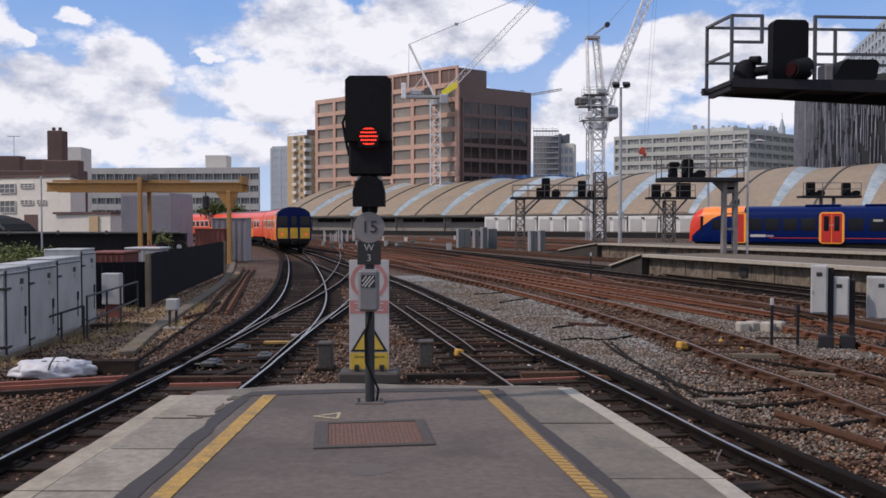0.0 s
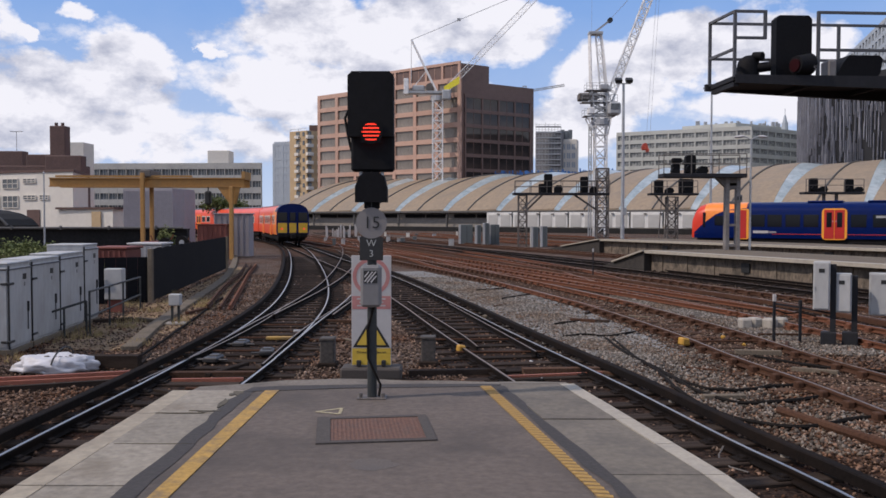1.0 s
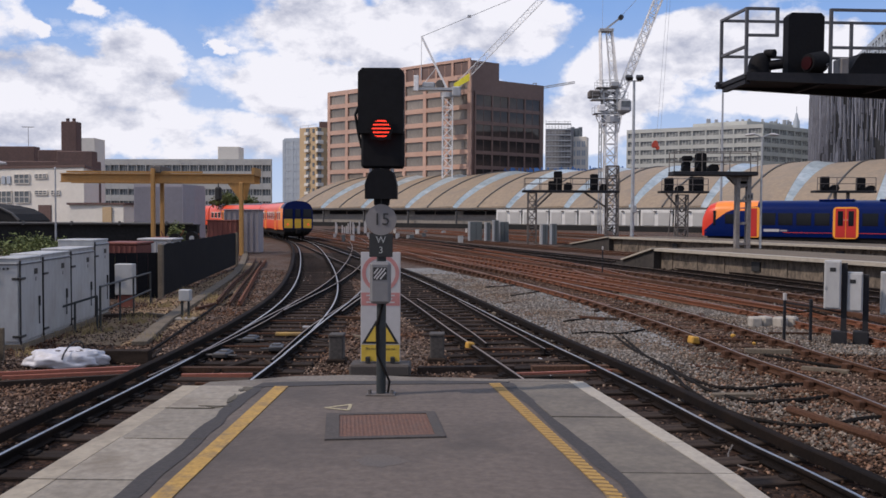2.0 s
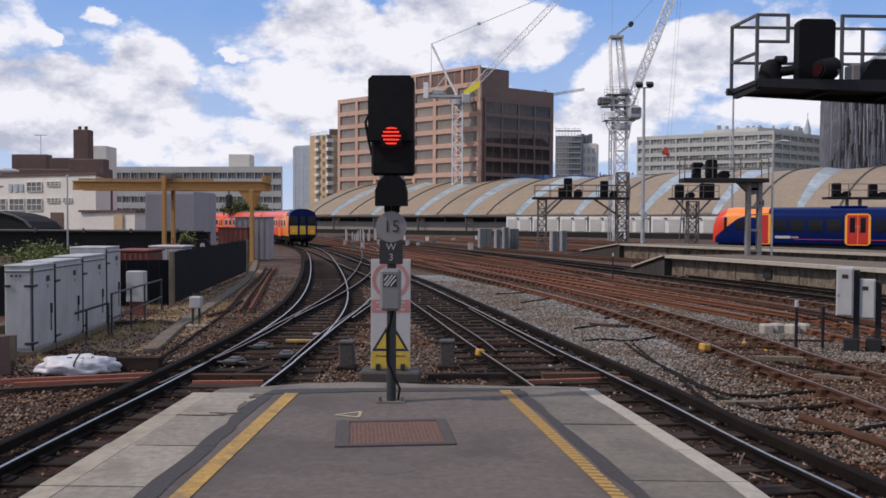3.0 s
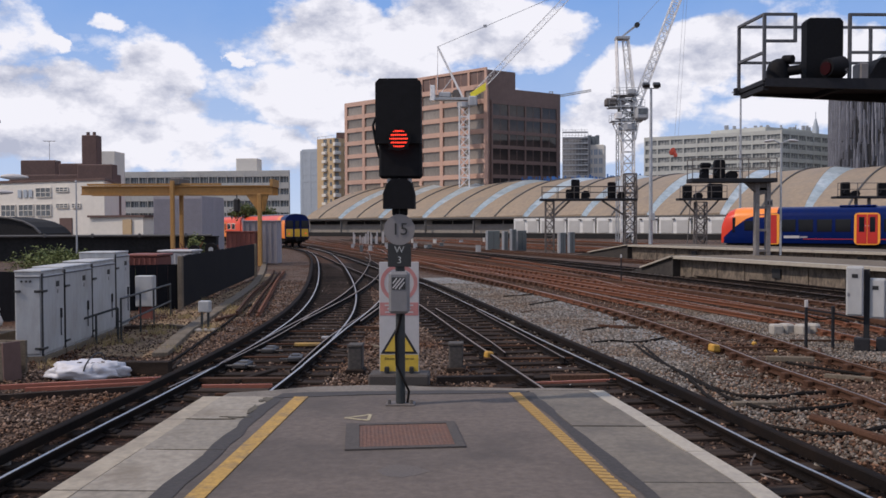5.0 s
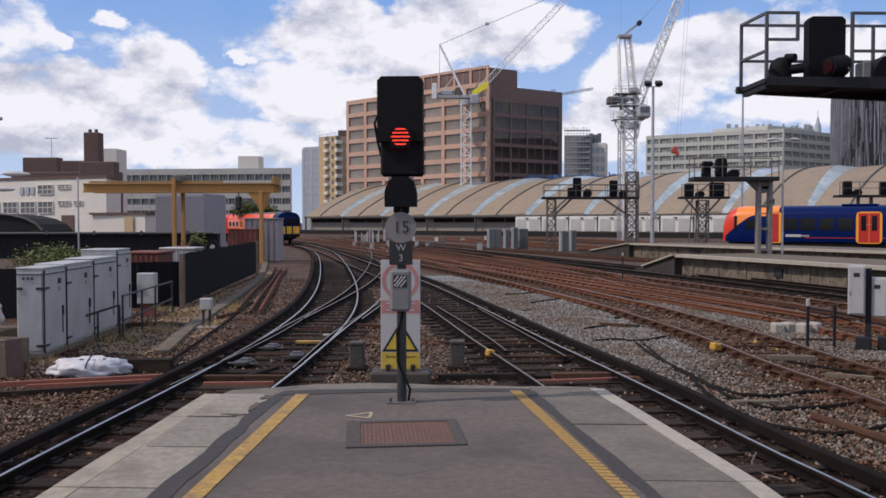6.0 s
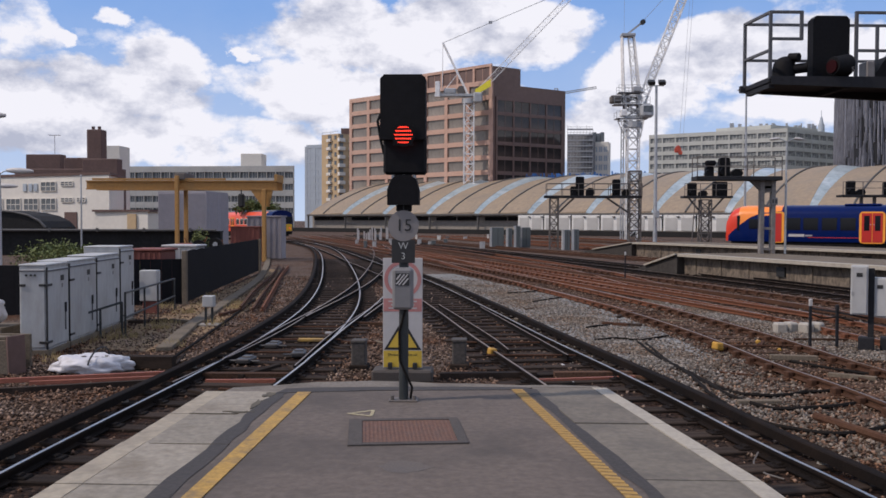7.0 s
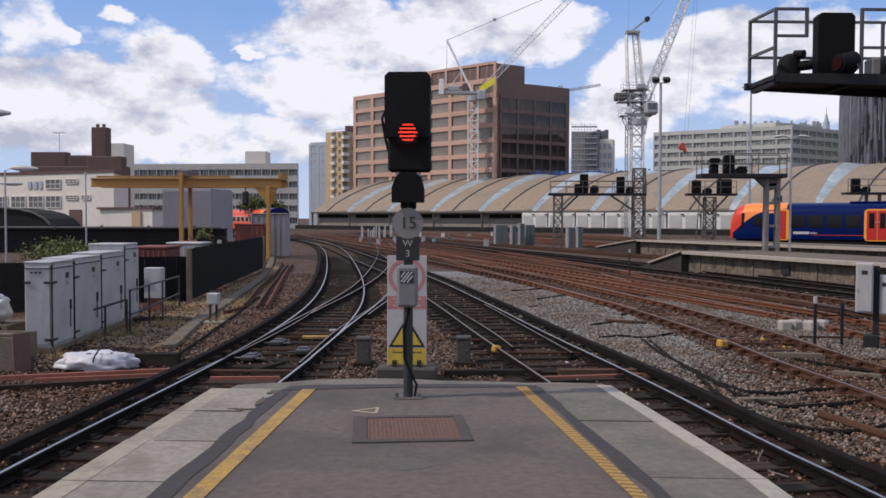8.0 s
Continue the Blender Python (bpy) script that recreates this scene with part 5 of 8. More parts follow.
def make_platform_signal():
    root = thing("platform_signal", pose(-0.629, 7.45, PLATFORM), "black signal on a grey post showing a red light", "railway signal")
    s = Shape().box((0.25, 0.16, 0.012), (0, 0, 0.006), 0.004)
    base = part("base_plate", s, "lattice steel", root)
    for x in (-0.095, 0.095):
        part("bolt", Shape().rod((x, -0.04, 0.01), (x, -0.04, 0.05), 0.016, 6), "lattice steel", base)
    part("post", Shape().rod((0, 0, 0.01), (0, 0, 2.0), 0.041, 16), "post grey", root, "green-grey steel post", smooth=True)
    part("cable", Shape().tube([(0.02, -0.05, 0.8), (-0.035, -0.045, 0.6), (-0.03, -0.05, 0.35), (0.04, -0.045, 0.2), (0.075, -0.03, 0.12), (0.06, -0.02, 0.02)], 0.011, 6), "cable rubber", root)
    # loudspeaker box
    sp = part("speaker_box", Shape().box((0.175, 0.12, 0.355), (0, -0.085, 0.975), 0.022), "speaker grey", root, "grey loudspeaker box with slanted slots")
    for (x0, z0), (x1, z1) in (((-0.05, 1.055), (-0.015, 1.10)), ((-0.05, 1.015), (0.018, 1.10)), ((-0.03, 1.008), (0.046, 1.10)), ((0.002, 1.008), (0.05, 1.066))):
        part("slot", Shape().bar((x0, -0.149, z0), (x1, -0.149, z1), 0.004, 0.011), "plate white", sp)
    part("slot_panel", Shape().box((0.115, 0.004, 0.105), (0, -0.1465, 1.055)), "plate black", sp)
    # plates
    pl = part("letter_plate", Shape().box((0.20, 0.012, 0.20), (0, -0.055, 1.29), 0.003), "plate black", root, "black plate with grey letters")
    words("letter", "W", 0.082, "lettering grey", pl, pose(0, -0.064, 1.335))
    words("numeral", "3", 0.082, "lettering grey", pl, pose(0, -0.064, 1.247))
    disc = part("number_disc", Shape().plate(circle(0.132), 0.012, pose(0, -0.062, 1.508)), "dull plate", root, "round grey plate with black figures")
    words("numeral", "15", 0.145, "plate black", disc, pose(0.005, -0.066, 1.508))
    # bracket and subsidiary unit
    part("bracket", Shape().box((0.13, 0.12, 0.36), (0, 0.02, 1.80), 0.02), "signal black", root)
    s = Shape().plate([(-0.135, 0), (0.135, 0), (0.135, 0.12), (0.11, 0.22), (0.06, 0.255), (-0.06, 0.255), (-0.105, 0.21), (-0.135, 0.13)], 0.16, pose(-0.0, -0.10, 1.685))
    part("subsidiary_signal", s, "signal black", root, "unlit black subsidiary signal")
    for x in (-0.09, 0.0, 0.09):
        part("clamp", Shape().box((0.03, 0.05, 0.06), (x, -0.02, 1.925), 0.006), "galvanised steel", root)
    part("lower_case", Shape().box((0.365, 0.14, 0.335), (0.012, -0.01, 2.112), 0.02), "signal black", root)
    hd = part("signal_head", Shape().plate(head_outline(0.385, 0.545, 0.035), 0.17, pose(0.0, -0.13, 2.235)), "signal black", root, "black signal head with clipped corners")
    part("lamp", Shape().plate(circle(0.077, 28), 0.01, pose(0.005, -0.139, 2.272)), "red lamp", hd, "glowing red light")
    for i in range(6):
        part("lamp_bar", Shape().box((0.17, 0.006, 0.019), (0.005, -0.146, 2.192 + i * 0.032)), "signal black", hd)
    for i in range(9):
        part("lamp_bar", Shape().box((0.0065, 0.005, 0.168), (0.005 - 0.068 + i * 0.017, -0.1455, 2.272)), "signal black", hd)
    part("lamp_ring", Shape().sweep([(0, 0), (0.012, 0), (0.012, 0.02), (0, 0.02)], [(Vector((0.005, -0.13, 2.272)) + Vector((math.cos(a), 0, math.sin(a))) * 0.086, Vector((math.cos(a), 0, math.sin(a))), Vector((0, -1, 0))) for a in [i * math.pi / 14 for i in range(29)]], caps=False), "signal black", hd)
    part("side_conduit", Shape().tube([(-0.2, -0.02, 2.46), (-0.225, -0.02, 2.4), (-0.2, -0.02, 2.25), (-0.17, -0.02, 2.12)], 0.012), "signal black", root)


def make_warning_board():
    root = thing("warning_board", pose(-1.19, 14.05, 0), "white warning board with red ring and yellow triangle", "sign")
    part("concrete_base", Shape().box((0.98, 0.5, 0.22), (0, 0, 0.11), 0.03), "hatch surround", root, "sooty concrete foot")
    bd = part("board", Shape().box((0.64, 0.03, 1.78), (0, -0.06, 1.13), 0.006), "plate white", root, "white sign panel")
    ring = Shape()
    n = 40
    for i in range(n):
        a, b = 2 * math.pi * i / n, 2 * math.pi * (i + 1) / n
        q = [(r * math.cos(t), r * math.sin(t)) for r, t in ((0.30, a), (0.30, b), (0.24, b), (0.24, a))]
        ring.plate(q, 0.004, pose(0, -0.079, 1.68))
    part("red_ring", ring, "plate red", bd, "faded red prohibition ring")
    part("red_panel", Shape().box((0.62, 0.004, 0.21), (0, -0.077, 1.26)), "plate red", bd, "faded red panel with small writing")
    for i in range(3):
        part("writing_bar", Shape().box((0.46 - 0.08 * (i % 2), 0.003, 0.022), (0, -0.081, 1.32 - i * 0.055)), "plate white", bd)
    tri = Shape().plate([(-0.30, 0), (0.30, 0), (0, 0.50)], 0.004, pose(0, -0.079, 0.535))
    part("black_triangle", tri, "plate black", bd)
    part("yellow_triangle", Shape().plate([(-0.235, 0), (0.235, 0), (0, 0.39)], 0.004, pose(0, -0.084, 0.572)), "plate yellow", bd, "yellow warning triangle")
    part("yellow_panel", Shape().box((0.62, 0.004, 0.27), (0, -0.078, 0.385)), "plate yellow", bd)
    words("writing", "Do not touch live rail", 0.054, "plate black", bd, pose(0, -0.082, 0.455))
    for x in (-0.2, 0.2):
        part("bracket", Shape().box((0.07, 0.10, 0.10), (x, -0.10, 0.28), 0.01), "plate black", root)
    for x in (-0.2, 0.2):
        part("stake", Shape().box((0.05, 0.05, 1.8), (x, -0.015, 1.1)), "galvanised steel", root)


# ---- the near signal gantry overhead ----
def make_near_gantry():
    root = thing("signal_gantry", pose(4.96, 15.0, 0, 0, 0, 3.5), "dark steel signal gantry with railed walkway over the tracks", "gantry")
    L = 11.0
    part("deck", Shape().box((L, 1.15, 0.09), (L / 2 - 0.02, 0.6, 5.03), 0.01), "walkway steel", root)
    part("girder", Shape().plate([(0, 5.09), (L, 5.09), (L, 4.65), (0.02, 4.95)], 0.10, pose(0, 0, 0)), "walkway steel", root)
    part("girder", Shape().plate([(-0.1, 5.09), (L, 5.09), (L, 4.45), (-0.1, 4.97)], 0.10, pose(0, 1.10, 0)), "walkway steel", root)
    for i in range(9):
        part("cross_beam", Shape().box((0.09, 1.05, 0.16), (0.05 + i * 1.3, 0.6, 4.98)), "walkway steel", root)
    part("support_leg", Shape().box((0.4, 0.4, 5.0), (L - 0.3, 0.6, 2.5), 0.02), "walkway steel", root)

    def rail(y, x0, x1, zs, posts, close=False):
        for z in zs:
            part("handrail", Shape().bar((x0, y, z), (x1, y, z), 0.045), "rail tube steel", root)
        for x in posts:
            part("rail_post", Shape().bar((x, y, 5.05), (x, y, zs[0] + 0.02), 0.05), "rail tube steel", root)
    rail(0.03, 0.0, 0.53, (6.17, 5.72), (0.0,))
    part("rail_post", Shape().bar((0.53, 0.03, 5.70), (0.53, 0.03, 6.19), 0.05), "rail tube steel", root)
    rail(0.03, 1.47, L - 0.2, (6.17, 5.53), (1.47, 3.6, 5.6, 7.6, 9.6))
    rail(1.12, -0.03, L - 0.2, (6.20, 5.55), (-0.03, 2.4, 4.4, 6.4, 8.4))
    for z0, z1 in ((6.17, 6.20), (5.53, 5.55)):
        part("handrail", Shape().bar((0.0, 0.03, z0), (-0.03, 1.12, z1), 0.045), "rail tube steel", root)
    # main head with a hooded lamp
    hd = part("signal_head", Shape().plate(head_outline(0.64, 1.09, 0.06), 0.22, pose(1.17, 0.30, 5.09)), "signal black", root, "black signal head seen from behind")
    n = 20
    hood = Shape()
    fr = [(Vector((1.05 + t * 0.29, -0.02 + 0.11 * t, 5.26 + 0.03 * t)), Vector((0.35, -0.94, 0)) * (0.8 + 0.2 * t), Vector((0, 0, 1)) * (0.8 + 0.2 * t)) for t in (0, 1)]
    hood.sweep([(0.19 * math.cos(2 * math.pi * i / n), 0.19 * math.sin(2 * math.pi * i / n)) for i in range(n)], fr)
    part("lamp_hood", hood, "signal black", root, "black lamp hood", smooth=True)
    part("lamp_lens", Shape().rod((1.022, -0.03, 5.25), (1.048, -0.02, 5.25), 0.11, 18), "lens dark", root, "unlit dark red lens")
    # shunt signals on either side
    words("hood_letter", "S", 0.12, "dull plate", root, pose(1.36, -0.10, 5.19), "small painted letter")
    ring = [(0.19 * math.cos(2 * math.pi * i / n), 0.19 * math.sin(2 * math.pi * i / n)) for i in range(n)]
    sh = Shape().sweep(ring, [(Vector((0.43 + dx, 0.5, z)), Vector((k, 0, 0)), Vector((0, k, 0))) for dx, z, k in ((0, 5.09, 1.0), (0, 5.28, 1.02), (0.01, 5.39, 0.95), (0.03, 5.46, 0.8), (0.05, 5.50, 0.5))])
    part("shunt_signal", sh, "signal black", root, "black rounded shunt signal", smooth=True)
    part("shunt_hood", Shape().rod((0.50, 0.42, 5.48), (0.60, 0.28, 5.46), 0.075, 14), "signal black", root, smooth=True)
    part("shunt_snout", Shape().rod((0.50, 0.44, 5.27), (0.76, 0.30, 5.29), 0.085, 14), "signal black", root, smooth=True)
    part("junction_box", Shape().box((0.15, 0.3, 0.32), (1.90, 0.5, 5.26), 0.02), "dull plate", root)
    sh = Shape().plate([(-0.42, 0), (0.30, 0), (0.42, 0.1), (0.46, 0.36), (0.40, 0.42), (-0.15, 0.42), (-0.25, 0.3)], 0.4, pose(2.35, 0.35, 5.09))
    part("route_indicator", sh, "signal black", root, "black hooded route indicator")


# ---- signals across the yard ----
def small_signal(root, x, y, z, h=1.5, w=0.6, extra=True):
    hd = part("signal_head", Shape().plate(head_outline(w, h, 0.08), 0.35, pose(x, y, z)), "signal black", root)
    part("lamp_hood", Shape().rod((x - 0.1, y - 0.35, z + h * 0.25), (x - 0.1, y + 0.02, z + h * 0.25), 0.2, 10), "signal black", hd)
    if extra:
        part("shunt_signal", Shape().plate([(-0.35, 0), (0.3, 0), (0.42, 0.3), (0.3, 0.75), (-0.1, 0.8), (-0.35, 0.5)], 0.4, pose(x + 0.72 * w / 0.6, y, z) @ Matrix.Diagonal((w / 0.75, 1, h / 1.9, 1))), "signal black", root)


def railing(root, pts, z, h, bar=0.05):
    for a, b in zip(pts, pts[1:]):
        for k in (h, h * 0.52):
            part("handrail", Shape().bar((*a, z + k), (*b, z + k), bar), "lattice steel", root)
        n = max(1, round(math.dist(a, b) / 1.5))
        for i in range(n + 1):
            f = i / n
            x, y = a[0] + (b[0] - a[0]) * f, a[1] + (b[1] - a[1]) * f
            part("rail_post", Shape().bar((x, y, z), (x, y, z + h), bar), "lattice steel", root)


def make_yard_signals():
    root = thing("lattice_signal_gantry", pose(0, 0, 0), "brown lattice gantry carrying black signal heads", "gantry", "signal structures of the yard")
    s = lattice(Shape(), (7.1, 80, 0), (7.1, 80, 4.7), 0.75, 0.8, 0.07)
    part("lattice_column", s, "lattice steel", root)
    s = lattice(Shape(), (14.4, 80, 0), (14.4, 80, 7.2), 1.0, 0.9, 0.08)
    part("lattice_column", s, "lattice steel", root)
    part("walkway", Shape().box((8.8, 1.2, 0.22), (10.6, 80, 4.85), 0.02), "walkway steel", root)
    for x0, x1 in ((7.3, 8.9), (14.2, 11.9)):
        part("brace", Shape().bar((x0, 80, 3.2), (x1, 80, 4.75), 0.16), "lattice steel", root)
    railing(root, [(6.4, 79.4), (15, 79.4)], 4.95, 1.1)
    railing(root, [(6.4, 80.6), (15, 80.6)], 4.95, 1.1)
    small_signal(root, 9.45, 79.9, 4.95, 1.75, 0.75)
    small_signal(root, 8.95, 79.8, 4.95, 0.85, 0.75, False)
    small_signal(root, 12.75, 79.9, 4.95, 1.5, 0.7)
    root = thing("lattice_signal_mast", pose(0, 0, 0), "lattice mast with a railed platform of signal heads", "signal mast", "signal structures of the yard")
    part("lattice_column", lattice(Shape(), (20.8, 80, 0), (20.8, 80, 4.6), 0.9, 0.8, 0.07), "lattice steel", root)
    part("walkway", Shape().box((4.4, 1.3, 0.2), (20.9, 80, 4.85), 0.02), "walkway steel", root)
    for x in (19.3, 22.4):
        part("brace", Shape().bar((20.8, 80, 3.0), (x, 80, 4.75), 0.14), "lattice steel", root)
    railing(root, [(18.8, 79.4), (23, 79.4)], 4.95, 1.1)
    small_signal(root, 19.6, 79.9, 4.95, 1.2, 0.8, True)
    small_signal(root, 22.1, 79.9, 4.95, 1.3, 1.3, False)
    part("ladder", Shape().bar((19.9, 79.4, 0), (20.3, 79.6, 4.8), 0.06).bar((19.4, 79.4, 0), (19.8, 79.6, 4.8), 0.06), "lattice steel", root)
    root = thing("lattice_signal_mast", pose(0, 0, 0), "lattice mast with two signal heads behind the train", "signal mast", "signal structures of the yard")
    for x in (33.0, 34.1):
        part("column", Shape().box((0.22, 0.22, 4.8), (x, 76, 2.4)), "lattice steel", root)
    part("walkway", Shape().box((5.2, 1.2, 0.2), (33.7, 76, 4.85), 0.02), "walkway steel", root)
    railing(root, [(31.2, 75.4), (36.2, 75.4)], 4.95, 1.1)
    small_signal(root, 32.1, 75.9, 4.95, 1.2, 0.7)
    small_signal(root, 35.2, 75.9, 4.95, 1.1, 0.7)
    root = thing("cantilever_signal", pose(0, 0, 0), "cantilever signal bridge on a stout grey column", "signal mast", "signal structures of the yard")
    for x in (13.88, 14.42):
        part("column", Shape().box((0.20, 0.36, 3.7), (x, 43, 2.9), 0.02), "mast steel", root, "weathered grey steel column")
    for z in (1.3, 2.3, 3.4, 4.3):
        part("batten", Shape().box((0.5, 0.3, 0.12), (14.15, 43, z)), "mast steel", root)
    part("knee", Shape().plate([(13.3, 4.62), (14.45, 4.62), (14.4, 4.1), (13.95, 4.0)], 0.3, pose(0, 42.85, 0)), "lattice steel", root)
    plate = part("number_plate", Shape().box((0.30, 0.03, 0.34), (14.44, 42.79, 3.62), 0.01), "dull plate", root, "pale number plate")
    for x in (14.37, 14.51):
        part("figure_bar", Shape().box((0.07, 0.01, 0.18), (x, 42.77, 3.62)), "plate black", plate)
    part("walkway", Shape().box((4.1, 1.1, 0.2), (12.66, 43, 4.72), 0.02), "walkway steel", root)
    railing(root, [(10.65, 42.5), (14.68, 42.5)], 4.8, 0.97, 0.04)
    railing(root, [(10.65, 43.5), (14.68, 43.5)], 4.8, 0.97, 0.04)
    small_signal(root, 12.08, 42.9, 4.82, 0.92, 0.5, True)
    small_signal(root, 11.36, 42.9, 4.82, 0.5, 0.38, False)
    part("upper_lamp", Shape().box((0.5, 0.3, 0.25), (11.37, 42.9, 5.47), 0.06).rod((11.37, 42.9, 5.3), (11.37, 42.9, 5.4), 0.06, 6), "signal black", root)


def make_lamps():
    root = thing("floodlight_mast", pose(14.25, 70, 0), "tall grey mast with twin floodlights", "lamp post")
    part("mast", Shape().rod((0, 0, 0), (0, 0, 13.4), 0.17, 10, 0.10), "galvanised steel", root, smooth=True)
    part("cross_arm", Shape().bar((-0.6, 0, 13.4), (0.6, 0, 13.4), 0.08), "galvanised steel", root)
    for x in (-0.42, 0.42):
        part("floodlight", Shape().box((0.55, 0.5, 0.3), (0, 0, 0), 0.04), "plate black", root, m=pose(x, -0.1, 13.65, 30, 0, 0))
    part("mast_box", Shape().box((0.35, 0.3, 0.6), (0.1, -0.2, 3.2), 0.03), "galvanised steel", root)
    root = thing("floodlight_mast", pose(27.4, 90, 0), "slim grey mast behind the signal cantilever", "lamp post")
    part("mast", Shape().rod((0, 0, 0), (0, 0, 16.0), 0.15, 8, 0.09), "galvanised steel", root, smooth=True)
    part("cross_arm", Shape().bar((-0.9, 0, 16), (0.9, 0, 16), 0.12), "galvanised steel", root)
    for x, y, z0, z1, sides in ((15.05, 43.0, 1.07, 6.55, (-1, 1)), (-25.1, 45, 0, 5.1, (1,)), (-31.3, 55, 0, 4.7, (1,)), (-18.3, 30.0, 0, 6.2, (1,))):
        root = thing("platform_lamp", pose(x, y, 0), "slim grey lamp post with curved white lamp heads", "lamp post", "lamp posts with white heads")
        part("post", Shape().rod((0, 0, z0), (0, 0, z1), 0.06, 8, 0.045), "galvanised steel", root, smooth=True)
        for sx in sides:
            part("arm", Shape().tube([(0, 0, z1 - 0.05), (sx * 0.25, 0, z1 + 0.08), (sx * 0.4, 0, z1 + 0.1)], 0.03), "galvanised steel", root)
            part("lamp_head", Shape().sweep([(0.13 * math.cos(a), (0.07 if z0 else 0.15) * math.sin(a)) for a in [i * math.pi / 5 for i in range(10)]], [(Vector((sx * (0.35 + (0.12 if z0 else 0.36) * i), 0, z1 + 0.12 - 0.012 * i)), Vector((0, 1, 0)) * k2, Vector((0, 0, 1)) * k2) for i, k2 in enumerate((0.5, 1.0, 1.1, 0.9, 0.4))]), "plate white", root, smooth=True)


# ---- tower cranes and the yard's gantry crane ----
def make_tower_cranes():
    root = thing("tower_crane", Matrix.Translation((0, 204, -0.52)) @ Matrix.Diagonal((1.2, 1.2, 1.2, 1)), "white luffing tower crane with a yellow panel", "crane", "tower cranes")
    d = 0.0
    part("mast", lattice(Shape(), (-1.5, d, 0), (-1.5, d, 25.5), 1.9, 2.0, 0.16), "crane white", root)
    part("slewing_ring", Shape().rod((-1.5, d, 25.4), (-1.5, d, 26.4), 1.4, 14), "crane grey", root)
    part("deck", Shape().box((8.4, 1.8, 0.5), (-4.0, d, 27.0), 0.05), "crane grey", root)
    part("counterweight", Shape().box((0.9, 2.2, 3.0), (-7.6, d, 28.1), 0.08), "crane white", root, "white counterweight block")
    part("winch", Shape().box((2.4, 1.6, 1.1), (-5.2, d, 27.8), 0.2), "crane grey", root)
    part("winch", Shape().rod((-3.0, d - 0.8, 28.0), (-3.0, d + 0.8, 28.0), 0.8, 12), "lattice steel", root)
    part("cab", Shape().box((1.7, 1.7, 1.9), (0.2, d - 1.2, 26.4), 0.2), "crane grey", root)
    s = Shape().plate([(-0.3, 26.9), (2.7, 28.6), (2.7, 30.0), (-0.3, 28.0)], 0.15, pose(0, d - 1.2, 0))
    part("yellow_panel", s, "crane bright yellow", root, "bright yellow side panel")
    for dy in (-0.7, 0.7):
        part("a_frame_leg", Shape().bar((-1.6, d + dy, 27), (-6.6, d + dy * 0.4, 37.2), 0.35), "crane white", root)
    part("a_frame_tie", Shape().bar((-6.6, d, 37.2), (-6.7, d, 28), 0.10), "crane white", root)
    part("a_frame_tie", Shape().bar((-6.2, d, 28), (-3.6, d, 31.4), 0.12), "crane white", root)
    part("jib", lattice(Shape(), (0.6, d, 28.0), (20.5, d, 48.5), 1.0, 1.5, 0.04), "crane white", root)
    part("pendant_line", Shape().bar((-6.6, d, 37.2), (18.5, d, 47.6), 0.09), "crane grey", root)
    part("pendant_link", Shape().box((0.7, 0.3, 0.5), (2.6, d, 41.1)), "crane grey", root)
    part("hoist_rope", Shape().bar((-6.6, d, 37.3), (-6.6, d, 29.4), 0.05), "crane grey", root)
    root = thing("tower_crane", pose(0, 0, 0), "pale grey luffing tower crane with steep jib", "crane", "tower cranes")
    d = 120.0
    part("mast", lattice(Shape(), (21.3, d, 0), (21.3, d, 15.6), 1.55, 1.5, 0.12), "crane white", root)
    part("slewing_ring", Shape().rod((21.3, d, 15.4), (21.3, d, 16.2), 1.3, 14), "crane grey", root)
    part("turret", lattice(Shape(), (21.2, d, 16.0), (21.0, d, 19.6), 1.8, 0.9, 0.16), "crane grey", root)
    skirt = Shape()
    for x, y in ((19.4, -1.0), (22.6, -1.0), (19.4, 1.0), (22.6, 1.0)):
        skirt.bar((21.3 + (x - 21) * 0.55, d + y * 0.8, 14.0), (x, d + y, 16.4), 0.14)
    skirt.bar((19.4, d - 1, 15.2), (22.4, d - 1, 15.2), 0.12).bar((19.5, d - 1, 16.3), (22.3, d - 1, 14.2), 0.09).bar((19.9, d - 1, 14.2), (22.5, d - 1, 16.3), 0.09)
    for x in (19.4, 22.6):
        skirt.bar((x, d - 1.02, 16.38), (x, d + 1.02, 16.38), 0.12)
    skirt.bar((19.4, d + 1, 16.38), (22.6, d + 1, 16.38), 0.12).bar((19.4, d - 1, 16.38), (22.6, d - 1, 16.38), 0.12)
    part("climbing_frame", skirt, "crane white", root, "white braced climbing frame")
    for x0, x1, z in ((18.9, 23.2, 16.6), (18.6, 23.4, 18.5), (19.2, 22.6, 20.1)):
        deck = part("platform", Shape().box((x1 - x0, 2.2, 0.12), ((x0 + x1) / 2, d, z), 0.03), "crane grey", root)
        for y in (-1.05, 1.05):
            r = Shape().bar((x0, d + y, z + 0.95), (x1, d + y, z + 0.95), 0.05).bar((x0, d + y, z + 0.5), (x1, d + y, z + 0.5), 0.04)
            for k in range(5):
                x = x0 + (x1 - x0) * k / 4
                r.bar((x, d + y, z), (x, d + y, z + 0.95), 0.05)
            part("guard_rail", r, "crane grey", deck)
    part("cab", Shape().box((1.7, 1.6, 1.7), (22.9, d - 1.2, 17.5), 0.25), "crane grey", root, "grey operator's cab")
    part("cab_window", Shape().box((1.2, 0.08, 0.8), (22.95, d - 2.0, 17.75), 0.03), "window dark", root)
    part("winch", Shape().box((1.5, 1.6, 1.0), (18.9, d - 0.2, 19.2), 0.12), "lattice steel", root, "dark winch housing")
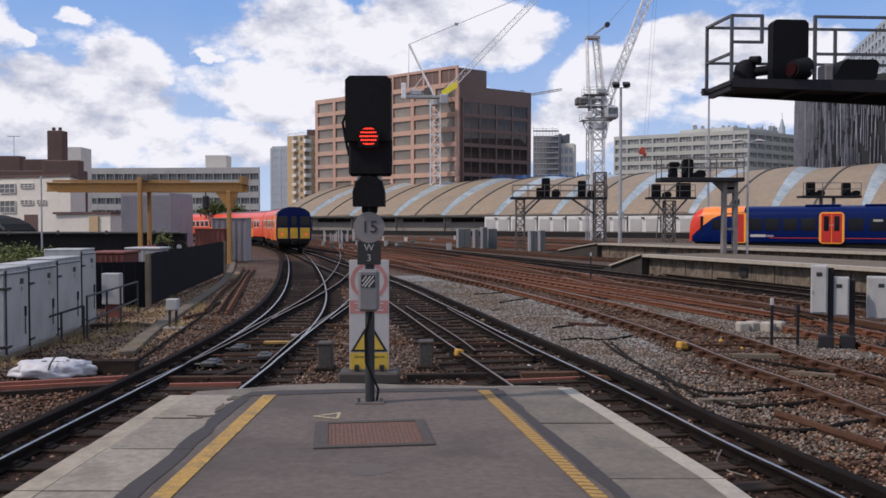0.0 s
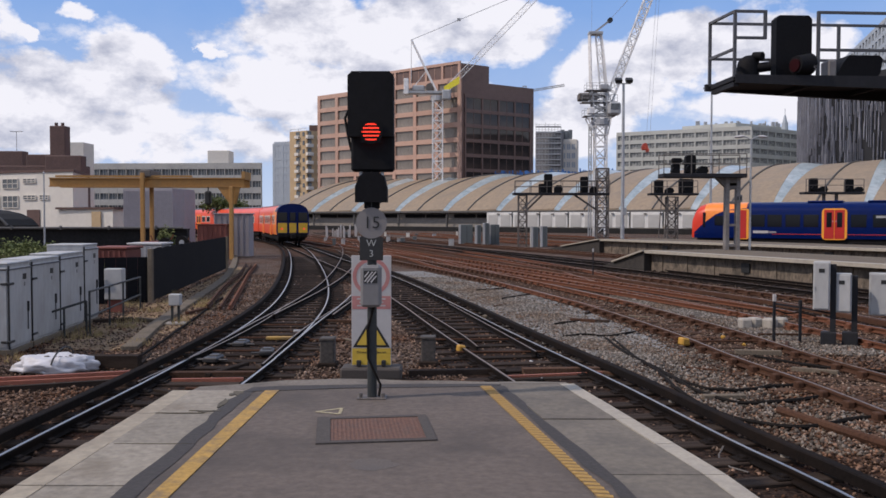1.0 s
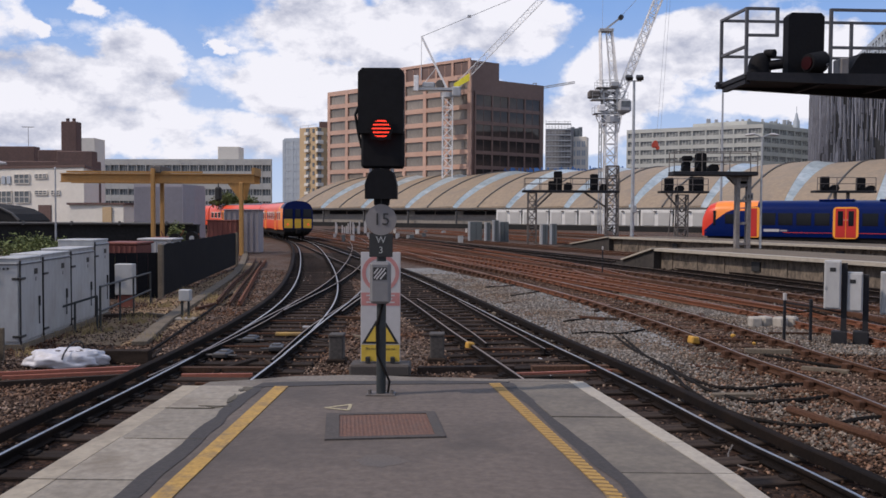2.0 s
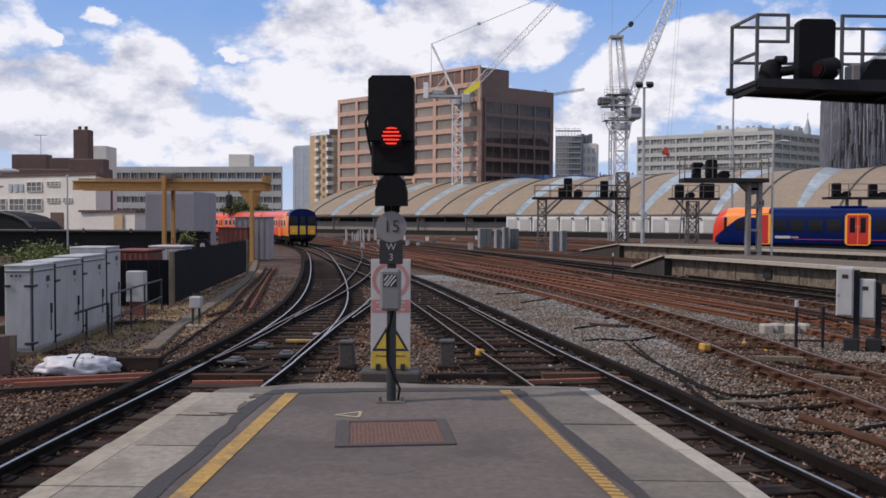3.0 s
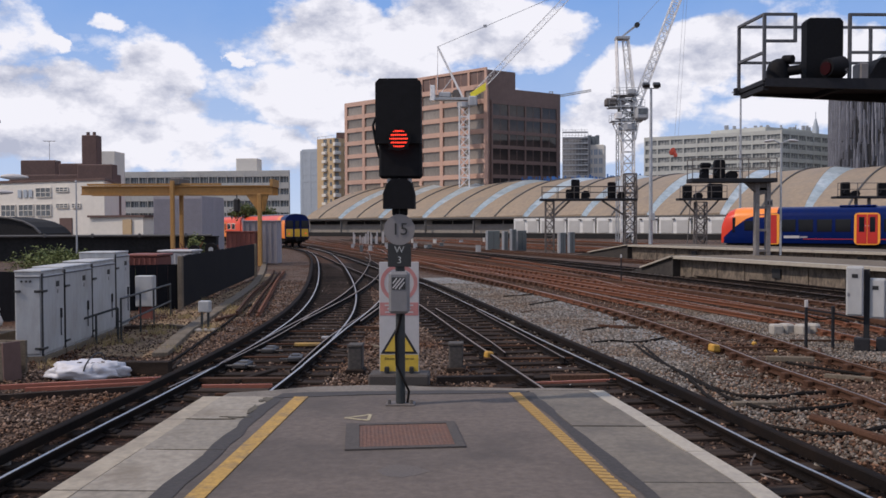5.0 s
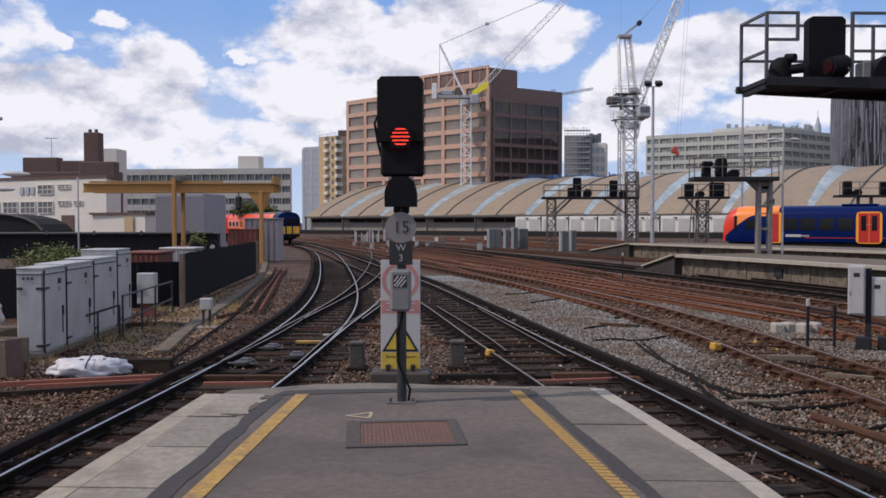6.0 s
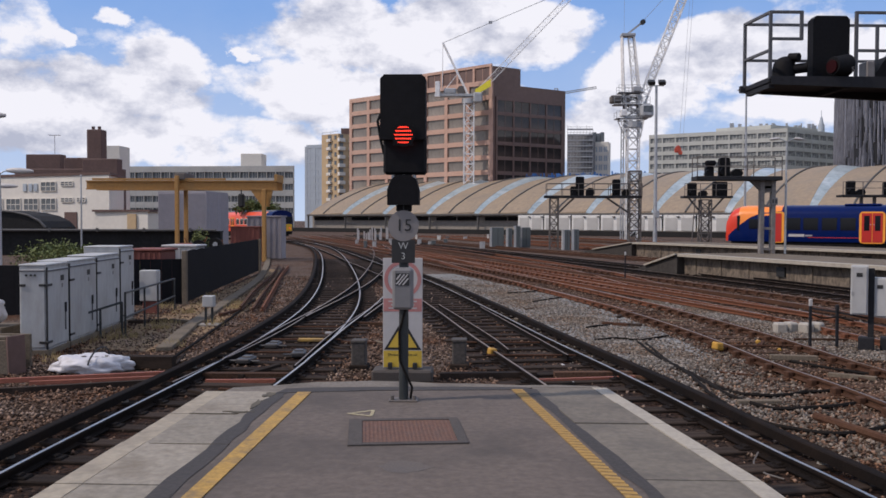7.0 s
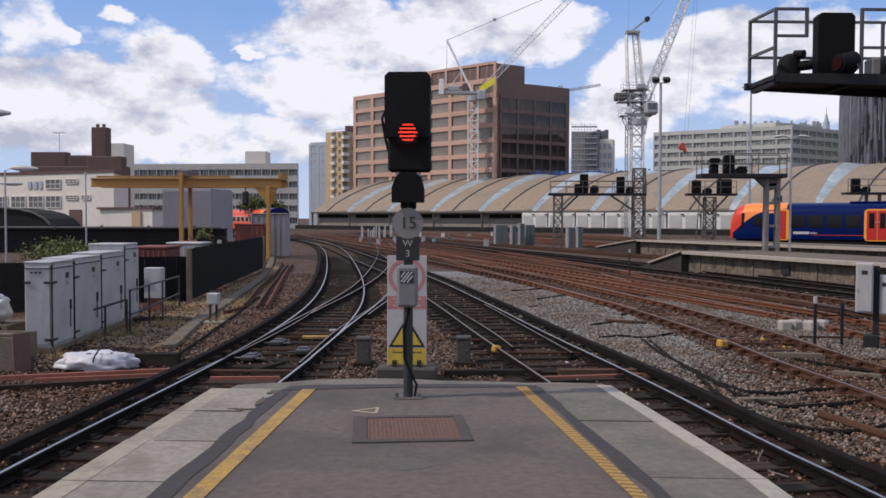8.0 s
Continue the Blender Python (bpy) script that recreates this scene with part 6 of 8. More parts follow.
    part("winch_drum", Shape().rod((20.4, d - 0.9, 19.3), (20.4, d + 0.9, 19.3), 0.55, 12), "lattice steel", root)
    part("motor_box", Shape().box((0.9, 1.2, 0.9), (19.9, d - 0.6, 17.3), 0.08), "crane white", root)
    part("motor_box", Shape().box((1.1, 1.0, 0.7), (21.6, d - 0.9, 20.5), 0.08), "crane grey", root)
    part("service_hoist", lattice(Shape(), (19.9, d, 0), (19.9, d, 15.5), 0.35, 1.2, 0.05), "crane grey", root, "thin service hoist mast")
    for x0, x1, z1 in ((20.0, 19.7, 27.8), (22.3, 21.3, 27.8)):
        for dy in (-0.7, 0.7):
            part("a_frame_leg", Shape().bar((x0, d + dy, 18.7), (x1, d + dy * 0.6, z1), 0.2), "crane white", root)
    part("a_frame_web", lattice(Shape(), (21.6, d, 20), (20.9, d, 27.6), 0.7, 1.3, 0.06), "crane white", root)
    part("head_frame", Shape().box((1.9, 1.4, 0.4), (20.5, d, 27.9), 0.05), "crane grey", root)
    part("head_arm", Shape().bar((20.3, d, 28), (22.5, d, 29.7), 0.25), "crane grey", root)
    part("head_pulley", Shape().rod((22.5, d - 0.3, 29.7), (22.5, d + 0.3, 29.7), 0.35, 10), "plate black", root)
    part("jib", lattice(Shape(), (22.4, d, 18.8), (29.6, d, 37.5), 1.0, 1.3, 0.10), "crane white", root, "white lattice jib")
    part("pendant_line", Shape().bar((22.5, d, 29.8), (28.6, d, 36.5), 0.06), "crane grey", root)
    part("hook_block", Shape().box((0.9, 0.5, 0.7), (27.4, d, 12.35), 0.15).box((0.5, 0.4, 0.5), (27.75, d, 12.0), 0.1).rod((27.4, d - 0.3, 12.7), (27.4, d + 0.3, 12.7), 0.3, 10), "train red", root, "bright red hook block on the rope")
    for x, z in ((27.6, 13.4), (28.0, 12.2)):
        part("hoist_rope", Shape().bar((29.0 + (x - 27.6), d, 36), (x, d, z), 0.03), "crane grey", root)
    part("hoist_rope", Shape().bar((20.0, d, 28), (20.0, d, 36), 0.03), "crane grey", root)
    root = thing("tower_crane", pose(0, 0, 0), "distant crane jib behind the office block", "crane", "tower cranes")
    part("jib", lattice(Shape(), (42, 420, 64), (57, 420, 66.5), 0.9, 2.0, 0.12), "crane grey", root)
    part("mast", lattice(Shape(), (38, 420, 0), (38, 420, 66), 1.6, 3, 0.2), "crane grey", root)


def make_yard_crane():
    root = thing("yard_gantry_crane", pose(0, 0, 0), "weathered yellow gantry crane beam on legs", "crane")
    y = 55.0
    for dy in (-0.0, 1.6):
        s = Shape().box((12.3, 0.3, 0.06), (-18.85, y + dy, 5.12)).box((12.3, 0.3, 0.06), (-18.85, y + dy, 4.60)).box((12.3, 0.05, 0.5), (-18.85, y + dy, 4.86))
        part("main_beam", s, "crane yellow", root, "yellow steel beam")
    part("top_rail", Shape().box((8.6, 0.25, 0.12), (-20.3, y, 5.24)), "crane yellow", root)
    part("hoist_trolley", Shape().box((0.7, 1.9, 0.45), (-18.9, y + 0.75, 5.42), 0.05), "lattice steel", root)
    for x, yy in ((-19.0, y - 0.4), (-19.2, y + 1.9), (-13.45, y - 0.3), (-13.98, y + 1.9)):
        part("leg", Shape().box((0.24, 0.24, 5.45 if x < -15 else 4.6), (x, yy, 2.72 if x < -15 else 2.3), 0.03), "crane yellow", root, "rust-streaked yellow leg")
    part("knee_brace", Shape().plate([(-14.4, 4.58), (-12.95, 4.58), (-13.2, 3.5), (-13.6, 3.5)], 0.2, pose(0, y - 0.1, 0)), "crane yellow", root)
    part("end_stop", Shape().box((0.2, 1.8, 0.5), (-12.75, y + 0.8, 5.3)), "crane yellow", root)
    part("hook_block", Shape().box((0.4, 0.4, 0.9), (-15.2, y + 0.8, 3.9), 0.1).box((0.06, 0.06, 0.6), (-15.2, y + 0.8, 4.5)), "plate black", root)


# ---- the trackside on the left ----
def make_relay_cabinet(y0, y1, h, depth, doors, end_door=False):
    root = thing("relay_cabinet", pose(-8.23 - 0.1 * y0, 16.3 + y0, 0.0, 0, 0, 5.7), "tall pale grey steel relay cabinet with hinged doors", "cabinet", "relay cabinets beside the line")
    w = y1 - y0
    part("body", Shape().box((depth, w - 0.03, h - 0.1), (-depth / 2, w / 2, h / 2 + 0.05), 0.015), "cabinet grey", root)
    part("lid", Shape().box((depth + 0.03, w - 0.01, 0.04), (-depth / 2, w / 2, h + 0.01), 0.015), "cabinet grey", root, "overhanging sheet-steel lid")
    part("plinth", Shape().box((depth + 0.1, w, 0.12), (-depth / 2, w / 2, 0.06), 0.01), "dirty concrete", root)
    dw = w / doors
    if end_door:
        d = part("end_door", Shape().box((depth - 0.05, 0.02, h - 0.24), (-depth / 2, 0.008, h / 2 + 0.05), 0.006), "cabinet grey", root, "hinged steel end panel")
        part("drip_strip", Shape().box((depth - 0.03, 0.03, 0.03), (-depth / 2, 0.0, h - 0.10), 0.006), "cabinet seam", d)
        for z in (0.27, h - 0.37):
            for x in (-depth + 0.06, -0.07):
                part("hinge", Shape().box((0.12, 0.04, 0.045), (x, -0.006, z), 0.008), "plate black", d)
        for x in (-depth * 0.72, -depth * 0.55, -depth * 0.40):
            part("vent_cap", Shape().rod((x, 0.0, h - 0.18), (x, -0.02, h - 0.18), 0.022, 8), "plate black", d)
    for i in range(doors):
        c = (i + 0.5) * dw
        d = part("door", Shape().box((0.03, dw - 0.05, h - 0.24), (0.016, c, h / 2 + 0.05), 0.008), "cabinet grey", root)
        part("handle", Shape().box((0.04, 0.035, 0.2), (0.05, c + dw * 0.3, h * 0.5), 0.008), "plate black", d)
        for z in (0.27, h - 0.37):
            part("hinge", Shape().box((0.05, 0.24, 0.045), (0.03, c - dw * 0.44, z), 0.008), "plate black", d)
        part("data_plate", Shape().box((0.006, 0.17, 0.11), (0.034, c + dw * 0.18, h - 0.27)), "plate black", d)
        part("lock_rod", Shape().rod((0.045, c + dw * 0.3, h * 0.24), (0.045, c + dw * 0.3, h * 0.5), 0.012, 6), "cabinet seam", d)
        part("drip_strip", Shape().box((0.05, dw - 0.03, 0.03), (0.02, c, h - 0.10), 0.006), "cabinet seam", d)
        part("seam", Shape().box((0.022, 0.055, h - 0.16), (0.014, c - dw * 0.5 + 0.022, h / 2 + 0.05)), "plate black", d)
        part("notice", Shape().box((0.005, 0.06, 0.08), (0.034, c + dw * 0.18, h - 0.42)), "dull plate", d)


def leaf_clump(root, cx, cy, cz, rx, ry, rz, n, seed, size=0.13):
    rng = random.Random(seed)
    s = Shape()
    for i in range(n):
        a, b, r = rng.uniform(0, 6.28), rng.uniform(-1, 1), rng.random() ** 0.4
        k = math.sqrt(1 - b * b)
        wob = 1 + 0.3 * math.sin(3 * a + seed)
        p = Vector((cx + rx * r * k * math.cos(a) * wob, cy + ry * r * k * math.sin(a), cz + rz * r * b * wob))
        m = Matrix.Translation(p) @ Euler((rng.uniform(-1, 1), rng.uniform(-1, 1), rng.uniform(0, 6.28))).to_matrix().to_4x4()
        w = size * rng.uniform(0.6, 1.4)
        s.add([(0, -w, 0), (w * 0.45, 0, w * 0.12), (0, w, 0), (-w * 0.45, 0, w * 0.12)], [(0, 1, 2), (0, 2, 3)], 0, m)
    return part("foliage", s, "leaf green", root, "dense green leaves", kind="stuff")


def make_trackside_left():
    make_relay_cabinet(0.0, 1.10, 1.74, 0.50, 1, True)
    make_relay_cabinet(1.16, 2.78, 1.76, 0.62, 1)
    make_relay_cabinet(2.82, 4.46, 1.80, 0.62, 1)
    make_relay_cabinet(4.52, 5.64, 1.95, 0.85, 1)
    root = thing("handrail", pose(0, 0, 0), "bent grey tube handrail beside the cabinets", "railing", "handrails beside the cabinets")
    part("top_rail", Shape().rod((-8.5, 18.5, 0.58), (-7.85, 18.95, 0.80), 0.025, 8), "post grey", root)
    for f in (0, 0.42, 1):
        x, y, z = -8.5 + 0.65 * f, 18.5 + 0.45 * f, 0.58 + 0.22 * f
        part("post", Shape().rod((x, y, 0), (x, y, z), 0.025, 8), "post grey", root)
    root = thing("handrail", pose(0, 0, 0), "grey tube handrail with a middle rail", "railing", "handrails beside the cabinets")
    for z0, z1 in ((1.0, 0.92), (0.45, 0.42)):
        part("rail", Shape().rod((-7.8, 19.0, z0), (-8.76, 24.9, z1), 0.025, 8), "post grey", root)
    for f in (0, 0.33, 0.6, 1):
        part("post", Shape().rod((-7.8 - 0.96 * f, 19 + 5.9 * f, 0), (-7.8 - 0.96 * f, 19 + 5.9 * f, 1.0 - 0.08 * f), 0.025, 8), "post grey", root)
    root = thing("junction_box", pose(-9.14, 24.0, 0), "pale grey junction box on a post", "cabinet")
    part("case", Shape().box((0.49, 0.3, 0.86), (0, 0, 0.79), 0.02), "cabinet grey", root)
    part("post", Shape().box((0.4, 0.2, 0.36), (0.02, 0, 0.18), 0.02), "brick red container", root, "rusty brown pedestal")
    root = thing("marker_box", pose(-6.6, 21.2, 0), "small pale box on two legs", "box")
    part("case", Shape().box((0.28, 0.22, 0.28), (0, 0, 0.62), 0.02), "cabinet grey", root)
    for x in (-0.08, 0.08):
        part("leg", Shape().box((0.05, 0.05, 0.5), (x, 0, 0.25)), "post grey", root)
    part("foot", Shape().box((0.55, 0.4, 0.06), (0, 0, 0.03), 0.01), "concrete", root)
    # timber-boarded trough at the foot of the cabinets
    root = thing("timber_box", pose(-7.85, 14.25, 0), "weathered grey board box with a rusty brown end", "box")
    part("side", Shape().box((2.2, 0.06, 0.58), (-1.1, 0, 0.31), 0.01), "dirty concrete", root)
    part("side", Shape().box((2.2, 0.06, 0.6), (-1.1, 0.75, 0.31), 0.01), "dirty concrete", root)
    part("end_board", Shape().bar((0.0, -0.04, 0.33), (0.16, 0.22, 0.34), 0.05, 0.66), "brown brick", root, "rusty brown end board")
    part("top_plank", Shape().box((2.1, 0.2, 0.05), (-1.1, 0.1, 0.63), 0.01), "dirty concrete", root)
    part("fill", Shape().box((2.0, 0.62, 0.3), (-1.1, 0.38, 0.18), 0.05), "sandy dirt", root)
    root = thing("timber_pallet", pose(-9.8, 17.2, 0), "grey timber pallets stacked behind the cabinets", "pallet")
    for k in range(4):
        part("pallet_deck", Shape().box((0.9, 0.9, 0.04), (0, 0, 0.12 * k + 0.1)), "dirty concrete", root)
        for x in (-0.38, 0, 0.38):
            part("pallet_block", Shape().box((0.1, 0.9, 0.08), (x, 0, 0.12 * k + 0.04)), "dirty concrete", root)
    root = thing("back_fence", pose(0, 0, 0), "low black boarded fence behind the cabinets", "fence")
    for i in range(40):
        x = -9.9 - i * 0.42
        part("board", Shape().box((0.405, 0.04, 1.32 + 0.02 * ((i * 5) % 3)), (x, 23.2 + 0.02 * i, 0.68)), "fence black", root)
    part("fence_rail", Shape().box((16.8, 0.07, 0.1), (-18.1, 23.7, 1.3)), "fence black", root)
    root = thing("rolled_sack", pose(-9.75, 17.1, 0.48), "crumpled white sack standing behind the cabinets", "sack")
    bag_mesh(root, 0.26, 0.25, 0.32, 5, 0.28)
    root = thing("rubble_sack", pose(-6.57, 14.6, 0), "slumped white builder's sack tied with cord", "sack")
    bag_mesh(root, 0.68, 0.44, 0.22, 9, 0.14, 0.66)
    rng = random.Random(14)
    rubble = Shape()
    for k in range(24):
        a, r = rng.uniform(0, 6.28), rng.uniform(0, 0.5) ** 0.7
        w = rng.uniform(0.04, 0.10)
        rubble.box((w, w * 0.8, w * 0.6), (0, 0, 0), 0.012, pose(0.62 * r * math.cos(a) - 0.05, 0.36 * r * math.sin(a) + 0.06, 0.215 + rng.uniform(0, 0.035), 20, 10, 57 * a))
    part("rubble_fill", rubble, "lattice steel", root, "dark rubble in the open sack", kind="stuff")
    part("tie_cord", Shape().tube([(0.1 + 0.05 * math.sin(a), 0.42 * math.cos(a), 0.20 + 0.24 * math.sin(a)) for a in [i * math.pi / 8 for i in range(9)]], 0.014, 5), "plate black", root)
    for p, q, name, mt, lb, w in (((-7.6, 13.2, 0.10), (-5.0, 14.1, 0.10), "red_duct", "red pipe", "faded red cable duct laid on the ground", 0.07), ((-7.0, 13.3, 0.06), (-4.95, 13.95, 0.06), "red_duct", "red pipe", "faded red cable duct laid on the ground", 0.06), ((-6.3, 15.0, 0.13), (-5.3, 15.0, 0.13), "timber_baulk", "oiled sleeper", "old dark timber baulk on the ballast", 0.22),
                                  ((-9.0, 11.9, 0.05), (-5.0, 13.55, 0.05), "timber_baulk", "oiled sleeper", "old dark timber baulk on the ballast", 0.10)):
        solid(name, Shape().bar(p, q, w), mt, lb, "pipe" if "duct" in name else "timber")
    # concrete cable route along the line
    root = thing("cable_trough", pose(0, 0, 0), "line of concrete cable trough lids beside the track", "cable trough", kind="structure")
    for k, (p, d) in enumerate(smooth_line([(-6.3, 17.5), (-6.9, 20.6), (-8.0, 28), (-9.5, 37.5), (-12.6, 52), (-15, 62)], 1.0)):
        part("trough_lid", Shape().box((0.32, 0.97, 0.10), (0, 0, 0.05), 0.015), "dirty concrete", root, m=Matrix.Translation(p) @ pose(0, 0, 0, 0, 0.6 * (k % 3), math.degrees(math.atan2(d.y, d.x)) - 90 + (k % 4 - 1.5)))
    # fence
    root = thing("boarded_fence", pose(0, 0, 0), "black boarded fence on concrete posts", "fence")
    a, b = Vector((-9.0, 26.7, 0)), Vector((-11.0, 43.5, 0))
    n = 40
    for i in range(n):
        p, q = a.lerp(b, i / n), a.lerp(b, (i + 0.985) / n)
        h = 1.58 + 0.012 * ((i * 7) % 3)
        part("board", Shape().bar((p.x, p.y, 0.08 + h / 2), (q.x, q.y, 0.08 + h / 2), 0.03, h), "fence black", root)
    for p in (a + Vector((0.0, -0.2, 0)), b + Vector((0.02, 0.15, 0))):
        part("post", Shape().box((0.15, 0.15, 1.68), (p.x, p.y, 0.84), 0.02), "dirty concrete", root, "pale concrete post")
    c = Vector((-11.4, 25.6, 0))
    for i in range(8):
        p, q = c.lerp(a, i / 8.4), c.lerp(a, (i + 0.98) / 8.4)
        part("board", Shape().bar((p.x, p.y, 0.72), (q.x, q.y, 0.72), 0.03, 1.4), "fence black", root)
    # containers and sheds behind the fence
    for x0, x1, y0, y1, z, mt, name, lb, cat in ((-16.1, -14.2, 56.4, 57.6, 2.15, "brick red container", "steel_container", "brick-red steel storage container", "container"), (-15.6, -13.2, 58.6, 59.9, 2.86, "container lilac", "lineside_shed", "grey metal lineside shed", "shed"),
                                                 (-12.0, -10.85, 29.5, 31, 1.55, "brick red container", "steel_container", "brick-red steel storage container", "container"), (-12.4, -11.1, 34, 35.2, 1.56, "plate white", "covered_pallet", "pallet stack under white sheeting", "pallet")):
        root = thing(name, pose((x0 + x1) / 2, (y0 + y1) / 2, 0), lb, cat)
        part("body", Shape().box((x1 - x0, y1 - y0, z), (0, 0, z / 2), 0.04), mt, root)
        part("roof", Shape().box((x1 - x0 + 0.12, y1 - y0 + 0.12, 0.08), (0, 0, z + 0.04), 0.02), mt, root)
        for i in range(7):
            part("rib", Shape().box((0.06, 0.05, z - 0.1), ((x1 - x0) * (i / 6 - 0.5) * 0.94, -(y1 - y0) / 2 - 0.02, z / 2)), mt, root)
    # scrap piled behind the fence
    root = thing("scrap_heap", pose(-13.9, 46.0, 0), "heap of rusty red scrap, tubes and old wheels behind the fence", "scrap heap")
    rng = random.Random(23)
    for k in range(16):
        w, h = rng.uniform(0.3, 0.9), rng.uniform(0.5, 1.45)
        part("scrap_box", Shape().box((w, 0.5, h), (0, 0, h / 2), 0.03), rng.choice(("brick red container", "brown brick", "lattice steel", "underframe")), root, m=pose(rng.uniform(-1.5, 1.4), rng.uniform(-0.8, 0.8), 0, 0, rng.uniform(-7, 7), rng.uniform(-25, 25)))
    for k in range(14):
        x, z = rng.uniform(-1.5, 1.3), rng.uniform(0.6, 1.3)
        part("tube", Shape().rod((x, -0.7, 0.1), (x + rng.uniform(-0.9, 0.9), -0.4, z + rng.uniform(0.2, 0.6)), 0.035, 6), rng.choice(("galvanised steel", "lattice steel", "rusty rail")), root)
    for x, z in ((-0.7, 1.25), (0.2, 1.35)):
        part("wheel", Shape().rod((x, -0.85, z), (x, -0.65, z), 0.34, 18), "underframe", root)
        part("hub", Shape().rod((x, -0.88, z), (x, -0.85, z), 0.13, 12), "galvanised steel", root)
    # shrubs
    root = thing("shrub", pose(0, 0, 0), "tangled green shrubs growing behind the cabinets", "shrub")
    part("stem", Shape().tube([(-14.2, 30, 0), (-14.0, 30.2, 0.7), (-14.4, 30, 1.4)], 0.05).tube([(-15.6, 31, 0), (-15.4, 31, 1.3)], 0.05).tube([(-13.2, 29.5, 0), (-13.3, 29.6, 1.1)], 0.04), "bark", root)
    for i, (x, y, z, r) in enumerate(((-15.8, 31, 1.25, 1.0), (-14.6, 30, 1.4, 0.9), (-13.6, 29.6, 1.3, 0.8), (-12.7, 29.0, 1.15, 0.7), (-11.9, 28.6, 1.0, 0.55))):
        leaf_clump(root, x, y, z, r, 0.7, r * 0.55, 1150, i + 2, 0.06)
    for i, (x, y, z, r) in enumerate(((-19.3, 60, 1.0, 0.55),)):
        root = thing("shrub", pose(0, 0, 0), "self-seeded green bush by the lineside", "shrub")
        part("stem", Shape().rod((x, y, 0), (x, y, z), 0.05, 6, 0.02), "bark", root)
        leaf_clump(root, x, y, z, r, 0.8, 0.9, 700, i + 20)
    root = thing("far_tree", pose(0, 0, 0), "green tree crown beyond the shed", "tree")
    part("trunk", Shape().rod((-28.5, 112, 0), (-28.5, 112, 3.5), 0.25, 8, 0.12).rod((-28.5, 112, 2.6), (-27.4, 112, 4.4), 0.1, 6, 0.04).rod((-28.5, 112, 2.8), (-29.6, 112, 4.6), 0.1, 6, 0.04), "bark", root)
    for i in range(5):
        leaf_clump(root, -28.5 + (i - 2) * 1.0, 112, 4.2 + 0.45 * (i % 2), 1.05, 1.1, 0.8, 520, i + 40, 0.17)


def bag_mesh(root, rx, ry, rz, seed, zc, mouth=0.0):
    """A crumpled sack: a squashed ball with creases, its top sunk in where it has a mouth."""
    bm = bmesh.new()
    bmesh.ops.create_icosphere(bm, subdivisions=4, radius=1)
    for v in bm.verts:
        n = noise.noise(v.co * 2.1 + Vector((seed, 0, 0))) * 0.26 + abs(noise.noise(v.co * 3.4 + Vector((0, seed, 0)))) * 0.16 + abs(noise.noise(v.co * 5.0 + Vector((seed, seed, 0)))) * 0.22 + abs(noise.noise(v.co * 9.0)) * 0.10 - 0.16
        k = 1 + n
        r = math.hypot(v.co.x, v.co.y)
        sunk = 0.55 * max(0.0, 1 - (r / mouth) ** 2) if mouth and v.co.z > 0 else 0.0
        v.co = Vector((v.co.x * rx * k, v.co.y * ry * k, max(v.co.z * rz * k * (1 - sunk) + zc, 0.012)))
    me = bpy.data.meshes.new("sack_body")
    bm.to_mesh(me)
    bm.free()
    me.materials.append(MATS["white bag"])
    me.polygons.foreach_set("use_smooth", [True] * len(me.polygons))
    part("sack_body", me, None, root)


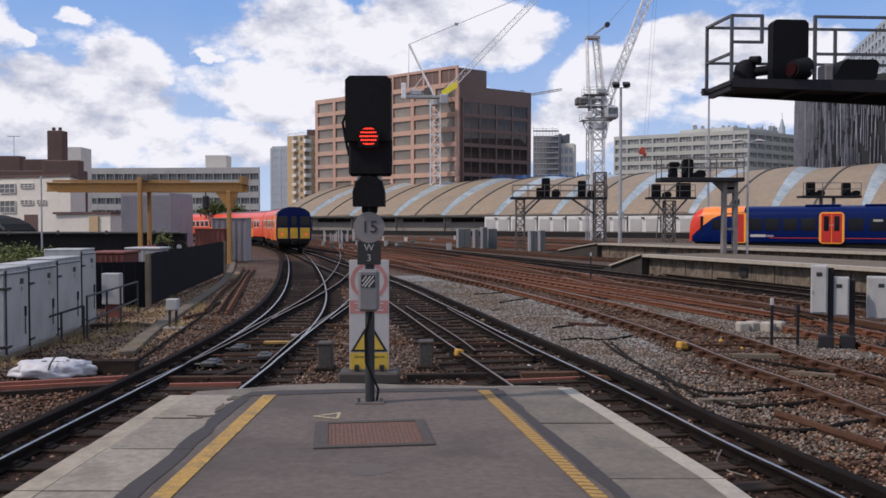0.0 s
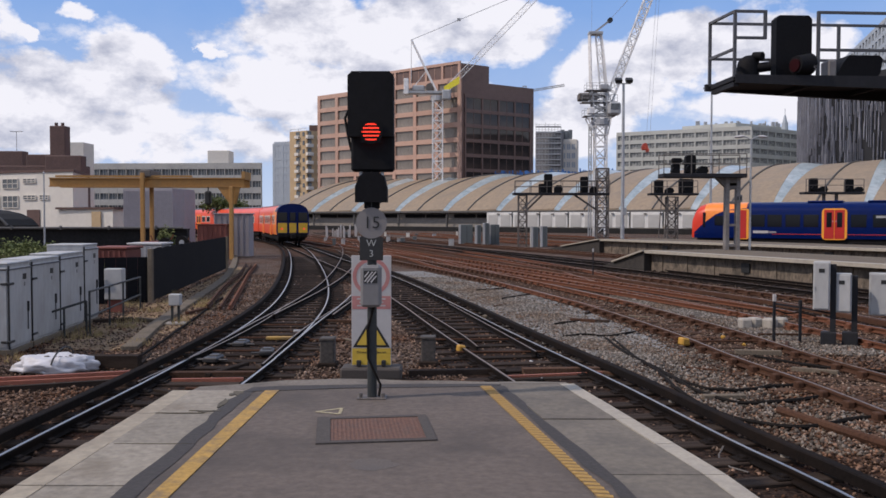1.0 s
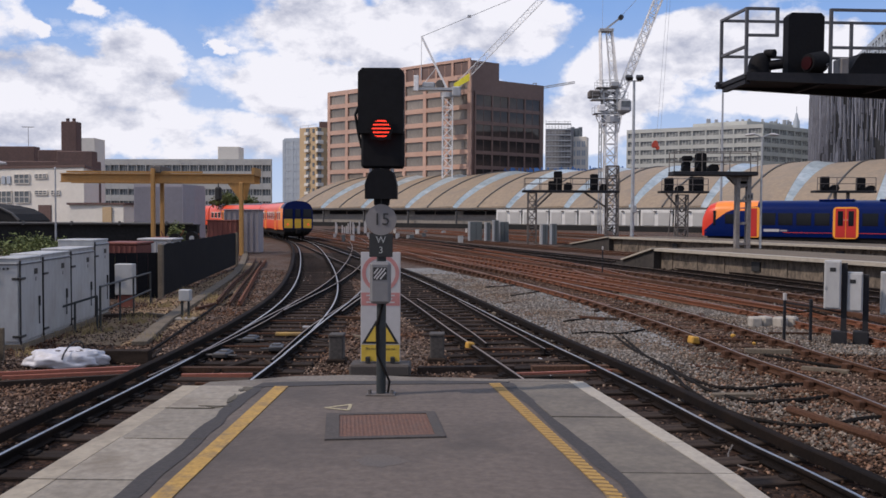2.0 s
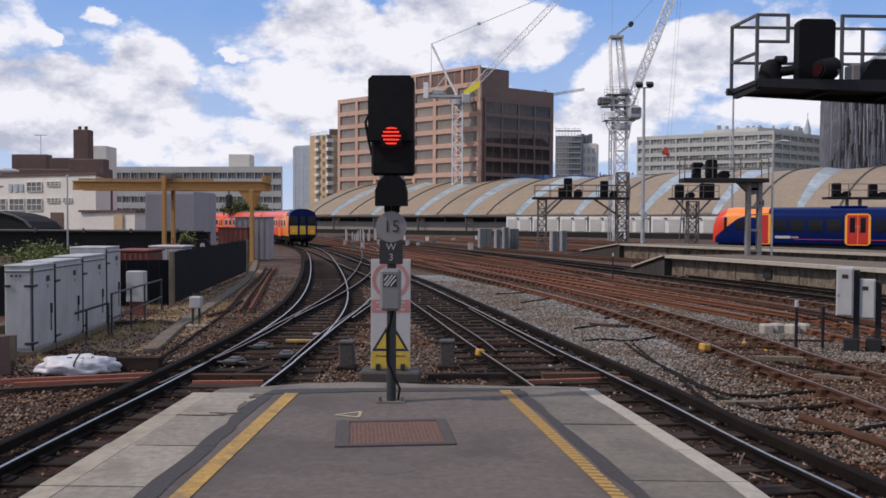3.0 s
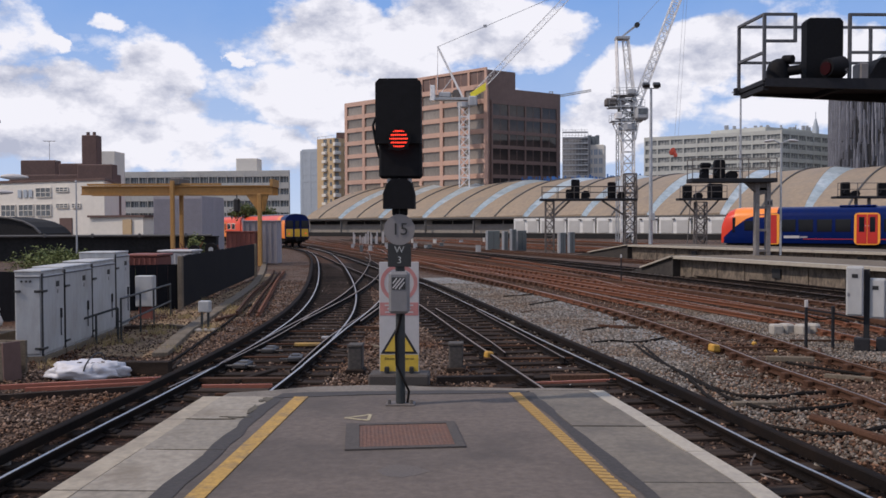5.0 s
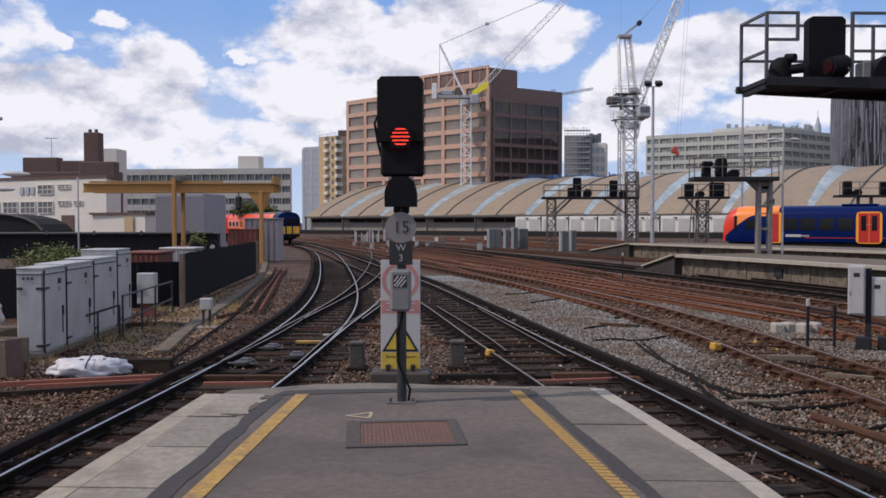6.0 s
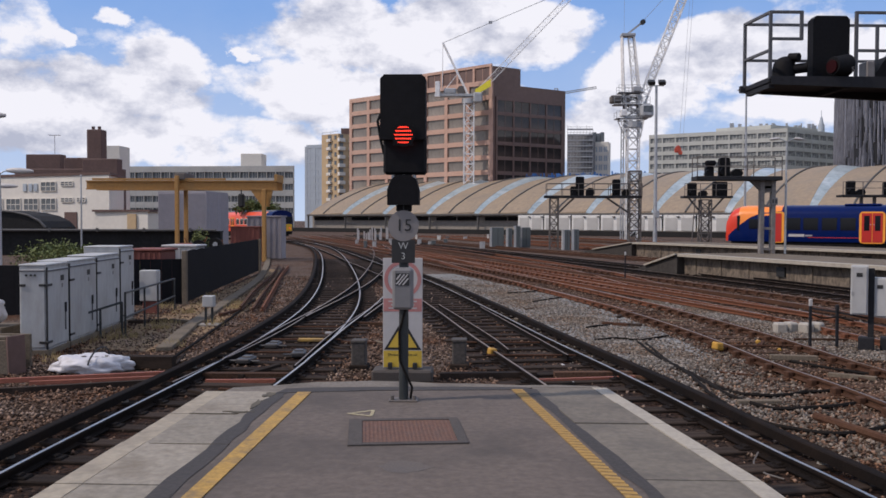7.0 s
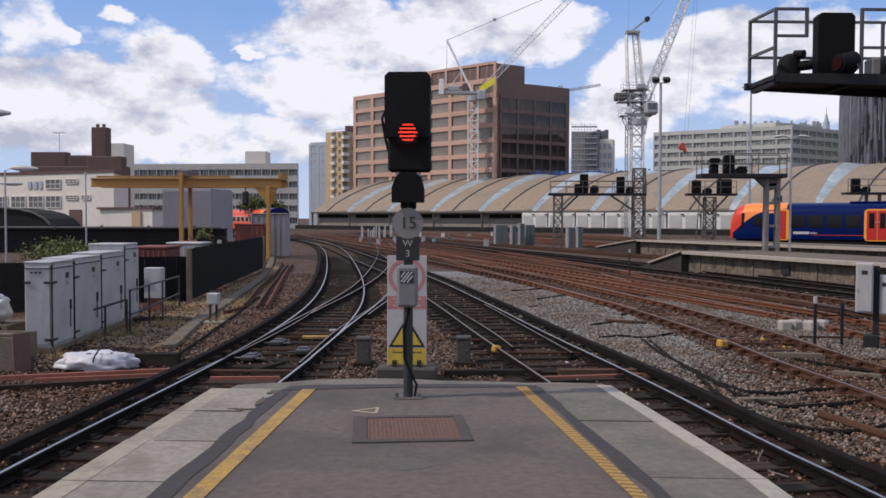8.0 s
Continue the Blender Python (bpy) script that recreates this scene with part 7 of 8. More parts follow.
# ---- platforms and trackside on the right ----
def make_right_platforms():
    for name, e0, e1, e2, width, label in (("platform_1", (9.85, 42.6), (15.0, 29.5), (27.5, -2.5), 4.6, "far concrete platform with a stained brick wall"), ("platform_2", (11.8, 66), (22.9, 45), (46, 1.5), 5.0, "far concrete platform with a white edge")):
        root = thing(name, pose(0, 0, 0), label, "platform", kind="structure")
        d = (Vector(e1) - Vector(e0)).normalized()
        side = Vector((-d.y, d.x))
        if side.x < 0:
            side = -side
        f0, f2 = Vector(e0) + side * width, Vector(e2) + side * width
        s = Shape()
        s.prism([tuple(Vector(q) + side * 0.3) for q in (e0, e1, e2)] + [tuple(f2), tuple(f0)], 0, 0.93)
        part("wall", s, "platform wall stain", root, "stained pale brick wall")
        q = [Vector(e0), Vector(e1), Vector(e2)]
        o = [p - side * 0.12 for p in q]
        i = [p + side * 0.38 for p in q]
        s = Shape().prism([tuple(p) for p in o] + [tuple(p) for p in i[::-1]], 0.93, 1.072)
        part("coping", s, "white line paint", root, "worn white platform edge")
        s = Shape().prism([tuple(p) for p in i] + [tuple(f2), tuple(f0)], 0.93, 1.066)
        part("surface", s, "dirty concrete", root)
        # the ramp down at the end
        back = -d * (4.2 if name == "platform_1" else 7.5)
        a, b = Vector(e0) - side * 0.12, f0
        vs = [(*a, 0), (*b, 0), (*a, 1.068), (*b, 1.068), (*(a + back), 0.0), (*(b + back), 0.0)]
        s = Shape().add(vs, [(2, 3, 5, 4), (0, 2, 4), (1, 5, 3), (0, 1, 3, 2), (0, 4, 5, 1)])
        part("ramp", s, "ramp tar", root, "sloping concrete end ramp")
        low = a + back
        part("ramp_coping", Shape().bar((a.x, a.y, 1.05), (a.x * 0.35 + low.x * 0.65, a.y * 0.35 + low.y * 0.65, 0.39), 0.3, 0.08), "white line paint", root, "worn white edge of the ramp")
        ln = math.dist(e0, e2)
        for k in range(int(ln / 1.9)):
            p = Vector(e0) + d * (0.9 + k * 1.9) + side * 0.28
            h = 0.74
            part("wall_pilaster", Shape().box((0.16, 0.05, h), (0, 0, h / 2 + 0.1)), "platform wall stain", root, m=Matrix.Translation((p.x, p.y, 0)) @ Matrix.Rotation(math.atan2(d.y, d.x), 4, "Z"))
        for k in (5, 11, 17):
            p = Vector(e0) + d * (k * 1.1 + 1.3) + side * 0.27
            part("wall_recess", Shape().box((0.5, 0.09, 0.4), (0, 0, 0.55)), "plate black", root, m=Matrix.Translation((p.x, p.y, 0)) @ Matrix.Rotation(math.atan2(d.y, d.x), 4, "Z"))


def make_trackside_right():
    for x0, x1, z0, z1, y in ((7.60, 7.92, 0.75, 1.74, 17.9), (7.98, 8.36, 0.70, 1.50, 17.9), (8.82, 9.35, 0.62, 1.50, 18.0)):
        root = thing("location_cabinet", pose((x0 + x1) / 2, y, 0, 0, 0, -24), "pale grey equipment case on black posts", "cabinet", "equipment cases on posts")
        w, h = x1 - x0, z1 - z0
        part("case", Shape().box((w, 0.28, h), (0, 0, z0 + h / 2), 0.015), "cabinet grey", root)
        part("door", Shape().box((w - 0.05, 0.02, h - 0.06), (0, -0.145, z0 + h / 2), 0.006), "cabinet grey", root)
        part("data_plate", Shape().box((0.11, 0.01, 0.08), (0, -0.157, z1 - 0.18)), "plate black", root)
        part("latch", Shape().box((0.03, 0.03, 0.06), (-w * 0.4, -0.16, z0 + h * 0.45)), "galvanised steel", root)
        part("post", Shape().box((0.11, 0.13, z1 - 0.05), (w / 2 + 0.06, 0.05, (z1 - 0.05) / 2)), "walkway steel", root, "dark steel post")
        part("foot", Shape().box((0.3, 0.25, 0.3), (w / 2 - 0.02, 0, 0.15), 0.02), "walkway steel", root)
    for x, y, h in ((6.98, 18.4, 0.92), (7.45, 18.2, 0.82), (9.0, 17.5, 0.75), (9.2, 17.4, 0.7), (9.5, 17.6, 0.9), (6.5, 38.2, 1.2)):
        root = thing("marker_post", pose(x, y, 0), "thin dark marker post with a short cap", "post", "marker posts")
        part("post", Shape().box((0.05, 0.05, h), (0, 0, h / 2)), "walkway steel", root)
        part("cap", Shape().box((0.065, 0.065, 0.15), (0, 0, h + 0.02), 0.01), "walkway steel" if x == 7.45 else "plate white", root)
    solid("post_rail", Shape().bar((6.98, 18.42, 0.82), (7.45, 18.22, 0.76), 0.035).bar((7.45, 18.22, 0.76), (7.98, 18.0, 0.66), 0.035), "walkway steel", "thin dark rail joining the marker posts", "rail")
    solid("cable", Shape().tube([(6.98, 18.4, 0.7), (7.2, 18.3, 0.62), (7.45, 18.2, 0.66), (7.7, 18.0, 0.6)], 0.018, 5), "cable rubber", "slack black cable between marker posts", "cable")
    for i, x in enumerate((7.12, 7.42, 7.72, 8.02)):
        solid("stone_block", Shape().box((0.27, 0.3, 0.26), (0, 0, 0.13), 0.04), "stone block", "pale broken concrete block on the ballast", "block", group="concrete blocks", m=pose(x, 20.6 + 0.15 * (i % 2), 0, 0, 0, 17 * i))
    for x, y, s1 in ((4.78, 17.4, 0.17), (5.9, 18.4, 0.09), (6.0, 17.4, 0.07), (0.29, 16.5, 0.15)):
        solid("rail_lubricator", Shape().box((s1, s1 * 1.1, s1 * 0.9), (0, 0, s1 * 0.6), 0.025).box((s1 * 0.7, s1 * 0.5, s1 * 0.5), (s1 * 0.5, 0, s1 * 0.4), 0.02), "marker yellow", "small yellow trackside fitting beside a rail", "fitting", group="yellow fittings", m=pose(x, y, 0.05, 0, 8, 20))
    solid("bond_cable", Shape().tube([(3.05, 9.45, 0.13), (2.98, 9.38, 0.05), (2.93, 9.2, 0.035), (2.98, 8.98, 0.03), (3.1, 8.8, 0.03)], 0.010, 6), "lattice steel", "bare metal bonding cable looped at the rail foot", "cable")
    solid("yellow_board", Shape().box((0.62, 0.16, 0.06), (0, 0, 0.03), 0.01), "yellow line paint", "scuffed yellow board across a sleeper", "board", m=pose(-3.45, 18.2, 0.07, 0, 0, 2))
    solid("white_rod", Shape().box((0.36, 0.07, 0.05), (0, 0, 0.025), 0.01), "plate white", "short white-painted bar between the rails", "bar", m=pose(-3.2, 19.3, 0.08, 0, 0, 3))
    for x, y, rz in ((-4.15, 15.5, -6), (-4.1, 17.4, -4), (-3.36, 16.3, 5)):
        root = thing("point_motor", pose(x, y, 0, 0, 0, rz), "oily grey point-locking unit beside the switch blade", "point machine", "point-locking units")
        part("case", Shape().box((0.26, 0.42, 0.09), (0, 0, 0.10), 0.02), "oily steel", root)
        part("cover", Shape().box((0.18, 0.18, 0.04), (0, 0.08, 0.15), 0.015), "oily steel", root)
        part("lock_rod", Shape().rod((-0.28, -0.12, 0.10), (0.30, -0.12, 0.10), 0.02, 6), "oily steel", root)
    rng = random.Random(57)
    for k in range(26):
        y = rng.uniform(13, 34)
        x = rng.uniform(-0.36, 0.44) * y
        w = rng.uniform(0.03, 0.09)
        solid("litter", Shape().box((w, w * 0.7, 0.02), (0, 0, 0.01), 0.004), rng.choice(("plate white", "concrete", "plate white", "dull plate")), "small pale scrap of litter on the ballast", "litter", group="litter on the ballast", m=pose(x, y, 0.045, rng.uniform(-15, 15), rng.uniform(-15, 15), rng.uniform(0, 180)))
    for x, y in ((-2.06, 15.2), (-0.30, 15.4)):
        root = thing("track_box", pose(x, y, 0), "weathered grey trackside connection box", "box", "connection boxes between tracks")
        part("body", Shape().box((0.25, 0.3, 0.44), (0, 0, 0.27), 0.02), "track box grey", root)
        part("lid", Shape().box((0.27, 0.32, 0.05), (0, 0, 0.505), 0.012), "track box grey", root)
        part("skirt", Shape().box((0.34, 0.36, 0.1), (0, 0, 0.05), 0.02), "oiled sleeper", root)
    for x0, x1, d, zt in ((1.36, 2.75, 87, 2.0), (2.95, 3.55, 86, 1.95), (3.72, 4.35, 86, 2.15), (4.35, 5.4, 87, 2.0), (7.75, 8.45, 79, 1.85), (8.6, 9.25, 79, 1.9)):
        root = thing("line_cabinet", pose((x0 + x1) / 2, d, 0), "grey-green steel equipment cabinet in the yard", "cabinet", "cabinets in the yard")
        w = x1 - x0
        part("body", Shape().box((w, 0.7, zt), (0, 0, zt / 2), 0.03), "dull green cabinet", root)
        part("side_panel", Shape().box((0.22, 0.72, zt - 0.04), (-w / 2 + 0.10, -0.02, zt / 2), 0.02), "cabinet grey", root, "pale side panel")
        part("door_joint", Shape().box((0.03, 0.02, zt - 0.2), (0.1, -0.355, zt / 2)), "plate black", root)
    rng = random.Random(31)
    for i in range(26):
        y = rng.uniform(82, 128)
        px = rng.uniform(-0.14, 0.06)
        w, h = rng.uniform(0.2, 0.55), rng.uniform(0.3, 0.8)
        root = thing("lineside_box", pose(px * y, y, 0), "small pale lineside box among the far tracks", "box", "small boxes in the yard")
        part("case", Shape().box((w, 0.4, h), (0, 0, h / 2), 0.02), rng.choice(("cabinet grey", "pale render", "dull green cabinet")), root)
        part("lid", Shape().box((w + 0.06, 0.46, 0.05), (0, 0, h + 0.02), 0.01), "concrete", root)
    for i in range(15):
        h = rng.uniform(0.9, 1.8)
        root = thing("relay_post", pose(-15.6 + i * 0.27 + rng.uniform(-0.08, 0.08), rng.uniform(112, 118), 0), "slim white relay case standing among the far tracks", "relay case", "white relay cases in the yard")
        part("case", Shape().box((0.16, 0.2, h), (0, 0, h / 2), 0.02), "plate white", root)
        part("cap", Shape().box((0.2, 0.24, 0.06), (0, 0, h + 0.02), 0.01), "concrete", root)
    s = Shape()
    for i in range(90):
        z = rng.uniform(0.4, 1.7)
        s.box((rng.uniform(0.2, 0.45), 0.2, z), (i * 0.36, -i * 0.216 + rng.uniform(-0.5, 0.5), z / 2))
    solid("blue_netting", s, "blue sheeting", "torn blue debris netting along the roof ridge", "netting", "stuff", m=pose(6, 214, 12.4))
    # crossing boards and thrown-down timbers near the platform end
    for x0, y0, x1, y1, mt in ((-4.3, 13.6, -3.2, 13.7, "red pipe"), (-4.5, 14.1, -3.1, 14.15, "rusty sleeper"), (0.9, 13.9, 2.6, 14.3, "red pipe"), (1.3, 14.5, 2.6, 14.6, "rusty sleeper"), (-0.6, 14.3, 1.0, 14.5, "oiled sleeper"), (-2.5, 13.4, 0.6, 13.3, "rusty sleeper"), (-2.9, 13.0, 2.0, 12.95, "dirty concrete")):
        solid("ground_board", Shape().bar((x0, y0, 0.06), (x1, y1, 0.06), 0.055 if mt == "red pipe" else 0.16, 0.06 if mt == "red pipe" else 0.1), mt, "worn board lying across the ballast", "board", group="boards near the platform end")
    # cables snaking over the ballast
    rng = random.Random(12)
    routes = [[(3.45, 18.6), (3.46, 16.6), (3.58, 15.4), (3.56, 13.95), (3.50, 13.15), (3.52, 12.4), (3.62, 11.5), (3.9, 10.93), (4.4, 10.66), (5.26, 11.1), (6.4, 11.3)], [(3.58, 18.4), (3.54, 15.6), (3.65, 14.84), (3.70, 14.05), (3.81, 13.5), (4.0, 13.05), (4.45, 12.97), (5.07, 13.3), (5.5, 13.4)],
              [(3.66, 14.4), (3.74, 13.2), (3.86, 12.5), (4.1, 12.1), (4.7, 12.15), (5.6, 12.6)], [(1.12, 31.0), (1.75, 31.5), (2.55, 32.6)], [(1.81, 27.8), (2.44, 28.8), (3.0, 29.7)], [(2.68, 21.1), (3.22, 21.6), (3.78, 22.0)], [(2.58, 18.9), (3.1, 19.2), (3.56, 18.95), (4.34, 19.7)],
              [(-5.6, 15.5), (-5.9, 18), (-6.4, 22), (-7.2, 28)], [(-2.2, 13.4), (-0.6, 13.7), (0.6, 13.3), (1.6, 13.8)], [(5.8, 16.2), (6.6, 15.0), (7.6, 14.6), (9.2, 14.9)]]
    solid("rusty_duct", Shape().rod((4.45, 11.5, 0.07), (5.0, 9.7, 0.07), 0.06, 8), "brown rail", "rusty brown pipe lying on the ballast", "pipe")
    for r in routes:
        line = smooth_line(r, 0.2)
        solid("cable", Shape().tube([(p.x, p.y, 0.04 + 0.015 * rng.random()) for p, _ in line], 0.032, 6), "cable rubber", "black cable snaking over the ballast", "cable", group="cables on the ballast")
    s = Shape().prism([(2.6, 16), (4.6, 16.5), (4.4, 20), (3.85, 25), (3.0, 29.5), (1.0, 36), (-1.1, 42.5), (-3.3, 42), (-1.8, 36), (-0.2, 29.5), (0.85, 25), (1.9, 19.5)], 0, 0.03)
    s.prism([(6.9, 21.5), (8.2, 17.0), (7.6, 22.5), (5.8, 28.0)], 0, 0.03)
    d = Shape().prism([(-6.4, 17.0), (-6.3, 20), (-6.65, 25.5), (-8.0, 34), (-10.2, 45.6), (-11.0, 46), (-9.6, 34), (-8.7, 24.5), (-8.4, 19.9), (-8.0, 17.2)], 0, 0.014)
    solid("dirt_path", d, "sandy dirt", "trodden sandy dirt beside the cabinets", "dirt", "structure")
    root = thing("lamp_pole", pose(-28.6, 62, 0), "thin grey steel pole behind the viaduct parapet", "pole")
    part("pole", Shape().rod((0, 0, 0), (0, 0, 5.8), 0.07, 8, 0.05), "galvanised steel", root)
    part("pole_cap", Shape().rod((0, 0, 5.78), (0, 0, 5.9), 0.08, 8, 0.04), "galvanised steel", root)
    root = thing("tv_aerial", pose(-66.9, 136, 12.4), "thin television aerial on the old roof", "aerial")
    part("mast", Shape().rod((0, 0, 0), (0, 0, 3.7), 0.05, 6), "crane grey", root)
    part("crossbar", Shape().bar((-0.9, 0, 3.6), (0.9, 0, 3.6), 0.06), "crane grey", root)
    for k in range(5):
        part("element", Shape().bar((-0.8 + k * 0.4, -0.5, 3.65), (-0.8 + k * 0.4, 0.5, 3.65), 0.05), "crane grey", root)
    solid("clean_ballast", s, "grey ballast", "patch of clean grey ballast between the tracks", "ballast", "structure")


mat("platform wall stain", (0.15, 0.118, 0.088), 0.9, vary=0.45, fine=9, broad=2.6, dirt=(0.026, 0.022, 0.018), dirt_amount=0.97, stretch=(1, 1, 0.55))
make_platform_signal()
make_warning_board()
make_near_gantry()
make_yard_signals()
make_lamps()
make_tower_cranes()
make_yard_crane()
make_trackside_left()
make_right_platforms()
make_trackside_right()


# ---- loose things and the ballast's stones ----
def make_small_things():
    for k, off in enumerate((0.0, 0.28, -0.34)):
        line = smooth_line([(-6.35 + off, 24.4), (-7.6 + off, 31), (-9.2 + off * 0.6, 40), (-10.7 + off, 48)], 0.8)
        up = Vector((0, 0, 1))
        s = Shape().sweep([(a, b - 0.03) for a, b in RAIL], [(p + up * 0.03 * k, Vector((d.y, -d.x, 0)), up) for p, d in line])
        solid("spare_rail", s, ("brown rail", "rusty rail", "brown rail")[k], "rusty spare rail lying beside the line", "rail", group="spare rails")
    rng = random.Random(91)
    for i in range(34):
        y = rng.uniform(11.8, 26)
        x = rng.uniform(-0.42, 0.48) * y
        ln, w = rng.uniform(0.3, 1.3), rng.uniform(0.05, 0.14)
        a = rng.uniform(0, 3.14)
        solid("scrap_timber", Shape().box((ln, w, w * 0.7), (0, 0, w * 0.35), 0.01), rng.choice(("oiled sleeper", "oiled sleeper", "rusty sleeper", "brown rail", "dirty concrete")), "dark scrap piece lying on the ballast", "scrap", group="scrap on the ballast", m=pose(x, y, 0.02, 2, 0, math.degrees(a)))
    root = thing("painted_mark", pose(0, 0, PLATFORM + 0.002), "faded cream arrowhead outline painted on the asphalt", "marking", kind="structure")
    tip = [Vector(q) for q in ((-1.03, 6.90), (-0.84, 7.03), (-0.835, 6.815))]
    for k, (a, b) in enumerate(zip(tip, tip[1:] + tip[:1])):
        n = Vector((b.y - a.y, a.x - b.x)).normalized() * 0.013
        part("stroke", Shape().prism([tuple(a - n), tuple(b - n), tuple(b + n), tuple(a + n)], 0.0008 * k, 0.002 + 0.0008 * k), "cream paint", root)
    rng = random.Random(77)
    for x, y, r in ((-0.46, 5.42, 0.17),):
        n = 22
        o = [(r * (1 + 0.25 * rng.uniform(-1, 1)) * math.cos(6.283 * i / n), 0.7 * r * (1 + 0.25 * rng.uniform(-1, 1)) * math.sin(6.283 * i / n)) for i in range(n)]
        solid("asphalt_patch", Shape().prism(o, 0, 0.001), "asphalt patch", "dark worn patch in the asphalt surface", "patch", "structure", m=pose(x, y, PLATFORM + 0.0005))
    for x, y, w, d in ((-2.10, 6.84, 0.15, 0.012), (-1.93, 6.92, 0.10, 0.03), (-1.86, 7.25, 0.03, 0.16), (-1.84, 7.62, 0.05, 0.10), (-2.0, 5.9, 0.20, 0.006)):
        n = 16
        o = [(w * (1 + 0.5 * rng.uniform(-1, 1)) * math.cos(6.283 * i / n), d * (1 + 0.5 * rng.uniform(-1, 1)) * math.sin(6.283 * i / n)) for i in range(n)]
        solid("moss_patch", Shape().prism(o, 0, 0.005), "moss", "dark moss and dirt on the edge slabs", "moss", "structure", m=pose(x, y, PLATFORM + 0.001))
    for i in range(26):
        x, y = rng.uniform(-8.0, -5.6), rng.uniform(15.5, 30)
        s = Shape()
        for k in range(46):
            a, h = rng.uniform(0, 6.28), rng.uniform(0.05, 0.22)
            r = rng.uniform(0, 0.35)
            bx, by = r * math.cos(a), r * math.sin(a)
            lx, ly = rng.uniform(-0.08, 0.08), rng.uniform(-0.08, 0.08)
            s.face([(bx - 0.008, by, 0), (bx + 0.008, by, 0), (bx + lx, by + ly, h)])
        solid("dry_grass", s, "dry grass", "tuft of dry straw-coloured grass on the ballast", "grass", "stuff", m=pose(x - (y - 15) * 0.14, y, 0.0))


def stones(name, count, place, size, material, label, seed):
    """Angular stones scattered by place(rng): six-cornered lumps with their own size and turn."""
    rng = np.random.RandomState(seed)
    xy = place(rng, count)
    n = len(xy)
    base = np.array([(1, 0, 0), (0, 1, 0), (-1, 0, 0), (0, -1, 0), (0, 0, 0.8), (0, 0, -0.6)], float)
    faces = np.array([(0, 1, 4), (1, 2, 4), (2, 3, 4), (3, 0, 4), (1, 0, 5), (2, 1, 5), (3, 2, 5), (0, 3, 5)])
    v = base[None] * rng.uniform(0.6, 1.35, (n, 6, 1)) + rng.uniform(-0.22, 0.22, (n, 6, 3))
    a, t = rng.uniform(0, 6.283, n), rng.uniform(-0.6, 0.6, n)
    ca, sa, ct, st = np.cos(a)[:, None], np.sin(a)[:, None], np.cos(t)[:, None], np.sin(t)[:, None]
    x, y, z = v[..., 0], v[..., 1] * ct - v[..., 2] * st, v[..., 1] * st + v[..., 2] * ct
    v = np.stack([x * ca - y * sa, x * sa + y * ca, z], -1) * (size * rng.uniform(0.5, 1.2, (n, 1, 1)))
    v[..., 0] += xy[:, None, 0]
    v[..., 1] += xy[:, None, 1]
    v[..., 2] += rng.uniform(0.0, 0.035, (n, 1))
    me = bpy.data.meshes.new(name)
    f = (faces[None] + 6 * np.arange(n)[:, None, None]).reshape(-1, 3)
    me.vertices.add(6 * n)
    me.vertices.foreach_set("co", v.reshape(-1))
    me.loops.add(f.size)
    me.loops.foreach_set("vertex_index", f.reshape(-1))
    me.polygons.add(len(f))
    me.polygons.foreach_set("loop_start", np.arange(0, f.size, 3))
    me.update(calc_edges=True)
    me.validate()
    me.materials.append(MATS[material])
    tagged(new(name, me), label, "stones", kind="stuff")


def open_ground(rng, n):
    """Spread over the near yard, thinner with distance, clear of the platform and the hidden ground below it."""
    y = 6.5 + 34 * rng.uniform(0, 1, n) ** 1.7
    x = rng.uniform(-0.62, 0.62, n) * (y + 4)
    free = (x < -2.6) | (x > 2.0) | (y > 11.5)
    for line in (LINE_A, LINE_B):
        mid = np.interp(y, [q[1] for q in line], [q[0] for q in line])
        free &= (np.abs(x - mid) > 1.25) | (rng.uniform(0, 1, n) < np.where(y < 15, 0.08, 0.35))
    keep = free & (x > -11) & (x < 19)
    return np.stack([x[keep], y[keep]], 1)


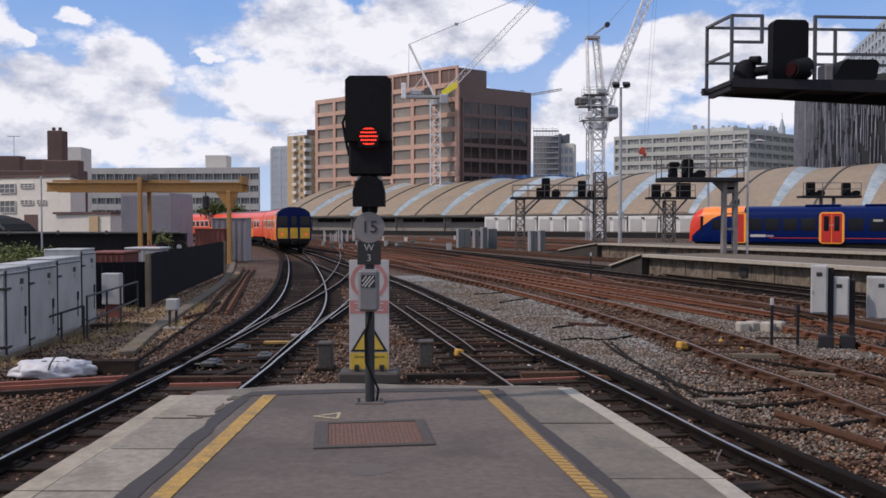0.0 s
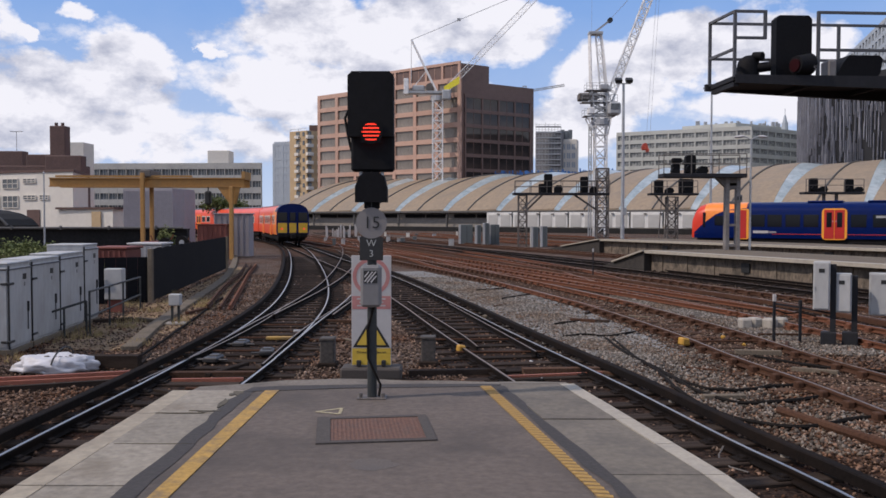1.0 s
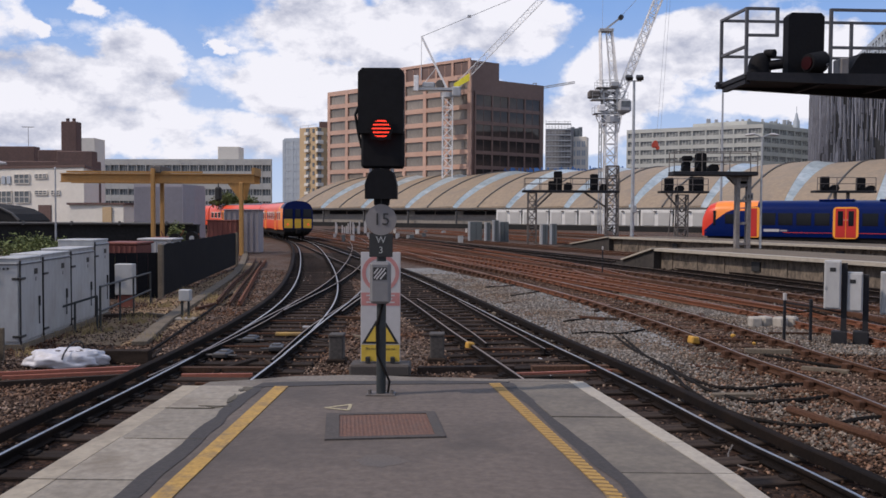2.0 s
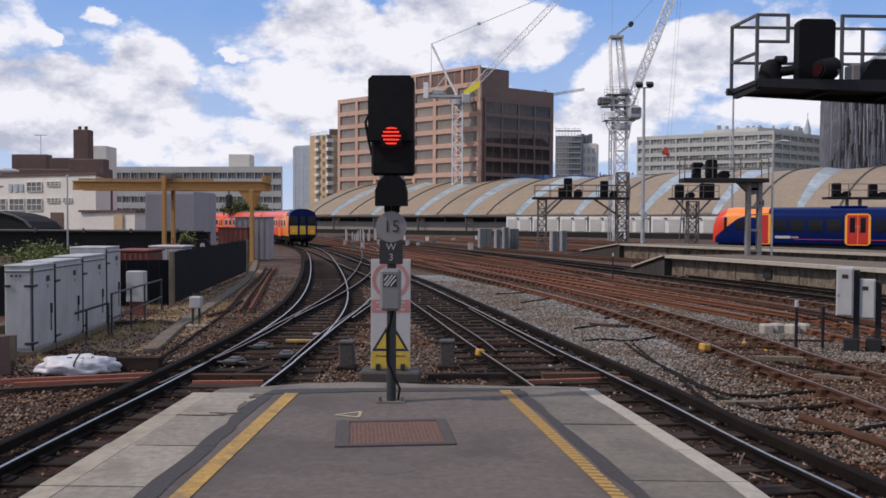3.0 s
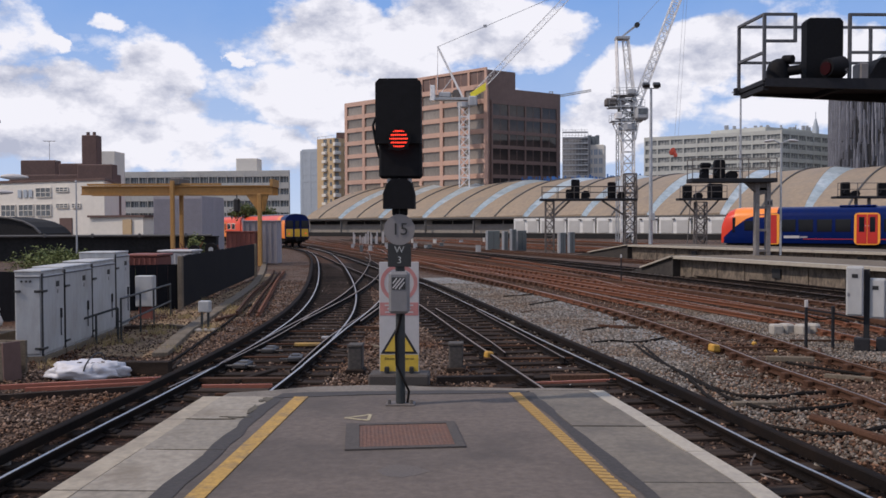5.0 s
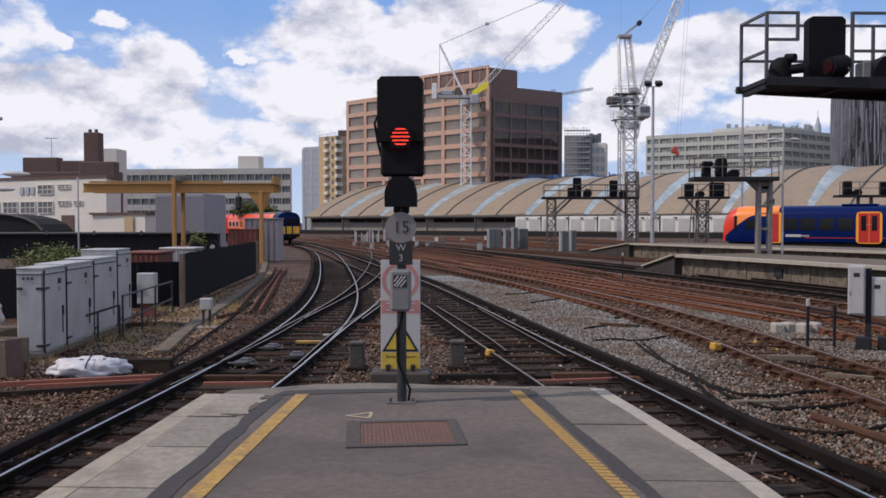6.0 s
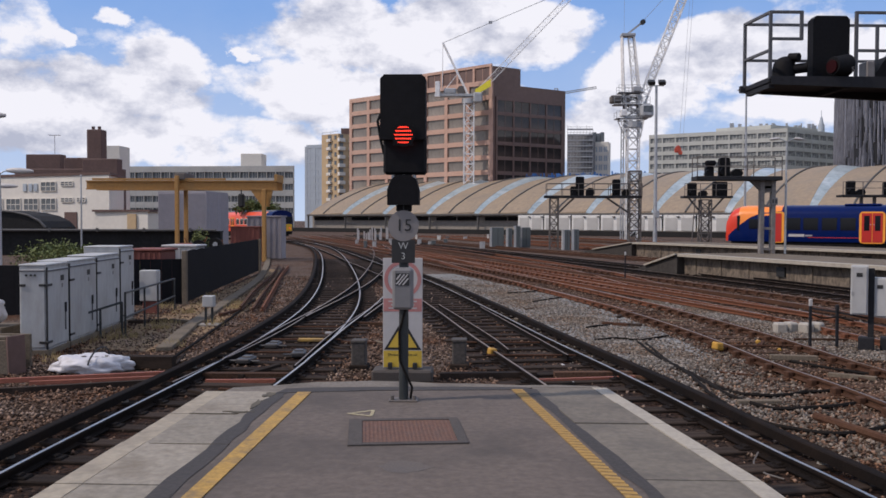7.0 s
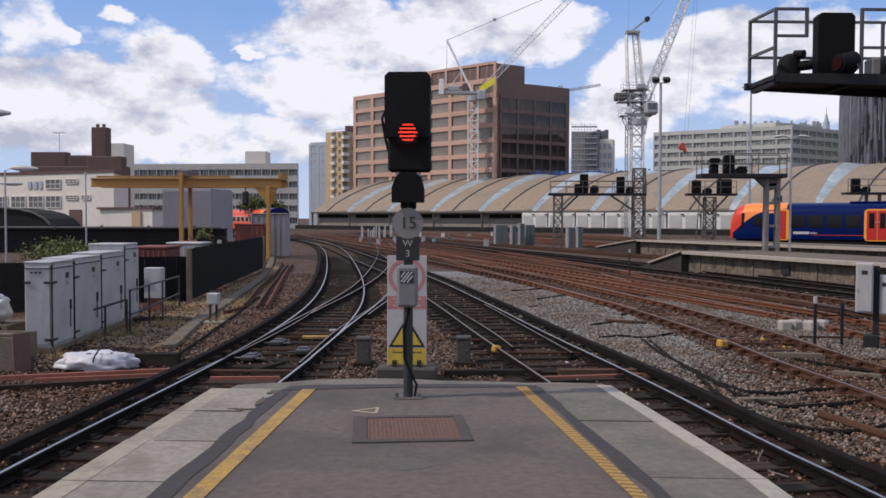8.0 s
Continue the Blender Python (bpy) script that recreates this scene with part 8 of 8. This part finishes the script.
def grey_patches(rng, n):
    y = rng.uniform(15.5, 38, n)
    mid = np.interp(y, [15.5, 20, 25, 30, 38], [3.6, 3.1, 2.3, 1.3, -1.2])
    a = np.stack([mid + rng.normal(0, 0.65, n), y], 1)
    y2 = rng.uniform(16.5, 29, n // 2)
    b = np.stack([np.interp(y2, [16.5, 22, 29], [7.9, 7.2, 5.6]) + rng.normal(0, 0.5, n // 2), y2], 1)
    y3 = rng.uniform(9.5, 17.5, n // 6)
    c = np.stack([np.interp(y3, [9.5, 12.8, 17.5], [4.6, 4.0, 3.7]) + rng.normal(0, 0.75, n // 6), y3], 1)
    keep = c[:, 0] > np.interp(c[:, 1], [9.4, 12.8, 18.4], [3.95, 3.35, 2.2])
    return np.concatenate([a, b, c[keep]])


mat("cream paint", (0.36, 0.31, 0.19), 0.85, vary=0.3, fine=40, broad=12, dirt=(0.15, 0.13, 0.1), dirt_amount=0.9)
mat("asphalt patch", (0.096, 0.079, 0.069), 0.9, vary=0.2, fine=60, dirt=(0.07, 0.067, 0.066))
mat("moss", (0.085, 0.072, 0.052), 0.95, vary=0.4, fine=30)
make_small_things()
stones("ballast_stones", 150000, open_ground, 0.032, "loose stone", "loose brown and grey ballast stones between the tracks", 5)
stones("grey_ballast_stones", 30000, grey_patches, 0.036, "loose grey stone", "loose clean grey ballast stones", 6)


# ---- what moves ----
def motions():
    """The suburban train leaves along its curved line, each car on the rails."""
    fine = smooth_line(LINE_A, 0.5)
    ys = [p.y for p, _ in fine]

    def spot(s):
        i = min(max(s / 0.5, 0), len(fine) - 2)
        k = int(i)
        return fine[k][0].lerp(fine[k + 1][0], i - k)
    rear = [(0.0, 70.0), (1.0, 75.6), (1.7, 79.4), (2.8, 84.8), (3.5, 88.3), (4.5, 93.6), (5.8, 99.9), (7.0, 104.9), (8.0, 107.7)]
    starts = [(t, 0.5 * float(np.interp(y, ys, np.arange(len(ys))))) for t, y in rear]
    for n, car in enumerate(cars):
        rows = []
        for t, s in starts:
            a, b = spot(s + n * 20.2), spot(s + n * 20.2 + 19.8)
            d = (b - a).normalized()
            rows.append((t, Matrix.Translation((a.x, a.y, 0.16)) @ Matrix.Rotation(math.atan2(d.y, d.x) - math.pi / 2, 4, "Z")))
        walk(car, rows)


motions()
